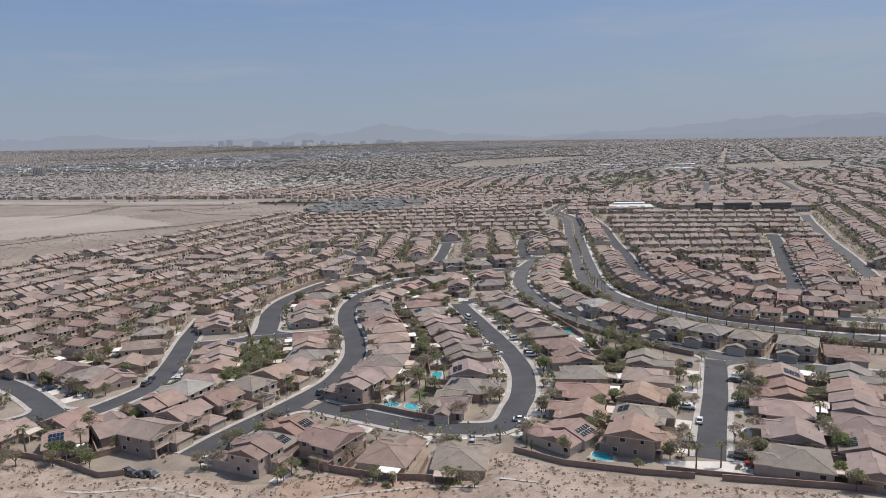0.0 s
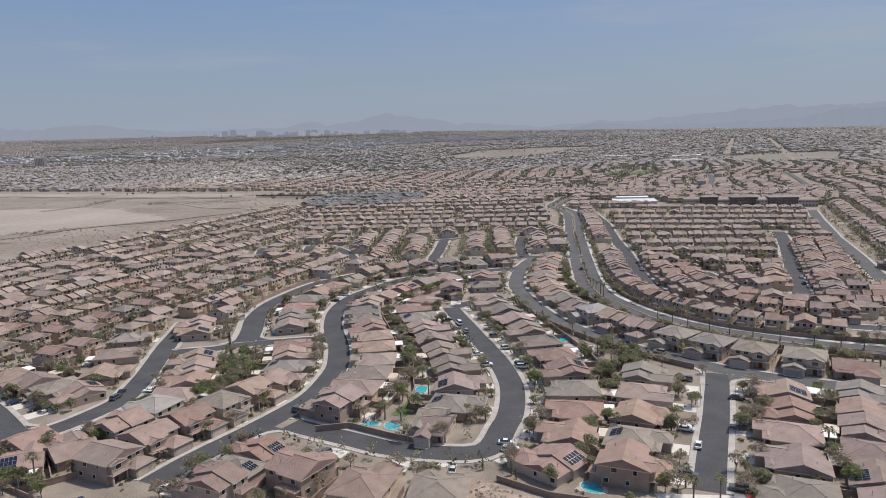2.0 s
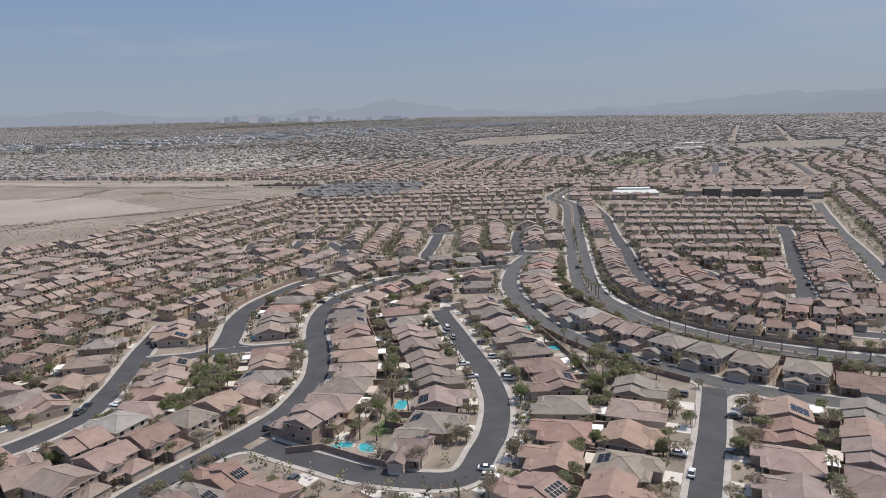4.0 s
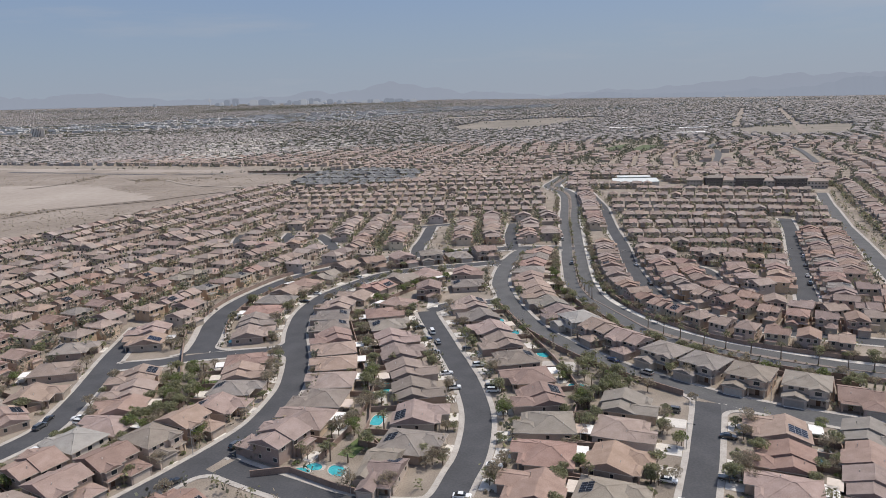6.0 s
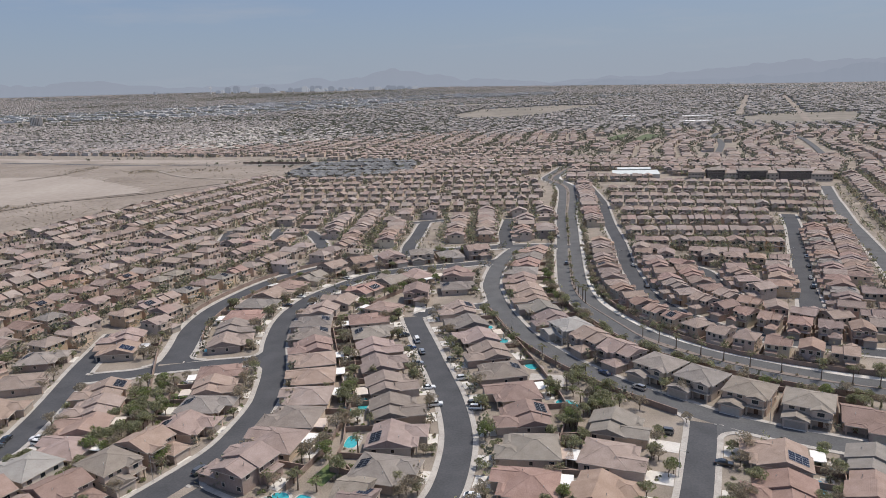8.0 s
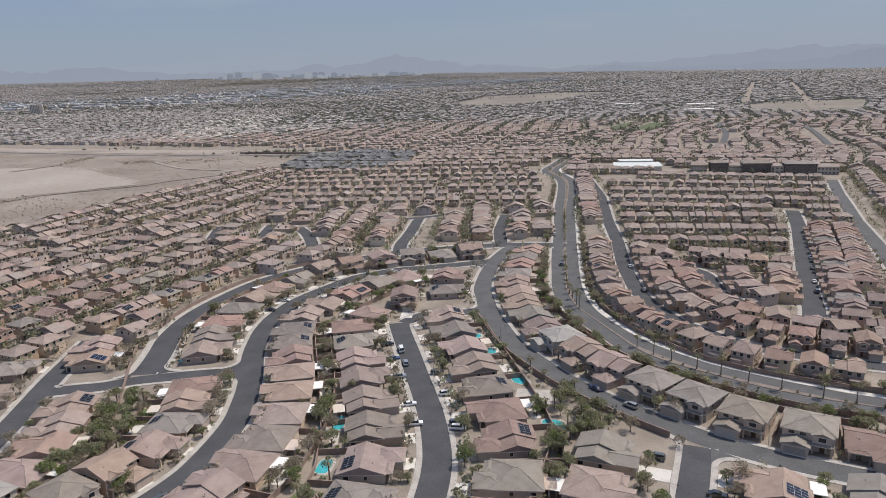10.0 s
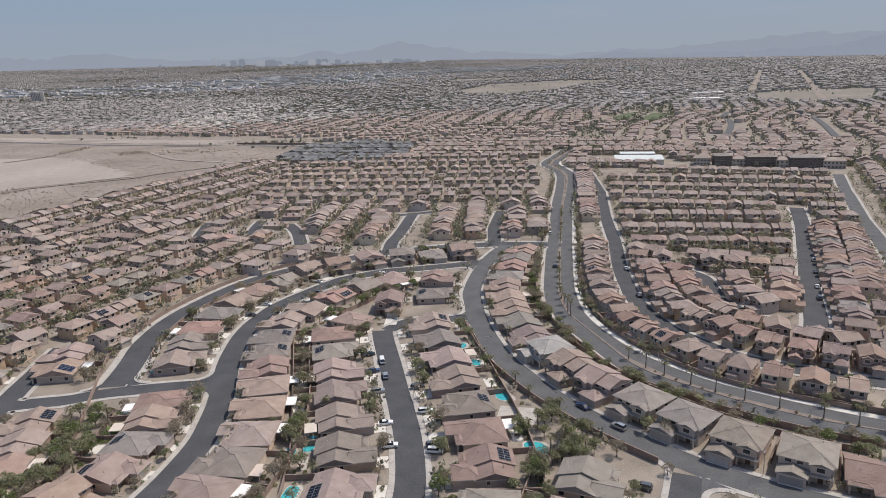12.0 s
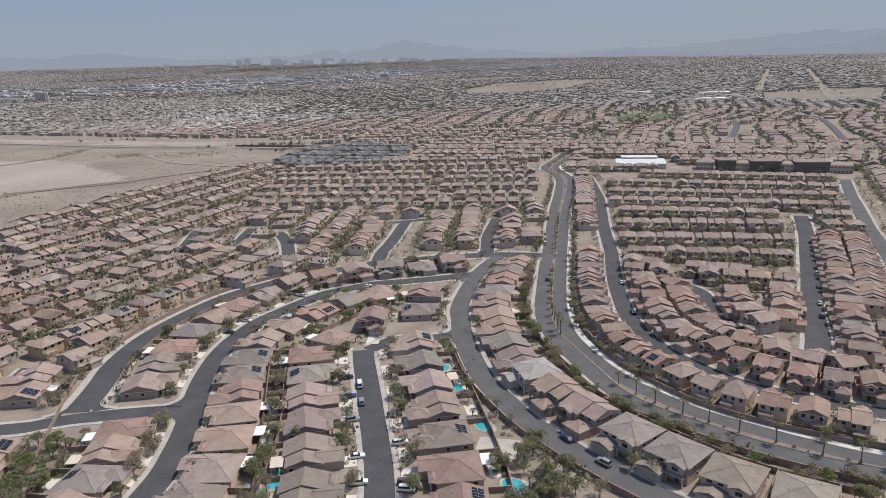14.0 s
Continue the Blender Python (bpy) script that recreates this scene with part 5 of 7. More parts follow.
# green clumps between the back yards
for cx, cy, n, s in ((-79.0, 258.2, 5, 7), (-75.0, 269.2, 4, 6), (-82.9, 247.4, 4, 6), (65.3, 261.9, 6, 7), (62.2, 244.2, 4, 6), (67.4, 273.0, 5, 6), (73.3, 259.7, 5, 7), (79.3, 253.0, 3, 6), (59.1, 226.8, 5, 6), (55.1, 207.3, 5, 6), (50.9, 189.6, 6, 7), (34.9, 176.8, 6, 7), (46.9, 174.6, 5, 6), (-90.8, 194.7, 5, 7), (-96.8, 175.0, 5, 6), (121.7, 163.9, 5, 6), (-117.4, 175.7, 5, 8), (105.0, 174.4, 4, 6), (-8.0, 223.9, 2, 7), (-5.0, 249.0, 2, 6),
                     (-10.9, 273.4, 2, 6), (105.2, 207.1, 3, 5), (90.6, 377.3, 4, 5), (94.5, 364.9, 3, 4), (86.7, 394.4, 3, 4), (113.0, 387.5, 2, 8)):
    for _ in range(n):
        px, py = cx + veg.uniform(-s, s), cy + veg.uniform(-s, s)
        if not in_street(px, py, 1.0) and free_spot(px, py, 7.8):
            plant(veg.choice((TREES[3], TREES[0], TREES[2], TREES[2], PALMS[0], PALMS[1], TREES[1])), px, py, veg.uniform(0.7, 1.1))
yards = inside_poly([(51.9, 353.7), (54.8, 334.6), (63.7, 308.7), (71.5, 286.4), (81.5, 268.5), (89.4, 255.1), (67.2, 246.4), (59.2, 248.6), (53.4, 286.4), (47.6, 329.0)])
for _ in range(170):
    px, py = veg.uniform(45, 92), veg.uniform(242, 360)
    if yards(px, py) and not in_street(px, py, 1.2) and free_spot(px, py, 7.0):
        t = veg.random()
        if t < 0.5:
            plant(veg.choice((TREES[0], TREES[1], TREES[2], TREES[5], PALMS[1], PALMS[2])), px, py, veg.uniform(0.5, 0.9))
        else:
            plant(SHRUBS[veg.randrange(3)], px, py, veg.uniform(0.9, 1.8))
# tall leafy trees behind the houses
for px, py in ((-83, 242), (-77, 237), (-75, 239), (-73, 242), (-69, 242), (-68, 247), (-67, 254), (72, 252), (75, 249), (69, 249), (73, 248), (72, 259), (73, 252), (66, 247), (62, 239), (-80, 278), (-72, 272), (-75, 263), (-68, 261), (-74, 278), (31, 169), (44, 185), (52, 209), (94, 151), (102, 163), (94, 145)):
    if not in_street(px, py, 1.5) and free_spot(px, py, 6.0):
        plant(TREES[veg.choice((3, 2, 0, 2))], px, py, veg.uniform(0.75, 1.05))
# single trees in the yards: leafy, olive and dry
for models, scale, spots in (((3, 2), 0.95, ((-74.4, 245.2), (-71, 253.9), (-79.8, 240.6), (-81.3, 227.9), (-112.9, 275.1), (-104.2, 178.1), (-107, 176.5), (-117.3, 227.2), (-94.5, 199.6), (-74.5, 237.9), (-76.5, 232.1), (-112.7, 270.6), (-53.9, 225.2), (-74.9, 276), (71.4, 250.1), (94.8, 263.3), (83.1, 214.8), (71.1, 252.2), (35.7, 234.3), (81.2, 164.1), (101.1, 163.3), (81.4, 213.5))),
                             ((0, 2, 5, 0), 0.85, ((-82.6, 216.4), (-92.3, 208), (-63.4, 205.2), (-59.1, 183.1), (-53.9, 228.1), (-75.6, 258.3), (-76.1, 268), (-69.2, 250.4), (-81.8, 214.8), (-64.5, 204.8), (-42.3, 253.2), (-45.1, 288.5), (-34.2, 225), (36.6, 239.2), (33.5, 220.2), (80.8, 223.7), (95.4, 238.5), (69.7, 196.7), (54.6, 235.9), (63.6, 231.4), (23.7, 196.2), (88.6, 195.8), (118.7, 202.7), (112.8, 198.7), (12.4, 212.2), (25, 195.3), (54.5, 235.6), (79.6, 222.8), (36.8, 172.7), (40.9, 180.3), (47.6, 159.2), (89.8, 196.3), (103.9, 176.6), (48.3, 200.5), (93.2, 152.2))),
                             ((1, 4), 0.85, ((-143.7, 228.5), (-132.3, 234.9), (-99, 193.1), (-24.6, 168.6), (-107, 221.7), (-85.6, 241.3), (-85.2, 213.4), (-84.9, 232.6), (-91.3, 203.2), (-42.5, 273.6), (13.2, 206.7), (75.6, 196.4), (79.8, 287.7), (100, 260.3), (143.9, 267.7), (71.1, 195.7), (60.3, 174.5), (77.9, 172.9), (75.5, 162), (92.7, 198.6), (95.1, 241.5)))):
    for k, (px, py) in enumerate(spots):
        if not in_street(px, py, 0.8) and free_spot(px, py, 5.6):
            plant(TREES[models[k % len(models)]], px, py, scale * veg.uniform(0.8, 1.15))
# palms by the pools and along the wall of the eastern bend
for px, py in ((-21.0, 213.1), (-16.0, 210.9), (-13.0, 212.0), (-8.0, 210.9), (-22.0, 207.6), (51.8, 339.1), (53.7, 329.0), (58.7, 317.7), (62.7, 309.9), (66.6, 300.9), (70.6, 290.8), (75.5, 280.8), (63.5, 286.4), (59.5, 293.1), (0.1, 229.3), (2.1, 242.6), (62.8, 165.7), (68.2, 158.5), (61.2, 156.4), (75.3, 157.4), (-0.9, 278.9), (-6.9, 268.9)):
    if not in_street(px, py, 1.0):
        plant(PALMS[veg.randrange(3)], px, py, veg.uniform(0.75, 1.05))
for px, py in ((14.9, 178.0), (21.9, 174.7), (22.9, 172.5), (129.5, 173.4), (130.5, 171.2), (131.5, 169.0), (151.6, 246.0), (153.6, 244.9), (155.6, 243.7), (157.6, 242.6), (159.7, 241.9), (162.0, 241.2)):
    plant(CYPRESS[0], px, py, veg.uniform(0.8, 1.1))

# ---------------------------------------------------------------- boulevard
west, east = LINES["boulevard_west"], LINES["boulevard_east"]
median = Build()
mid_line = []
for p in smooth_line([tuple(q) for q in west], 3.0):
    d, c = nearest(east, p.x, p.y)
    if d < 6.9:
        continue
    a = (c - p).normalized()
    mid_line.append((p + a * 3.34, c - a * 3.14))
runs, run = [], []
for (a0, b0) in mid_line:
    if abs(a0.y - 461) < 9 or abs(a0.y - 622) < 7:
        if len(run) > 1:
            runs.append(run)
        run = []
        continue
    run.append((a0, b0))
runs.append(run)
for run in runs:
    b = Build()
    for (a0, b0), (a1, b1) in zip(run[:-1], run[1:]):
        hi = [(a0.x, a0.y, 0.2), (b0.x, b0.y, 0.2), (b1.x, b1.y, 0.2), (a1.x, a1.y, 0.2)]
        lo = [(p[0], p[1], -0.05) for p in hi]
        b.quad(hi)
        b.quad([lo[1], lo[2], hi[2], hi[1]])
        b.quad([lo[3], lo[0], hi[0], hi[3]])
    for k in ((0, 1), (-1, -2)):
        a0, b0 = run[k[0]]
        b.quad([(a0.x, a0.y, -0.05), (b0.x, b0.y, -0.05), (b0.x, b0.y, 0.2), (a0.x, a0.y, 0.2)])
    tagged(new("median", b.mesh("median", M["red_gravel"])), "reddish gravel median between kerbs on the boulevard", "median", kind="structure")
    dist = 0.0
    for (a0, b0), (a1, b1) in zip(run[:-1], run[1:]):
        c0 = (a0 + b0) / 2
        dist += (a1 - a0).length
        if dist > 7.5:
            dist = 0.0
            if c0.y < 382:
                plant(PALMS[veg.choice((0, 0, 2))], c0.x, c0.y, veg.uniform(0.8, 1.0), 0.2)
            elif c0.y < 575:
                plant(PALMS[1] if veg.random() < 0.6 else TREES[5], c0.x, c0.y, veg.uniform(0.6, 0.9), 0.2)
        if veg.random() < 0.65:
            c = a0.lerp(b0, veg.uniform(0.25, 0.75))
            plant(SHRUBS[veg.choice((0, 1, 1))], c.x, c.y, veg.uniform(0.7, 1.3), 0.2)
# planting beside the boulevard
for line, sgn in ((west, 1), (east, -1)):
    pts = smooth_line([tuple(q) for q in line], 5.0)
    for p, q in zip(pts[:-1], pts[1:]):
        t = (q - p).normalized()
        n = Vector((t.y, -t.x)) * sgn
        if p.y > 690:
            continue
        for _ in range(2):
            c = p + n * veg.uniform(5.6, 7.6) + t * veg.uniform(0, 4)
            if not in_street(c.x, c.y, 0.8) and free_spot(c.x, c.y, 6.5):
                r = veg.random()
                if r < 0.34:
                    plant(veg.choice((TREES[4], TREES[1], TREES[0], TREES[5])), c.x, c.y, veg.uniform(0.6, 0.9))
                elif r < 0.75:
                    plant(SHRUBS[veg.choice((0, 1, 2))], c.x, c.y, veg.uniform(0.9, 1.6))


# ---------------------------------------------------------------- block walls
def wall_along(pts, h=1.75, t=0.2, label="brown block wall between back yards"):
    """A masonry wall with a cap along a line of places."""
    b = Build()
    for (xa, ya), (xb, yb) in zip(pts[:-1], pts[1:]):
        d = Vector((xb - xa, yb - ya))
        if d.length < 0.3:
            continue
        n = Vector((d.y, -d.x)).normalized()
        za, zb = ground_z(xa, ya), ground_z(xb, yb)
        for w, z0, z1 in ((t / 2, -0.2, h), (t / 2 + 0.05, h, h + 0.09)):
            p = [(xa + n.x * w, ya + n.y * w, za), (xb + n.x * w, yb + n.y * w, zb), (xb - n.x * w, yb - n.y * w, zb), (xa - n.x * w, ya - n.y * w, za)]
            lo, hi = [(x, y, z + z0) for x, y, z in p], [(x, y, z + z1) for x, y, z in p]
            b.quad(hi[::-1])
            for k in range(4):
                m = (k + 1) % 4
                b.quad([lo[m], lo[k], hi[k], hi[m]])
    return tagged(new("garden_wall", b.mesh("garden_wall", M["block"])), label, "garden wall", kind="structure")


for name in NEAR_ROWS + ["boulevard_side", "lane_east"]:
    hs = HOUSES[name]
    far_back = -8.6 if name in ("loop_foot", "main_foot") else -13.6 if name in NEAR_ROWS else -7.6
    back = [local(x, y, f, 0, far_back) for x, y, f in hs]
    if len(back) > 1:
        back = [p for p in back if not in_street(p[0], p[1], 0.6)]
        if len(back) > 1:
            wall_along(back)
    for (x0, y0, f0), (x1, y1, f1) in zip(hs[:-1], hs[1:]):
        if math.hypot(x1 - x0, y1 - y0) > 22:
            continue
        mx, my, fm = (x0 + x1) / 2, (y0 + y1) / 2, (f0 + f1).normalized()
        p, q = local(mx, my, fm, 0, 3.0), local(mx, my, fm, 0, far_back)
        if not in_street(*q, 0.6):
            wall_along([p, q])
# walls beside the boulevard, the loops and the foot of the hill
for name, side, off, lo, hi in (("boulevard_west", 1, 6.2, 245, 455), ("boulevard_east", -1, 6.9, 255, 515), ("wide_loop", 1, 7.6, 345, 452), ("wide_loop", -1, 6.4, 318, 436),
                                ("bend_east", 1, 6.0, 245, 362), ("boulevard_west", 1, 6.2, 470, 675)):
    line = smooth_line([tuple(p) for p in LINES[name]], 4.0)
    pts = []
    for p, q in zip(line[:-1], line[1:]):
        t = (q - p).normalized()
        c = p + Vector((t.y, -t.x)) * side * off
        ok = lo < p.y < hi and not in_street(c.x, c.y, 0.4) and free_spot(c.x, c.y, 6.0)
        if ok:
            pts.append((c.x, c.y))
        else:
            if len(pts) > 1:
                wall_along(pts, 1.9, 0.22, "long brown block wall beside the street")
            pts = []
    if len(pts) > 1:
        wall_along(pts, 1.9, 0.22, "long brown block wall beside the street")
wall_along([(-33.0, 204.9), (-23.0, 206.5), (-9.0, 197.6), (-0.0, 193.2)], 1.8, 0.22, "brown block wall in front of two pools")
apron = Build()
apron.prism([(54.5, 163.5), (55.5, 158.6), (73.0, 153.0), (75.5, 156.5), (72.0, 161.5)], -0.3, 0.1)
tagged(new("pavement", apron.mesh("pavement", M["pale_concrete"])), "pale concrete apron at the end of the street", "pavement", kind="structure")
wall_along([(54.5, 158.4), (63.0, 155.4), (73.5, 152.2)], 1.2, 0.2, "low brown wall across the end of the street")
edge = [(x, hill_edge(x) + 0.8) for x in range(-150, 170, 6)]
wall_along([p for p in edge if p[0] < -78], 1.5)
wall_along([p for p in edge if 12 < p[0] < 62], 1.5, 0.2, "low block wall at the foot of the hill")
wall_along([p for p in edge if p[0] > 62], 1.5, 0.2, "low block wall at the foot of the hill")


# ---------------------------------------------------------------- pools
def pool(x, y, heading, w, l, water, bean=False):
    root = thing("swimming_pool", "turquoise swimming pool with a pale stone deck" if water == "water" else "bright blue swimming pool with a pale deck", "swimming pool", "pools")
    n = 20
    ring = []
    for i in range(n):
        a = 2 * math.pi * i / n
        e = 0.55 if not bean else 1.0
        cx, cy = math.copysign(abs(math.cos(a)) ** e, math.cos(a)), math.copysign(abs(math.sin(a)) ** e, math.sin(a))
        k = 1 + (0.22 * math.cos(2 * a + 0.7) if bean else 0)
        ring.append((cx * w / 2 * k, cy * l / 2 * k))
    d = Build()
    d.prism([(a * 1.28 + 0.3, b * 1.24) for a, b in ring], -0.1, 0.06)
    part("deck", d, M["concrete"], root, "pale stone deck")
    c = Build()
    for i in range(n):
        j = (i + 1) % n
        o = [(ring[k][0] * 1.07, ring[k][1] * 1.07) for k in (i, j)]
        c.quad([(*ring[i], 0.14), (*o[0], 0.14), (*o[1], 0.14), (*ring[j], 0.14)])
        c.quad([(*o[0], 0.05), (*o[1], 0.05), (*o[1], 0.14), (*o[0], 0.14)])
    part("coping", c, M["trim"], root, "pale coping stones")
    b = Build()
    b.quad([(*p, 0.085) for p in ring])
    part("water", b, M[water], root, "clear blue-green water")
    root.matrix_basis = pose(x, y, ground_z(x, y), 0, 0, heading)


for x, y, h, w, l, mat, bean in POOLS:
    pool(x, y, h, w, l, mat, bean)

LAWN_SPOTS = ((-66.8, 267.6, 6, 8.5, -20), (-6.8, 219.8, 5, 12, -25), (74.3, 378.8, 4, 9, 0))
for x, y, w, l, h in LAWN_SPOTS:
    b = Build()
    b.prism([(-w / 2, -l / 2), (w / 2, -l / 2), (w / 2 * 0.9, l / 2), (-w / 2, l / 2 * 0.95)], -0.05, 0.07)
    ob = new("lawn", b.mesh("lawn", M["grass"]))
    ob.matrix_basis = pose(x, y, 0, 0, 0, h)
    tagged(ob, "small green lawn in a back yard", "lawn", kind="structure")
b = Build()
b.prism([(-6, -5.5), (6, -5), (6.5, 5.2), (-5.5, 5.6)], -0.05, 0.1)
ob = new("sports_court", b.mesh("sports_court", M["concrete"]))
ob.matrix_basis = pose(*COURT, 0, 0, 0, -10)
tagged(ob, "pale concrete sports court in a back yard", "court", kind="structure")


# ---------------------------------------------------------------- cars
def car(colour, label, kind_="sedan"):
    root = thing("car", label, "car", "parked cars")
    L_, W_, H_ = {"sedan": (4.7, 1.82, 1.45), "suv": (4.8, 1.92, 1.75), "van": (5.4, 2.0, 2.1), "pickup": (5.6, 1.95, 1.8)}[kind_]
    hood = {"sedan": 0.88, "suv": 1.02, "van": 1.1, "pickup": 1.05}[kind_]
    prof = {"sedan": [(-0.5, 0.35), (-0.5, 0.72), (-0.44, hood - 0.02), (-0.17, hood + 0.06), (0.33, hood + 0.05), (0.48, hood - 0.04), (0.5, 0.4)],
            "suv": [(-0.5, 0.4), (-0.5, 0.85), (-0.45, hood), (-0.2, hood + 0.06), (0.46, hood + 0.1), (0.5, 0.9), (0.5, 0.45)],
            "van": [(-0.5, 0.4), (-0.5, 0.9), (-0.46, hood), (-0.32, hood + 0.1), (0.48, hood + 0.15), (0.5, 0.95), (0.5, 0.45)],
            "pickup": [(-0.5, 0.45), (-0.5, 0.9), (-0.46, hood), (-0.2, hood + 0.05), (0.14, hood + 0.05), (0.49, hood + 0.02), (0.5, 0.5)]}[kind_]
    cab = {"sedan": (-0.22, -0.06, 0.2, 0.4), "suv": (-0.24, -0.1, 0.4, 0.48), "van": (-0.36, -0.22, 0.44, 0.49), "pickup": (-0.22, -0.1, 0.1, 0.16)}[kind_]

    def extrude(b, pts, half_lo, half_hi, slot=0):
        n = len(pts)
        k = len(b.v)
        zmax, zmin = max(p[1] for p in pts), min(p[1] for p in pts)
        for s in (-1, 1):
            for px, pz in pts:
                u = (pz - zmin) / max(1e-6, zmax - zmin)
                b.v.append((s * (half_lo + (half_hi - half_lo) * u), px * L_, pz))
        b.f.append(tuple(k + i for i in range(n))[::-1])
        b.f.append(tuple(k + n + i for i in range(n)))
        b.s += [slot, slot]
        for i in range(n):
            j = (i + 1) % n
            b.f.append((k + i, k + j, k + n + j, k + n + i))
            b.s.append(slot)

    b = Build()
    extrude(b, prof, W_ / 2, W_ / 2 - 0.08)
    body = part("body", b, colour, root)
    b = Build()
    extrude(b, [(cab[0], hood), (cab[1], H_ - 0.06), (cab[2], H_ - 0.06), (cab[3], hood)], W_ / 2 - 0.1, W_ / 2 - 0.28)
    part("cabin_glass", b, M["glass"], root, "dark glass")
    b = Build()
    b.prism([(-(W_ / 2 - 0.26), (cab[1] - 0.005) * L_), (W_ / 2 - 0.26, (cab[1] - 0.005) * L_), (W_ / 2 - 0.26, (cab[2] + 0.005) * L_), (-(W_ / 2 - 0.26), (cab[2] + 0.005) * L_)], H_ - 0.07, H_, 0, 0.93)
    part("car_roof", b, colour, root)
    for sx in (-1, 1):
        for wy in (-0.31, 0.31):
            w = Build()
            n = 12
            ring = [(0.33 * math.cos(2 * math.pi * i / n), 0.33 + 0.33 * math.sin(2 * math.pi * i / n)) for i in range(n)]
            k0 = len(w.v)
            for xo in (sx * (W_ / 2 - 0.2), sx * (W_ / 2 + 0.015)):
                w.v += [(xo, wy * L_ + a, c) for a, c in ring]
            w.f += [tuple(range(n)), tuple(range(n, 2 * n))]
            w.s += [0, 0]
            for i in range(n):
                j = (i + 1) % n
                w.f.append((i, j, n + j, n + i))
                w.s.append(0)
            wheel = part("wheel", w, M["rubber"], root)
            rim = Build()
            xo = sx * (W_ / 2 + 0.02)
            disc = [(xo, wy * L_ + 0.21 * math.cos(a), 0.33 + 0.21 * math.sin(a)) for a in [k * math.pi / 5 for k in range(10)]]
            rim.quad(disc if sx > 0 else disc[::-1])
            part("rim", rim, M["alu"], wheel, "silver wheel rim")
        for nm, yy, mt in (("headlight", -0.5, "lamp_glass"), ("tail_light", 0.5, "tail_glass")):
            q = Build()
            y0_ = yy * L_
            s = -1 if yy < 0 else 1
            q.box(sx * (W_ / 2 - 0.25) - 0.18, sx * (W_ / 2 - 0.25) + 0.18, min(y0_, y0_ + s * 0.03), max(y0_, y0_ + s * 0.03), 0.6, 0.74)
            part(nm, q, M[mt], root)
    return root


CARS = [car(CAR[0], "white parked sedan on a driveway", "sedan"), car(CAR[1], "silver hatchback parked by the kerb", "suv"), car(CAR[2], "black sedan parked on concrete", "sedan"), car(CAR[3], "dark grey car parked outdoors", "suv"),
        car(CAR[4], "red pickup truck beside a fence", "pickup"), car(CAR[0], "white delivery van at the kerb", "van"), car(CAR[5], "dark blue sedan parked outdoors", "sedan"), car(CAR[0], "white off-roader parked on concrete", "suv")]


def park(which, x, y, heading, z=0.16):
    copy_thing(CARS[which], pose(x, y, ground_z(x, y) + z, 0, 0, heading))


def beside(street, x, y, off):
    """A place at the kerb of a street, with the street's direction."""
    line = LINES[street]
    best = min(range(len(line) - 1), key=lambda i: (line[i] - Vector((x, y))).length)
    t = (line[best + 1] - line[best]).normalized()
    n = Vector((t.y, -t.x))
    c = line[best] + n * off
    return c.x, c.y, math.degrees(math.atan2(-t.x, t.y))


for which, street, x, y, off in ((5, "inner_loop", 13.3, 314.5, 2.7), (1, "inner_loop", 16.3, 301.1, 2.7), (1, "bend_east", 87.5, 265.1, -1.8), (3, "main_bend", -48.9, 225.2, -2.6), (2, "main_bend", -56.9, 203.4, -2.6),
                                 (6, "bend_east", 85.6, 279.6, -2.8), (0, "stub", 73.9, 188.4, 3.6), (2, "west_lane", -109.0, 241.2, 2.8), (3, "west_lane", -107.0, 234.6, 2.8), (0, "grid_street", 200.7, 387.3, -3.2),
                                 (7, "boulevard_west", 99.9, 496.3, 2.6), (3, "boulevard_west", 87.0, 430.8, -2.0), (0, "right_lane", 122.6, 419.3, -2.8), (2, "right_lane", 123.1, 379.5, -2.8), (1, "right_lane", 130.6, 328.7, 2.8),
                                 (3, "grid_street", 194.3, 373.7, -3.2), (2, "grid_street", 210.3, 407.8, -3.2), (7, "grid_street", 220.0, 430.6, -3.2), (6, "wide_loop", 21.9, 461.8, 3.4), (0, "main_bend", -0.6, 427.5, -2.6)):
    cx, cy, h = beside(street, x, y, off)
    park(which, cx, cy, h, 0.12)
cars_rng = random.Random(3)
for name in NEAR_ROWS + ["court_east", "lane_east", "boulevard_side"]:
    for i, (x, y, f) in enumerate(HOUSES[name]):
        if cars_rng.random() < 0.5:
            side = cars_rng.choice((-1.3, 1.4)) + cars_rng.choice((-3.1, 3.1))
            px, py = local(x, y, f, side, 14.2)
            if not in_street(px, py, 1.2):
                park(cars_rng.choice((0, 0, 1, 2, 2, 3, 3, 6, 7)), px, py, math.degrees(math.atan2(f[0], -f[1])) + cars_rng.choice((0, 180)))
for which, x, y, h in ((2, -81.3, 166.2, 60), (2, -78.9, 165.4, 62), (3, -76.3, 165.2, 64), (2, -83.3, 167.9, 58), (4, 77.3, 158.5, 70), (0, 22.4, 192.5, 80), (7, 23.0, 187.9, 84), (0, 34.2, 257.6, 85), (7, 34.1, 254.3, 85), (0, 191.8, 346.5, 70)):
    park(which, x, y, h, 0.05)


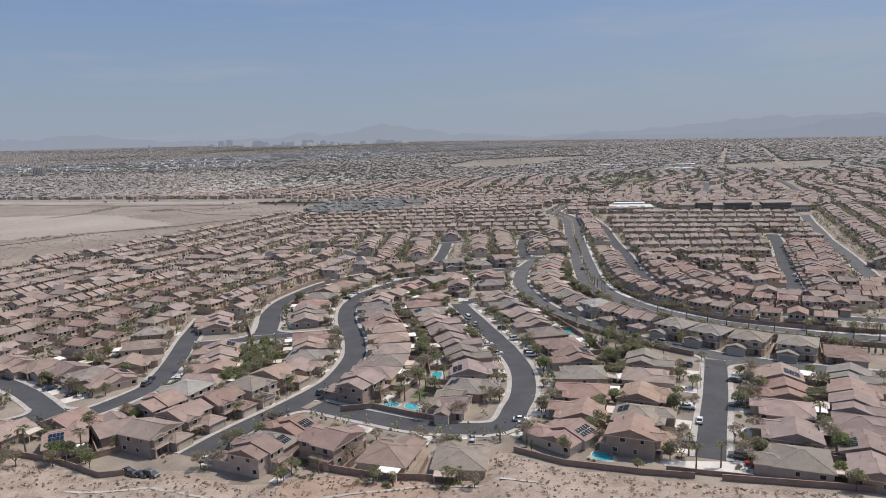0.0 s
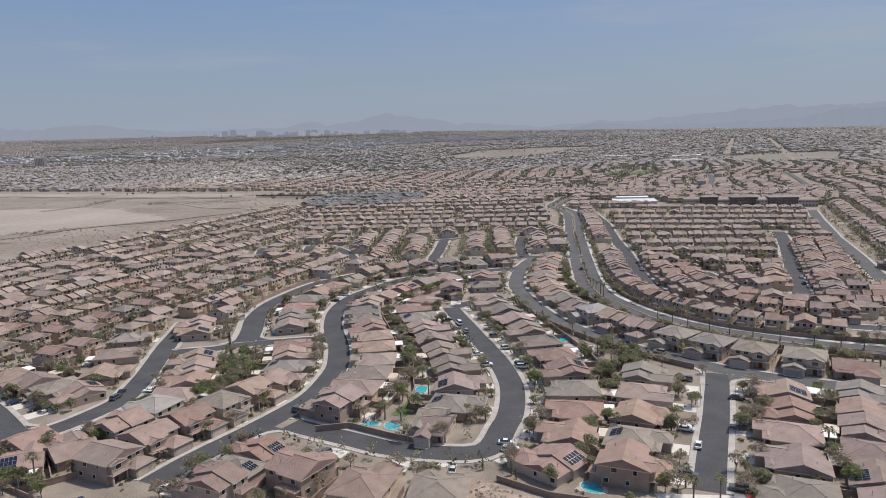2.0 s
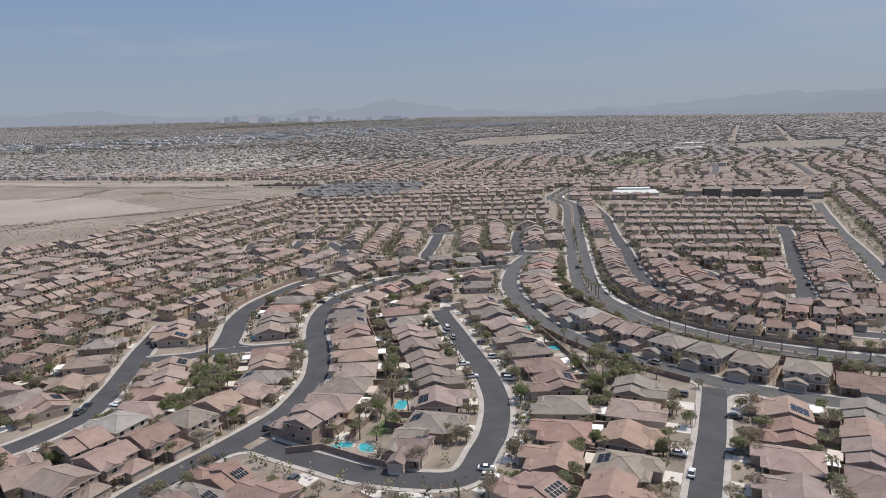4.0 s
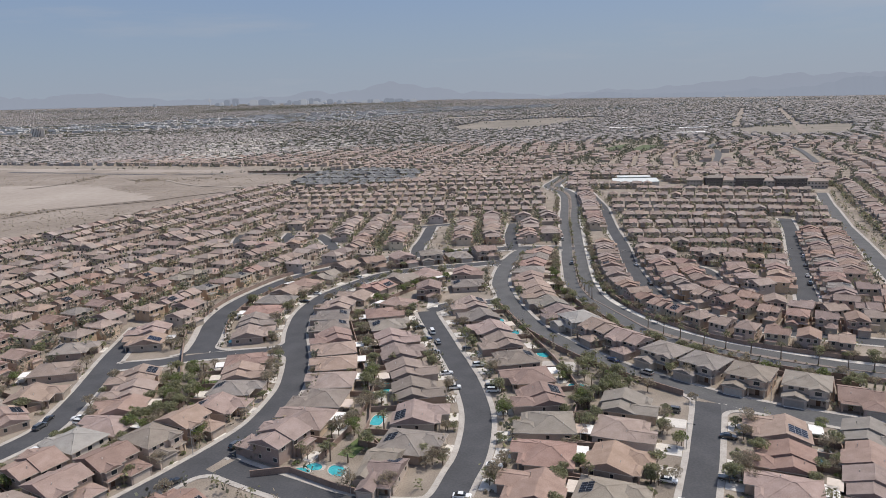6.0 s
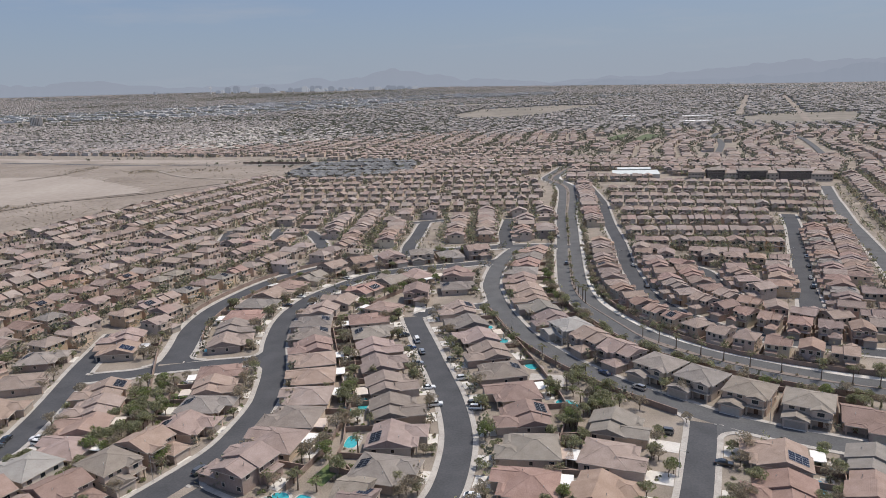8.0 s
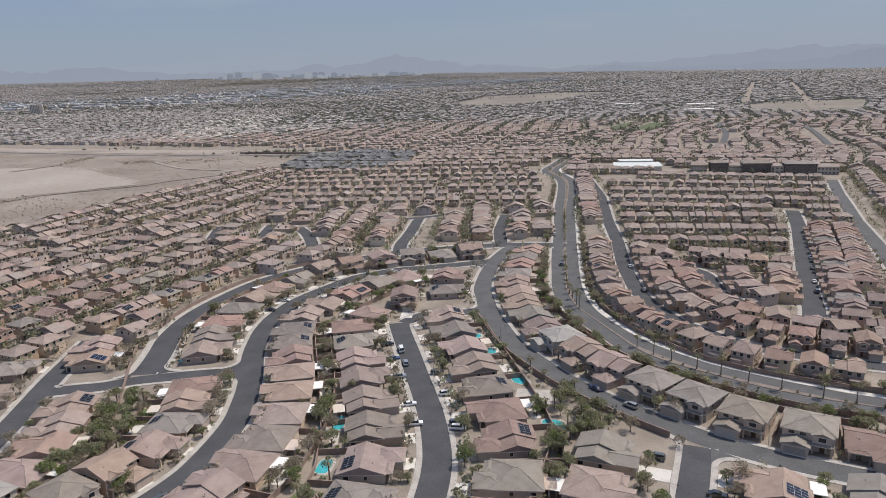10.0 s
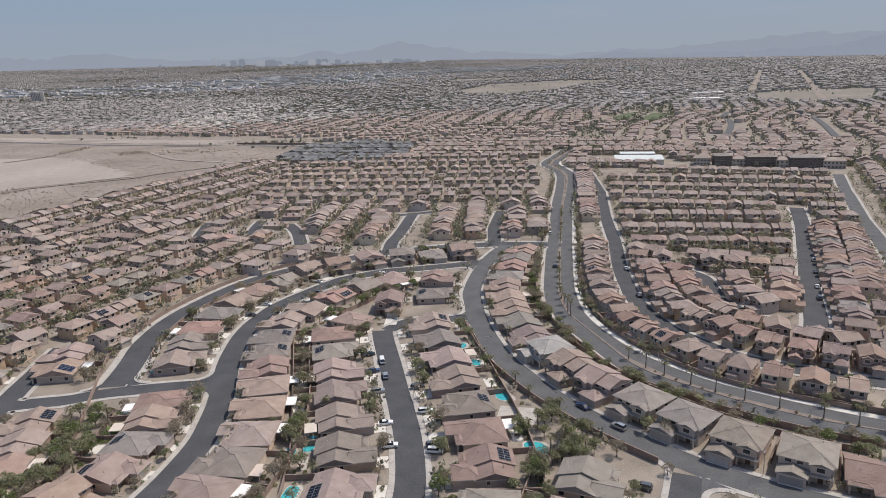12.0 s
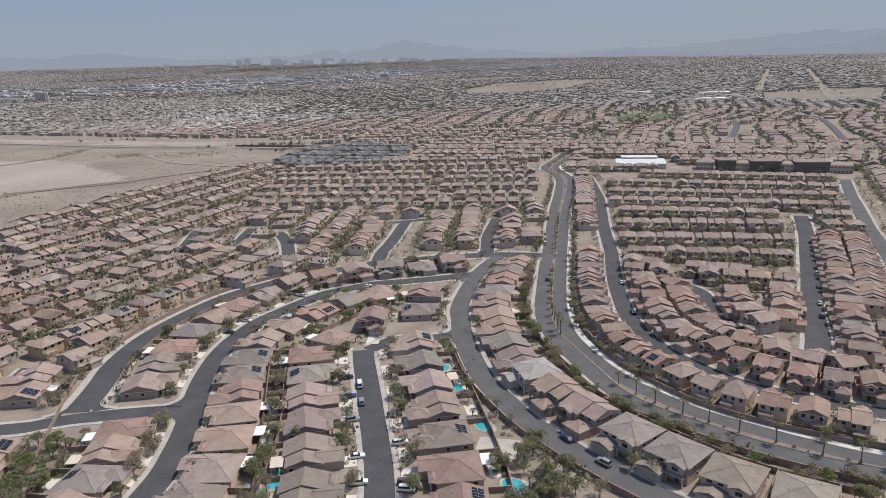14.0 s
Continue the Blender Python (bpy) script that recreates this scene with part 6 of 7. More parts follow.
# ---------------------------------------------------------------- street lamps
def street_lamp():
    root = thing("street_lamp", "slim grey street lamp beside the pavement", "street lamp", "street lamps")
    b = Build()
    b.tube([(0, 0, -0.1), (0, 0, 0.3), (0, 0, 7.6)], [0.13, 0.09, 0.06], 8)
    part("pole", b, M["alu"], root)
    b = Build()
    b.box(-0.04, 0.04, -1.6, 0.0, 7.5, 7.58)
    part("arm", b, M["alu"], root)
    b = Build()
    b.prism([(-0.13, -2.1), (0.13, -2.1), (0.1, -1.5), (-0.1, -1.5)], 7.42, 7.58, 0, 0.8)
    part("lamp_head", b, M["dark_metal"], root)
    return root


LAMP = street_lamp()
for street, x, y, side in (("inner_loop", -8.0, 192.1, 1), ("inner_loop", 21.2, 286.6, -1), ("main_bend", -43.1, 329.3, 1), ("main_bend", -48.9, 213.3, 1), ("bend_east", 61.7, 320.0, 1), ("bend_east", 113.4, 235.5, -1), ("stub", 87.2, 213.8, 1),
                           ("boulevard_east", 114.2, 310.8, -1), ("boulevard_east", 149.0, 272.7, -1), ("boulevard_east", 103.7, 465.2, -1), ("wide_loop", -83.4, 349.6, 1), ("right_lane", 123.7, 425.1, 1), ("grid_street", 212.5, 418.0, 1)):
    w = WIDTH[street] / 2 + 0.9
    cx, cy, h = beside(street, x, y, w * side)
    copy_thing(LAMP, pose(cx, cy, 0.1, 0, 0, h + (-90 if side > 0 else 90)))

# ---------------------------------------------------------------- bare land and the hill
FAR_STREETS = (([(1271, 2708), (1099, 2291), (924, 1876), (778, 1537)], 15), ([(1181, 2819), (1007, 2417), (853, 2063), (710, 1732)], 15), ([(365, 946), (403, 1030), (444, 1135), (471, 1241), (508, 1318)], 9), ([(485, 912), (535, 1038), (578, 1158), (589, 1225)], 8), ([(377, 642), (402, 705), (410, 733)], 12))
b = Build()
DES = inside_poly([(-156.8, 1022.3), (-156.3, 972.3), (-174.5, 904.2), (-223.6, 827.0), (-250.3, 746.1), (-279.7, 668.7), (-313.3, 572.6), (-348.6, 488.4), (-350.3, 363.9), (-1684.2, 371.1), (-1750.0, 1494.0), (-771.5, 1258.7), (-295.2, 1103.4)])
PALE = inside_poly([(-390.7, 716.9), (-374.7, 731.3), (-338.3, 755.3), (-301.6, 779.4), (-362.5, 850.4), (-429.2, 923.2), (-500.5, 958.7), (-586.5, 965.8), (-1744.9, 1131.4), (-1711.5, 628.2), (-531.8, 662.1)])
step = 12


def dz(px, py):
    """The height of the bare land."""
    h = 1.4 * noise.noise((px * 0.008, py * 0.012, 1)) + 0.5 * noise.noise((px * 0.03, py * 0.05, 4)) + 0.4
    return ground_z(px, py) + 0.2 + max(0.0, h)


for i in range(-165, -11):
    for j in range(30, 140):
        x, y = i * step, j * step
        if not DES(x + step / 2, y + step / 2):
            continue
        q = [(x, y), (x + step, y), (x + step, y + step), (x, y + step)]
        wob = 8 * noise.noise((x * 0.01, y * 0.01, 7))
        b.quad([(px, py, dz(px, py)) for px, py in q], 1 if PALE(x + wob, y + wob) else 0)
bm = bmesh.new()
me = b.mesh("desert", M["desert"], M["pale_desert"])
bm.from_mesh(me)
bmesh.ops.remove_doubles(bm, verts=bm.verts, dist=0.01)
bm.to_mesh(me)
bm.free()
for p in me.polygons:
    p.use_smooth = True
tagged(new("desert", me), "bare pale desert land beyond the houses", "bare ground", kind="structure")
far_road = smooth_line([(-1748.9, 1583.1), (-1074.1, 1352.6), (-706.7, 1197.6), (-589.0, 1146.3), (-479.7, 1097.0), (-303.4, 1045.0), (-147.0, 998.6), (-51.4, 974.5), (87.4, 925.9), (171.9, 884.5)], 30)
tagged(new("road", strip(far_road, -5, 5, 0.9).mesh("road", M["worn_asphalt"])), "dark two-lane road past the bare land", "road", kind="structure")
for o0, o1 in ((-8, -5), (5, 8)):
    tagged(new("road_verge", strip(far_road, o0, o1, 0.8).mesh("road_verge", M["pale_desert"])), "pale dirt verge beside the road", "verge", kind="structure")
tagged(new("bare_strip", strip(smooth_line([(-1747.9, 1638.3), (-1076.2, 1408.2), (-739.8, 1249.6), (-538.2, 1173.6), (-403.2, 1121.7), (-301.3, 1090.6)], 30), -24, 24, 0.5).mesh("bare_strip", M["pale_desert"])), "pale bare strip beyond the road", "bare ground", kind="structure")
b = wall_along([(-275.1, 1055.3), (-220.7, 1039.3), (-156.8, 1018.5)], 3.0, 1.0, "long dark sound wall beside the far road")
for pts, w in FAR_STREETS:
    tagged(new("road", strip(smooth_line(pts, 30), -w / 2, w / 2, 0.8).mesh("road", M["graded_dirt" if w > 10 else "worn_asphalt"])), "straight pale arterial road far off", "road", kind="structure")

dots = Build()
for _ in range(9000):
    x, y = rng.uniform(-850, -150), rng.uniform(490, 1130)
    if DES(x, y) and not PALE(x, y) and noise.noise((x * 0.01, y * 0.016, 11)) > rng.uniform(-0.5, 0.25):
        leaf_cloud(dots, [(x, y, dz(x, y) + 0.2, rng.uniform(0.35, 0.9))], 5, 0.5, rng)
for cx, cy, sx, sy, n in ((-390.4, 986.7, 16, 14, 90), (-513.8, 721.2, 40, 8, 60), (-394.3, 700.3, 14, 9, 50), (-500.6, 1038.7, 6, 30, 50), (-314.5, 977.2, 30, 20, 60)):
    for _ in range(n):
        x, y = rng.gauss(cx, sx), rng.gauss(cy, sy)
        if DES(x, y):
            leaf_cloud(dots, [(x, y, dz(x, y) + 0.5, rng.uniform(0.8, 1.8))], 9, 0.7, rng)
tagged(new("desert_scrub", dots.mesh("desert_scrub", M["dry_leaf"])), "dry scrub on the bare land", "scrub", kind="stuff")
for pts, w, mat, label in (([(-432.2, 634.9), (-383.2, 705.1), (-374.5, 725.3), (-338.1, 749.3), (-296.3, 773.5), (-276.2, 800.0), (-240.3, 825.6), (-202.0, 845.3)], 3.2, "graded_dirt", "brown dirt road across bare land"),
                           ([(-378.2, 1000.5), (-343.2, 951.0), (-293.9, 902.1), (-246.4, 876.7), (-211.5, 855.0)], 2.6, "pale_desert", "pale dirt track across bare land"),
                           ([(-530.5, 927.7), (-504.9, 989.8), (-496.5, 1066.5)], 2.5, "graded_dirt", "brown dirt road across bare land"),
                           ([(-388.8, 721.7), (-372.7, 734.8), (-338.3, 758.9), (-299.6, 783.1)], 1.6, "graded_dirt", "brown dirt bank beside a track")):
    tagged(new("track", strip(smooth_line(pts, 6), -w, w, 0.55, None, dz).mesh("track", M[mat])), label, "track", kind="structure")

# stones, scrub and a footpath on the hill
hill_rng = random.Random(9)
stones, scrub = Build(), Build()
for _ in range(4200):
    x = hill_rng.uniform(-170, 170)
    y = hill_edge(x) - 3 - 40 * hill_rng.random() ** 1.5
    z = ground_z(x, y)
    if hill_rng.random() < 0.6:
        s = 0.12 + 0.5 * hill_rng.random() ** 3
        ring = [(x + s * hill_rng.uniform(0.6, 1.1) * math.cos(a), y + s * hill_rng.uniform(0.6, 1.1) * math.sin(a)) for a in (0, 1.1, 2.2, 3.4, 4.3, 5.4)]
        stones.prism(ring, z - 0.15, z + s * hill_rng.uniform(0.5, 0.9), 0, 0.55)
    else:
        leaf_cloud(scrub, [(x, y, z + 0.25, hill_rng.uniform(0.25, 0.6))], 14, 0.2, hill_rng)
tagged(new("hill_stones", stones.mesh("hill_stones", M["rock"])), "loose brown stones on the desert slope", "stones", kind="stuff")
tagged(new("hill_scrub", scrub.mesh("hill_scrub", M["dry_leaf"])), "dry scrub on the desert slope", "scrub", kind="stuff")
path_pts = [(-94.3, 156.8), (-83.3, 156.2), (-73.3, 157.9), (-61.3, 152.3), (-47.2, 146.7), (-29.2, 148.9), (-4.1, 152.1), (20.9, 148.7)]
tagged(new("footpath", strip(smooth_line(path_pts, 2.0), -0.5, 0.5, 0.12).mesh("footpath", M["concrete"])), "narrow pale footpath across the slope", "path", kind="structure")

# ---------------------------------------------------------------- buildings farther off
def big_building(name, x, y, w, d, h, heading, mats, label, floors=0, category="building", pitched=False):
    root = thing(name, label, category, at=pose(x, y, ground_z(x, y), 0, 0, heading))
    b = Build()
    b.box(-w / 2, w / 2, -d / 2, d / 2, -2, h)
    part("wall", b, mats[0], root)
    b = Build()
    if pitched:
        e, g = w / 2 + 0.5, d / 2 + 0.5
        rise = 0.3 * g
        b.quad([(-e, -g, h), (e, -g, h), (e - g * 0.6, 0, h + rise), (-e + g * 0.6, 0, h + rise)])
        b.quad([(e, g, h), (-e, g, h), (-e + g * 0.6, 0, h + rise), (e - g * 0.6, 0, h + rise)])
        b.quad([(e, -g, h), (e, g, h), (e - g * 0.6, 0, h + rise)])
        b.quad([(-e, g, h), (-e, -g, h), (-e + g * 0.6, 0, h + rise)])
    else:
        b.box(-w / 2 - 0.4, w / 2 + 0.4, -d / 2 - 0.4, d / 2 + 0.4, h, h + 0.7)
    part("roof", b, mats[1], root)
    if floors:
        n = max(2, int(w / 3.0))
        for k in range(floors):
            for i in range(n):
                wx = -w / 2 + (i + 0.5) * w / n
                z = 0.9 + k * h / floors
                o = part("window", WINDOW_MESHES[(1.6, 1.2)], None, root)
                o.matrix_basis = pose(wx, -d / 2, z)
    return root


big_building("warehouse", 219.2, 777.0, 46, 34, 4.5, -11, (M["pale_stucco"], M["white_roof"]), "large white flat-roofed warehouse behind the houses")
big_building("warehouse", 223.2, 799.0, 34, 14, 6.0, -11, (M["pale_stucco"], M["white_roof"]), "taller rear hall of a white warehouse")
for x, y, w in ((289.5, 736.9, 16), (320.1, 724.4, 26), (354.9, 711.4, 28)):
    big_building("apartment_building", x, y + 6, w, 13, 9.5, -12, (M["dark_wall"], M["grey_tile"]), "three-storey dark grey-brown apartment block with many windows", 3, "apartment block", True)
for x, y, w in ((273.5, 744.5, 15), (304.0, 731.5, 12), (337.5, 718.5, 11), (377.0, 703.5, 18)):
    big_building("apartment_building", x, y + 7, w, 14, 7.0, -20, (M["far_stucco"], M["far_tile"]), "two-storey tan wing with a tiled roof between apartment blocks", 2, "apartment block", True)
for x, y, w, d, h in ((49.5, 970.3, 14, 9, 3), (72.9, 963.1, 18, 10, 3.5), (563.5, 1606.0, 60, 30, 6), (630.4, 1784.8, 70, 30, 6), (475.7, 1888.0, 60, 24, 6)):
    big_building("shop", x, y, w, d, h, -14, (M["pale_stucco"], M["white"]), "low white-roofed shop building far off", 0, "shop")
tower_root = thing("office_tower", "lone pale concrete tower with dark window bands", "tower", at=pose(-1339, 2353, ground_z(-1339, 2353), 0, 0, 28))
for x0, x1, y0, h, mat in ((-20, -1, -8, 34, "pale_stucco"), (-1, 18, -11, 32, "pale_stucco")):
    b = Build()
    b.box(x0, x1, y0, 12, -4, h)
    b.box(x0 + 4, x1 - 4, y0 + 5, 9, h, h + 4)
    part("wall", b, M[mat], tower_root)
    for q in range(4 if x0 < -5 else 2):
        b = Build()
        b.box(x0 + 2.6 + q * 4.4, x0 + 3.6 + q * 4.4, y0 - 0.3, y0, 2, h - 2)
        part("window_band", b, M["glass"], tower_root)

# far suburbs: rows of houses and trees, joined
far = np.random.RandomState(4)
HV = np.array([(-.5, -.5, 0), (.5, -.5, 0), (.5, .5, 0), (-.5, .5, 0), (-.5, -.5, 1), (.5, -.5, 1), (.5, .5, 1), (-.5, .5, 1)])
RV = np.array([(-.56, -.56, 0), (.56, -.56, 0), (.56, .56, 0), (-.56, .56, 0), (-.22, 0, 1), (.22, 0, 1)])
HF = [(0, 1, 5, 4), (1, 2, 6, 5), (2, 3, 7, 6), (3, 0, 4, 7)]
RF = [(0, 1, 5, 4), (1, 2, 5), (2, 3, 4, 5), (3, 0, 4)]
north_limit = inside_poly([(-113.3, 586.8), (96.8, 587.1), (119.1, 723.6), (172.0, 889.4), (-156.7, 1016.0), (-171.0, 879.7)])
grid_limit = inside_poly([(103.2, 419.4), (210.6, 424.9), (369.2, 724.6), (403.0, 785.4), (193.1, 882.2), (138.7, 784.0)])
TAN1 = inside_poly([(36, 2330), (155, 2621), (400, 2664), (636, 2557), (432, 2373), (317, 2166), (163, 2059), (53, 2118)])
TAN2 = inside_poly([(728, 1762), (836, 1845), (1031, 1793), (844, 1464), (723, 1468), (665, 1604)])
GOLF = [[(302, 1288), (339, 1355), (365, 1382), (322, 1259), (297, 1227)], [(339, 1252), (386, 1347), (407, 1326), (362, 1222), (331, 1185)]]
in_golf = inside_poly([(296, 1313), (369, 1464), (448, 1517), (436, 1350), (368, 1181), (302, 1133), (280, 1213)])
in_park = inside_poly([(-196, 1629), (-98, 1529), (-76, 1884), (53, 1983), (52, 1566), (-24, 1444), (-88, 1328), (-146, 1418)])
COMMERCE = inside_poly([(-1518, 2405), (-1326, 2442), (-1046, 2657), (-769, 2785), (-478, 2990), (-23, 3426), (543, 3531), (592, 3872), (-35, 3968), (-615, 3750), (-1015, 3608), (-1288, 3232), (-1675, 3048), (-1911, 2993)])
OLD_TOWN = inside_poly([(-2152, 3354), (-1687, 3510), (-1526, 3797), (-1353, 4385), (-0, 4900), (-0, 4900), (-0, 4900)])
PALE_ROOFS = inside_poly([(-478, 1311), (-608, 1714), (-540, 1969), (-297, 1985), (-171, 1545), (-265, 1349), (-367, 1285)])
in_belt = inside_poly([(162.1, 937.6), (204.2, 906.9), (243.9, 1019.7), (243.1, 1134.4), (224.8, 1140.7), (195.7, 1031.9)])
in_band = lambda x, y: y > 725 and not (DES(x, y) or north_limit(x, y) or grid_limit(x, y) or west_area(x, y) or TAN1(x, y) or TAN2(x, y) or in_golf(x, y) or in_belt(x, y)
                                        or (x < -150 and y < 1148 - 0.42 * (x + 266)) or (x < 160 and y < 955 - 0.41 * (x - 88)) or (x > 315 and y < 722) or beyond_right(x, y) or abs(x) > y * 0.74 + 260)
hw, ho, hp, tw, ww = [], [], [], [], []
FAR_LINES = [(smooth_line(pts, 60), w) for pts, w in FAR_STREETS]


def on_far_street(x, y):
    return x > 150 and any(nearest(line, x, y)[0] < w / 2 + 6 for line, w in FAR_LINES)


def zone(inside, origin, along, half_len, half_wide, gaps, pitch, keep, trees, size=1.0, curve=0.0, white=0.0):
    """Rows of houses, gaps apart by turns, gently curved, with trees along the rows."""
    a = np.array(along) / np.hypot(*along)
    n = np.array((-a[1], a[0]))
    v, k = -half_wide, 0
    while v < half_wide:
        for u in np.arange(-half_len, half_len, pitch):
            off = v + curve * math.sin(u / 70.0 + v / 300.0)
            p = np.array(origin) + a * (u + far.uniform(-1.2, 1.2)) + n * (off + far.uniform(-2.0, 2.0))
            x, y = float(p[0]), float(p[1])
            if not inside(x, y) or on_far_street(x, y):
                continue
            z = ground_z(x, y)
            ang = math.atan2(a[1], a[0]) + curve / 70.0 * math.cos(u / 70.0 + v / 300.0)
            if far.rand() < keep:
                h = far.choice((3.0, 5.5, 5.5))
                w_, d_ = (pitch - 2.4) * far.uniform(0.88, 1.02), 12.0 * size * far.uniform(0.8, 1.1)
                turned = far.rand() < 0.5
                # farther houses take the roof and wall colours with haze painted in
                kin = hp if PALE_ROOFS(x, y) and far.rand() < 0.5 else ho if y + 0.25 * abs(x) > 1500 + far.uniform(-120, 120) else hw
                (ww if far.rand() < white else kin).append((x, y, z, d_ if turned else w_, w_ if turned else d_, h, ang + (1.5708 if turned else 0.0)))
                if far.rand() < 0.7:
                    s = (1 if k % 2 else -1) * 7.2 * size
                    q = p + n * s + a * far.uniform(-2.4, 2.4)
                    kin.append((float(q[0]), float(q[1]), z, pitch * 0.48, 5.5 * size, 2.9, ang + 1.5708))
            for _ in range(int(trees) + (far.rand() < trees % 1)):
                q = p + n * ((8.5 if k % 2 else -8.5) * size + far.normal(0, 2.2)) + a * far.uniform(-5, 5)
                tw.append((float(q[0]), float(q[1]), z, far.uniform(1.5, 3.6) * size, far.uniform(3.6, 8.0) * size))
        v += gaps[k % 2]
        k += 1


def band(y0, y1, x0=-9000, x1=9000):
    return lambda x, y: y0 <= y < y1 and x0 <= x < x1 and in_band(x, y)


zone(band(725, 1186, -9000, 220), (3, 1017), (1.0, -0.14), 480, 320, (29.0, 34.0), 10.4, 0.95, 2.4)
zone(band(725, 1186, 220, 1000), (452, 971), (0.40, 0.916), 380, 580, (21.0, 32.0), 10.8, 0.96, 1.7, 1.0, 11.0)
zone(band(1186, 1559, -9000, 297), (69, 1329), (0.27, 0.963), 360, 960, (21.0, 28.0), 10.8, 0.96, 2.4, 1.0, 9.0)
zone(band(1186, 1690, 297, 9000), (626, 1438), (0.42, 0.907), 460, 600, (21.0, 32.0), 10.8, 0.96, 2.2, 1.0, 14.0)
zone(band(1420, 1902, -9000, -62), (-330, 1658), (0.95, 0.32), 520, 400, (25.0, 36.0), 13.0, 0.78, 3.6, 1.1, 8.0, 0.05)
zone(band(1559, 2287, -62, 9000), (453, 1935), (0.97, 0.24), 1250, 520, (25.0, 33.0), 12.0, 0.88, 2.6, 1.1, 6.0, 0.04)
zone(band(1147, 2287, -9000, -404), (-977, 1782), (0.94, -0.30), 900, 640, (25.0, 31.0), 11.5, 0.92, 2.2, 1.05, 7.0, 0.02)
zone(band(1902, 2594, -9000, 0), (-542, 2243), (0.96, 0.28), 1300, 480, (27.0, 36.0), 13.0, 0.7, 3.2, 1.15, 8.0, 0.05)
zone(band(2287, 2979, 0, 9000), (943, 2523), (0.97, 0.24), 1400, 520, (26.0, 34.0), 12.5, 0.8, 2.6, 1.1, 5.0, 0.04)
cell = 260
for ci in range(-18, 18):
    for cj in range(9, 19):
        ang = 0.2 * math.sin(ci * 1.7 + cj * 0.6)
        ca, sa = math.cos(ang), math.sin(ang)
        ox, oy = (ci + 0.5) * cell, (cj + 0.5) * cell
        dist = math.hypot(ox, oy)
        if abs(ox) > oy * 0.70 + 260 or oy > 4900:
            continue
        green = noise.noise((ox * 0.0009, oy * 0.0022, 2.0))
        fs_ = min(1.8, 1 + 1.2 * (max(0.0, dist - 1500) / 3450) ** 2)
        for v in np.arange(-cell * 0.5, cell * 0.5, 34.0 / fs_):
            for u in np.arange(-cell * 0.5, cell * 0.5, 21.0 / fs_):
                x, y = ox + ca * u - sa * v + far.uniform(-3, 3), oy + sa * u + ca * v + far.uniform(-3, 3)
                if (x < 0 and y < 2594) or (x >= 0 and y < 2979) or TAN1(x, y) or on_far_street(x, y):
                    continue
                z = ground_z(x, y)
                t = far.rand()
                old_town, offices = OLD_TOWN(x, y), COMMERCE(x, y)
                if old_town and t > 0.3:
                    for _ in range(2):
                        tw.append((x + far.uniform(-10, 10), y + far.uniform(-16, 16), z, far.uniform(3.0, 5.5) / fs_, far.uniform(5, 9) / fs_))
                elif offices:
                    if t < 0.16:
                        ww.append((x, y, z, far.uniform(18, 75) / fs_, far.uniform(14, 40) / fs_, far.uniform(4, 10) / fs_, ang))
                    elif t < 0.25:
                        ho.append((x, y, z, 15 / fs_, 14 / fs_, 5.0 / fs_, ang))
                elif t < 0.7 - 0.5 * max(0.0, green):
                    ho.append((x, y, z, 13.5 / fs_, 14.0 / fs_ * far.uniform(0.85, 1.1), far.choice((3.0, 5.4)) / fs_, ang))
                elif t < 0.73:
                    ww.append((x, y, z, far.uniform(12, 26) / fs_, far.uniform(12, 20) / fs_, far.uniform(4, 7) / fs_, ang))
                for _ in range(1 + (2 if green > 0.0 else 0)):
                    tw.append((x + far.uniform(-9, 9), y + far.choice((-11, 11)) + far.uniform(-4, 4), z, far.uniform(2.4, 4.6) / fs_, far.uniform(4.5, 8) / fs_))


def far_boxes(name, rows, tmpl, fc, z0, zs, mat, label, category, grow=1.0):
    r = np.array(rows)
    k = len(tmpl)
    c, s = np.cos(r[:, 6]), np.sin(r[:, 6])
    lx, ly = tmpl[None, :, 0] * r[:, 3, None] * grow, tmpl[None, :, 1] * r[:, 4, None] * grow
    v = np.stack([r[:, 0, None] + c[:, None] * lx - s[:, None] * ly, r[:, 1, None] + s[:, None] * lx + c[:, None] * ly,
                  r[:, 2, None] + z0(r)[:, None] + tmpl[None, :, 2] * zs(r)[:, None]], 2).reshape(-1, 3)
    faces = [tuple(i * k + a for a in q) for i in range(len(r)) for q in fc]
    return tagged(new(name, mesh_from(name, v.tolist(), faces, [mat])), label, category, kind="stuff")


far_boxes("far_house_walls", hw, HV, HF, lambda r: r[:, 5] * 0 - 0.5, lambda r: r[:, 5] + 0.5, M["far_stucco"], "tan walls of far suburban houses", "houses")
far_boxes("far_house_roofs", hw, RV, RF, lambda r: r[:, 5], lambda r: r[:, 3] * 0.18, M["far_tile"], "pinkish roofs of far suburban houses", "house roofs")
far_boxes("far_house_walls", ho + hp, HV, HF, lambda r: r[:, 5] * 0 - 0.5, lambda r: r[:, 5] + 0.5, M["hazed_stucco"], "grey-tan walls of far houses, haze mixed into their colour", "houses")
far_boxes("far_house_roofs", ho, RV, RF, lambda r: r[:, 5], lambda r: r[:, 3] * 0.18, M["hazed_tile"], "grey-brown far roofs, haze mixed into their colour", "house roofs")
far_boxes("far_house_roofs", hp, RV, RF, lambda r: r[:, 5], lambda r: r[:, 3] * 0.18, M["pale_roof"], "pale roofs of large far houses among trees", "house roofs")
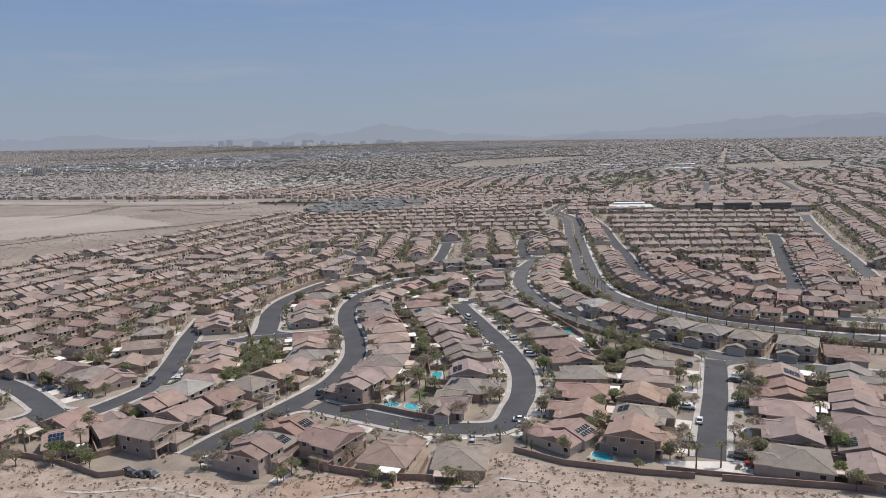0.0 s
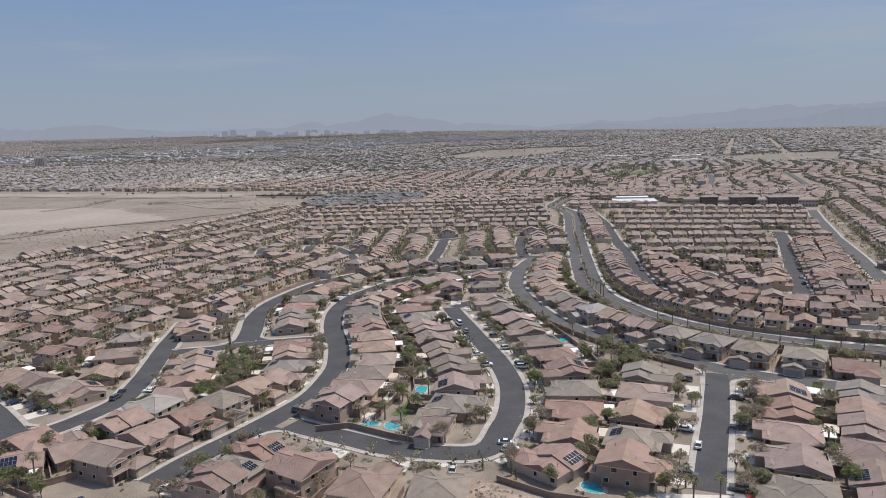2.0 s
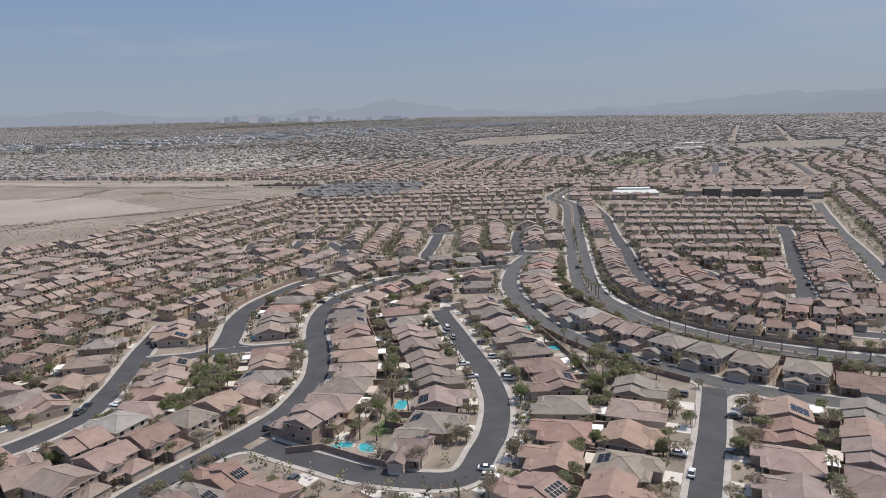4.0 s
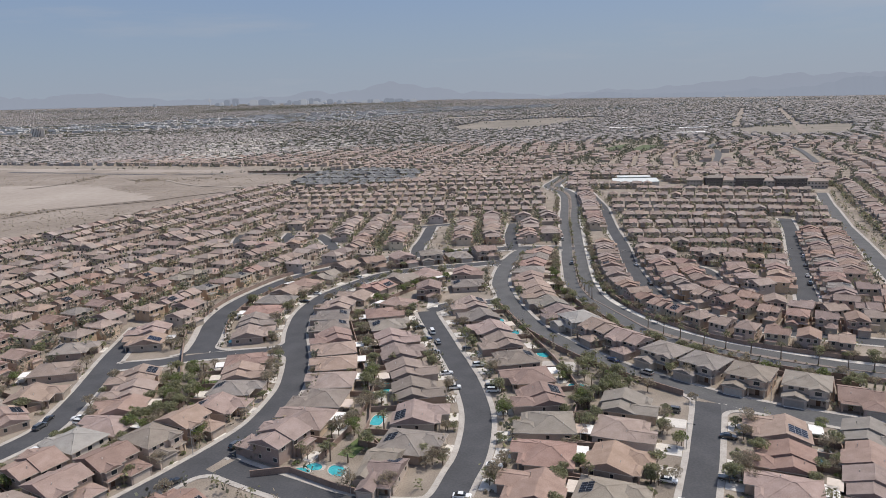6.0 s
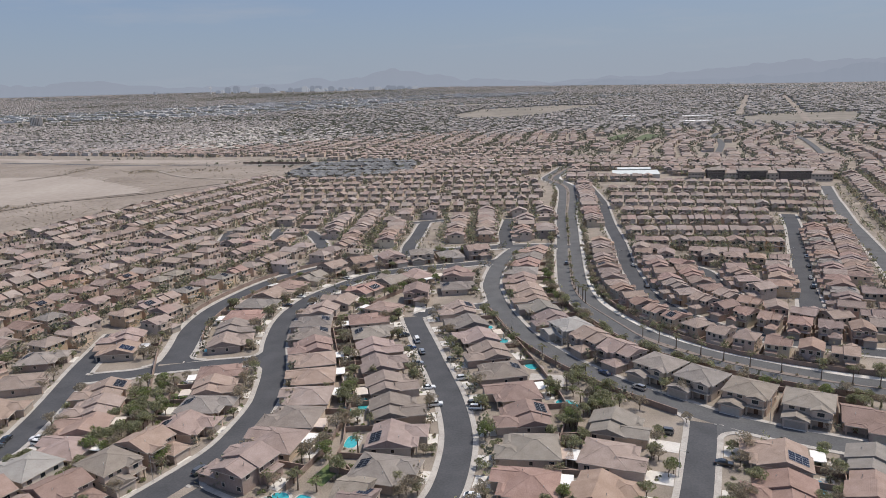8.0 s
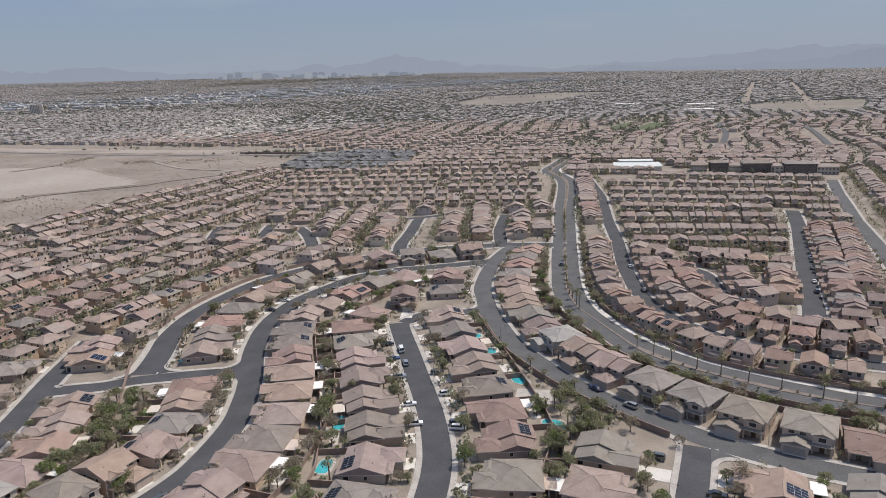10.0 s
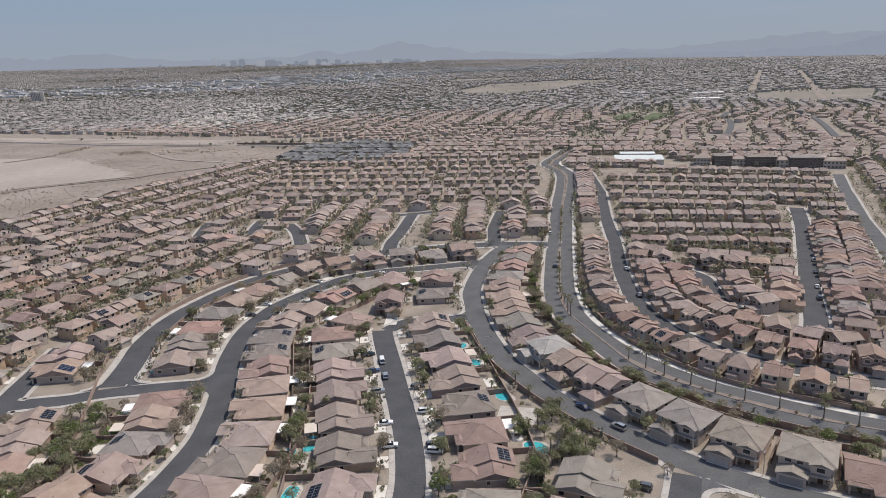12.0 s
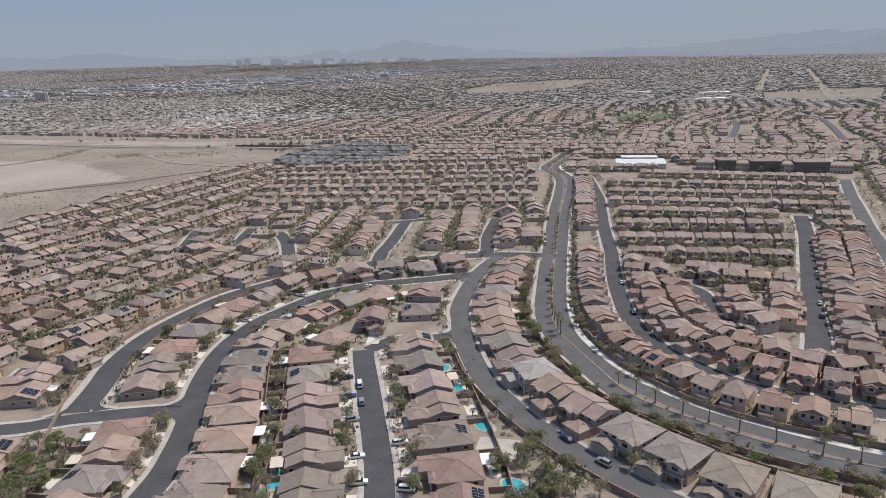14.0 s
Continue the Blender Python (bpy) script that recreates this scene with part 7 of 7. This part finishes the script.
far_boxes("far_shops", ww, HV, HF + [(4, 5, 6, 7)], lambda r: r[:, 5] * 0 - 1, lambda r: r[:, 5] + 1, M["far_white"], "white and grey flat-roofed far buildings", "buildings")

# trees of the far suburbs and between the joined houses
near_tw = []
for x, y, f, which, sx in MANY:
    for _ in range(9):
        px, py = local(x, y, f, veg.uniform(-5, 5), veg.choice((-8.0, -9.5, 9.2, 10.2, 11.5)) + veg.uniform(-1.2, 1.2))
        if veg.random() < 0.6 and not in_street(px, py, 0.3) and free_spot(px, py, 5.4):
            s = veg.uniform(0.6, 1.15)
            near_tw.append((px, py, ground_z(px, py), 2.4 * s, 6.2 * s * veg.uniform(0.85, 1.1)))
for x, y, f in FILLED:
    for _ in range(13):
        px, py = local(x, y, f, veg.choice((-6.2, 6.2, veg.uniform(-5, 5))), veg.choice((-10.5, -8.5, 9.8, 10.5, 11.5)) + veg.uniform(-1.2, 1.2))
        if veg.random() < 0.65 and not in_street(px, py, 0.8) and free_spot(px, py, 5.7):
            s = veg.uniform(0.6, 1.2)
            near_tw.append((px, py, ground_z(px, py), 2.4 * s, 6.2 * s * veg.uniform(0.85, 1.1)))
for name in ("right_lane", "grid_street", "far_right", "north_court", "west_court", "small_court", "far_west_court", "mid_court", "court", "wide_loop", "main_bend", "inner_loop", "bend_east", "boulevard_west", "boulevard_east"):
    pts = smooth_line([tuple(q) for q in LINES[name]], 5.0)
    for p, q in zip(pts[:-1], pts[1:]):
        t = (q - p).normalized()
        for sgn in (-1, 1):
            c = p + Vector((t.y, -t.x)) * sgn * (WIDTH[name] / 2 + veg.uniform(2.4, 5.0)) + t * veg.uniform(-2, 2)
            if veg.random() < 0.55 and not in_street(c.x, c.y, 1.4) and free_spot(c.x, c.y, 6.0):
                s = veg.uniform(0.45, 1.0)
                near_tw.append((c.x, c.y, ground_z(c.x, c.y), 2.2 * s, 5.4 * s))
for inside, box_, n_ in ((in_park, (-196, 53, 1328, 1983), 1500), (in_belt, (155, 260, 890, 1155), 300), (in_golf, (296, 448, 1133, 1517), 700)):
    for _ in range(n_):
        x, y = veg.uniform(*box_[:2]), veg.uniform(*box_[2:])
        if inside(x, y) and not any(inside_poly(g)(x, y) for g in GOLF):
            tw.append((x, y, ground_z(x, y), veg.uniform(2.0, 3.6), veg.uniform(4, 8)))
for cx, cy, sx, sy, n in ((3.2, 1186.2, 260, 5, 330), (460.9, 1190.5, 130, 5, 160), (-360.3, 1485.5, 150, 40, 420), (-419.2, 1718.9, 160, 40, 380), (-219.2, 1897.9, 200, 40, 420), (284.5, 1624.6, 160, 26, 300), (564.5, 1789.0, 240, 26, 320), (-659.4, 1805.3, 260, 30, 320), (669.0, 2028.9, 400, 24, 380), (-758.4, 2139.3, 400, 40, 500), (-319.7, 2443.4, 260, 60, 520), (-6.8, 1729.6, 90, 90, 260), (-96.0, 1901.3, 120, 60, 260), (140.1, 1828.6, 90, 60, 140), (-548.2, 1548.3, 14, 60, 110), (-238.1, 1419.2, 40, 40, 160), (-328.6, 2057.1, 160, 80, 200), (172.2, 906.7, 30, 30, 60), (119.2, 918.7, 60, 8, 70), (-29.2, 987.1, 90, 6, 90), (-215.5, 1046.9, 40, 4, 60),
                          (270.7, 790.8, 70, 5, 90), (348.1, 724.5, 60, 4, 50), (213.5, 839.3, 40, 6, 50), (412.3, 749.0, 20, 20, 40)):
    for _ in range(n):
        x, y = cx + veg.gauss(0, sx), cy + veg.gauss(0, sy)
        if 180 < x < 272 and 750 < y < 840:
            continue
        tw.append((x, y, ground_z(x, y), veg.uniform(1.8, 3.4), veg.uniform(3.5, 7)))


def joined_trees(rows_, nq, leaf_size, mat, label):
    """Crowns of many leaf clumps each, in one mesh."""
    r = np.array(rows_)
    n = len(r)
    ct = np.stack([far.normal(0, 0.5, (n, nq)) * r[:, 3, None], far.normal(0, 0.5, (n, nq)) * r[:, 3, None], (0.58 + 0.22 * far.normal(0, 1, (n, nq))).clip(0.12, 1.05) * r[:, 4, None]], 2) + r[:, None, :3]
    d1, d2 = far.normal(0, 1, (n, nq, 3)), far.normal(0, 1, (n, nq, 3))
    sz = r[:, 3, None, None] * leaf_size * far.uniform(0.6, 1.3, (n, nq, 1))
    d1, d2 = d1 / np.linalg.norm(d1, axis=2, keepdims=True) * sz, d2 / np.linalg.norm(d2, axis=2, keepdims=True) * sz
    v = np.stack([ct - d1, ct - d2 * 0.8, ct + d1, ct + d2 * 0.8], 2).reshape(-1, 3)
    faces = np.arange(n * nq * 4).reshape(-1, 4).tolist()
    tagged(new("far_trees", mesh_from("far_trees", v.tolist(), faces, [mat])), label, "trees", kind="stuff")


joined_trees([t for t in tw if t[1] < 1560], 7, 0.52, M["far_leaf"], "olive and green trees among farther houses")
joined_trees([t for t in tw if t[1] >= 2700], 3, 0.8, M["far_leaf"], "olive and green trees of the far city")
joined_trees([t for t in tw if 1560 <= t[1] < 2700], 5, 0.62, M["far_leaf"], "olive and green trees among far houses")
joined_trees(near_tw[0::3], 26, 0.30, M["leaf"], "olive-green yard trees among tract houses")
joined_trees(near_tw[1::3], 26, 0.30, M["dry_leaf"], "dry brownish yard trees among tract houses")
joined_trees(near_tw[2::3], 26, 0.30, M["far_leaf"], "dark olive yard trees among tract houses")
for g in GOLF:
    b = Build()
    b.prism(g, -0.5, 0.9)
    tagged(new("golf_lawn", b.mesh("golf_lawn", M["far_lawn"])), "green golf lawn among far houses", "lawn", kind="structure")

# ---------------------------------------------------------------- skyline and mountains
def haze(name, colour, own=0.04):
    """Distance haze put in as emission: the air's light before something many kilometres off."""
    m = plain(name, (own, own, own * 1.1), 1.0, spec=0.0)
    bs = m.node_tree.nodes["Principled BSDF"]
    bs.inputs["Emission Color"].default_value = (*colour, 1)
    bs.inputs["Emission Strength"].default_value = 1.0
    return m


# skyline and ridges glow only to stand in for haze
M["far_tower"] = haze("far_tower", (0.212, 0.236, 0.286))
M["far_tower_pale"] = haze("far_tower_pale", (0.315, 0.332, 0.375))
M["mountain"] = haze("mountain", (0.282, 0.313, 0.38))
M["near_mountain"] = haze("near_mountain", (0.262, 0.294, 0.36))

sky_rng = random.Random(21)


def tower(x, w, z0, z1, shape="slab"):
    root = thing("skyline_tower", "hazy grey-blue resort tower on the city skyline", "tower", "city skyline")
    b = Build()
    y = 4780 + sky_rng.uniform(-40, 40)
    if shape == "needle":
        b.tube([(x, y, z0), (x, y, z0 + (z1 - z0) * 0.78), (x, y, z0 + (z1 - z0) * 0.8), (x, y, z0 + (z1 - z0) * 0.87), (x, y, z0 + (z1 - z0) * 0.9), (x, y, z1)], [5, 3.5, 11, 12, 4, 1], 10)
    else:
        b.box(x - w / 2, x + w / 2, y - 12, y + 12, z0, z1)
        b.box(x - w * 0.3, x + w * 0.3, y - 10, y + 10, z1, z1 + 5)
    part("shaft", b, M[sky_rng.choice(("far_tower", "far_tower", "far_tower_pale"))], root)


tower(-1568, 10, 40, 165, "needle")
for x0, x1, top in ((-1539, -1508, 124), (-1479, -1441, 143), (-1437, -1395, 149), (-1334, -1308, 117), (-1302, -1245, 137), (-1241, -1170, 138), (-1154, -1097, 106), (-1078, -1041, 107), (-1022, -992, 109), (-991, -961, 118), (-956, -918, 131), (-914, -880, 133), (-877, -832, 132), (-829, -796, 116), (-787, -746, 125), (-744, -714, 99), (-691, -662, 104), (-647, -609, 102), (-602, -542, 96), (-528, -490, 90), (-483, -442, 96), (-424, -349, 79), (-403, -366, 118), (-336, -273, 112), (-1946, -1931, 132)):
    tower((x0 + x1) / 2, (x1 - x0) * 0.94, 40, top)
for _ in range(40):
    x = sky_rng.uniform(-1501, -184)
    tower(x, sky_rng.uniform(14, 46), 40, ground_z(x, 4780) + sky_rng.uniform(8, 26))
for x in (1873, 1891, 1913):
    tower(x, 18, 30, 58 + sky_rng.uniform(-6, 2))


def range_of_hills(name, y, knots, mat, seed, depth=90.0):
    """A ridge of far mountains along x; knots: x, foot, top."""
    bm2 = bmesh.new()
    xs = np.linspace(knots[0][0], knots[-1][0], 240)
    rows_ = []
    for x in xs:
        for (xa, fa, ta), (xb, fb, tb_) in zip(knots[:-1], knots[1:]):
            if xa <= x <= xb:
                u = (x - xa) / (xb - xa)
                u = u * u * (3 - 2 * u)
                foot, top = fa + (fb - fa) * u, ta + (tb_ - ta) * u
        hgt = max(2.0, top - foot)
        rough = hgt * (0.12 * noise.noise((x * 0.004, seed, 0)) + 0.07 * noise.noise((x * 0.012, seed, 5)) + 0.03 * noise.noise((x * 0.04, seed, 9)))
        col = []
        for k in range(5):
            q = k / 4
            col.append(bm2.verts.new((x, y - depth * (1 - q), foot + (hgt + rough) * q ** 1.2)))
        rows_.append(col)
    for a_, b_ in zip(rows_[:-1], rows_[1:]):
        for k in range(4):
            bm2.faces.new((a_[k], b_[k], b_[k + 1], a_[k + 1]))
    me2 = bpy.data.meshes.new(name)
    bm2.to_mesh(me2)
    bm2.free()
    me2.materials.append(mat)
    for p_ in me2.polygons:
        p_.use_smooth = True
    tagged(new(name, me2), "hazy blue-grey desert mountains on the horizon", "mountains", kind="structure")


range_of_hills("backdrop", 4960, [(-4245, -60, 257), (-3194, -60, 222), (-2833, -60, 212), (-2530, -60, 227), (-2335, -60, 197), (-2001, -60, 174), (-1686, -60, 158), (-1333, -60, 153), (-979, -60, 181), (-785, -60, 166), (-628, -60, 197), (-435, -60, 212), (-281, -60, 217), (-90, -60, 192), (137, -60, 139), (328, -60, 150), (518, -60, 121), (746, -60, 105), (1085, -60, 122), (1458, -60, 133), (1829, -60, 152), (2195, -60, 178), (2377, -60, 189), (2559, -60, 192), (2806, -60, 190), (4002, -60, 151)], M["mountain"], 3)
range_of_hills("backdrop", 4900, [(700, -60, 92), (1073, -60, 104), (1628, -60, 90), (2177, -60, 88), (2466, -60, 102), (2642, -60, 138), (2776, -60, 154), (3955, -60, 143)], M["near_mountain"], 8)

for kind_, items in MORE_PLANTS.items():
    vs, fs, ss, k, mats = [], [], [], 0, []
    for model, x, y, scale, z, a in items:
        c, s_ = math.cos(a) * scale, math.sin(a) * scale
        for o in (model.children or [model]):
            me = o.data
            v = np.empty(len(me.vertices) * 3)
            me.vertices.foreach_get("co", v)
            v = v.reshape(-1, 3)
            vs.append(np.stack([x + c * v[:, 0] - s_ * v[:, 1], y + s_ * v[:, 0] + c * v[:, 1], z + v[:, 2] * scale], 1))
            if me.materials[0] not in mats:
                mats.append(me.materials[0])
            slot = mats.index(me.materials[0])
            for p_ in me.polygons:
                fs.append(tuple(k + i for i in p_.vertices))
                ss.append(slot)
            k += len(v)
    if items:
        tagged(new("garden_" + kind_ + "s", mesh_from("garden_" + kind_ + "s", np.concatenate(vs).tolist(), fs, mats, ss)), "many olive and dry garden " + kind_ + "s between houses", kind_ + "s", kind="stuff")

for ob in MODELS + CARS + [LAMP]:
    for o in list(ob.children_recursive) + [ob]:
        bpy.data.objects.remove(o)
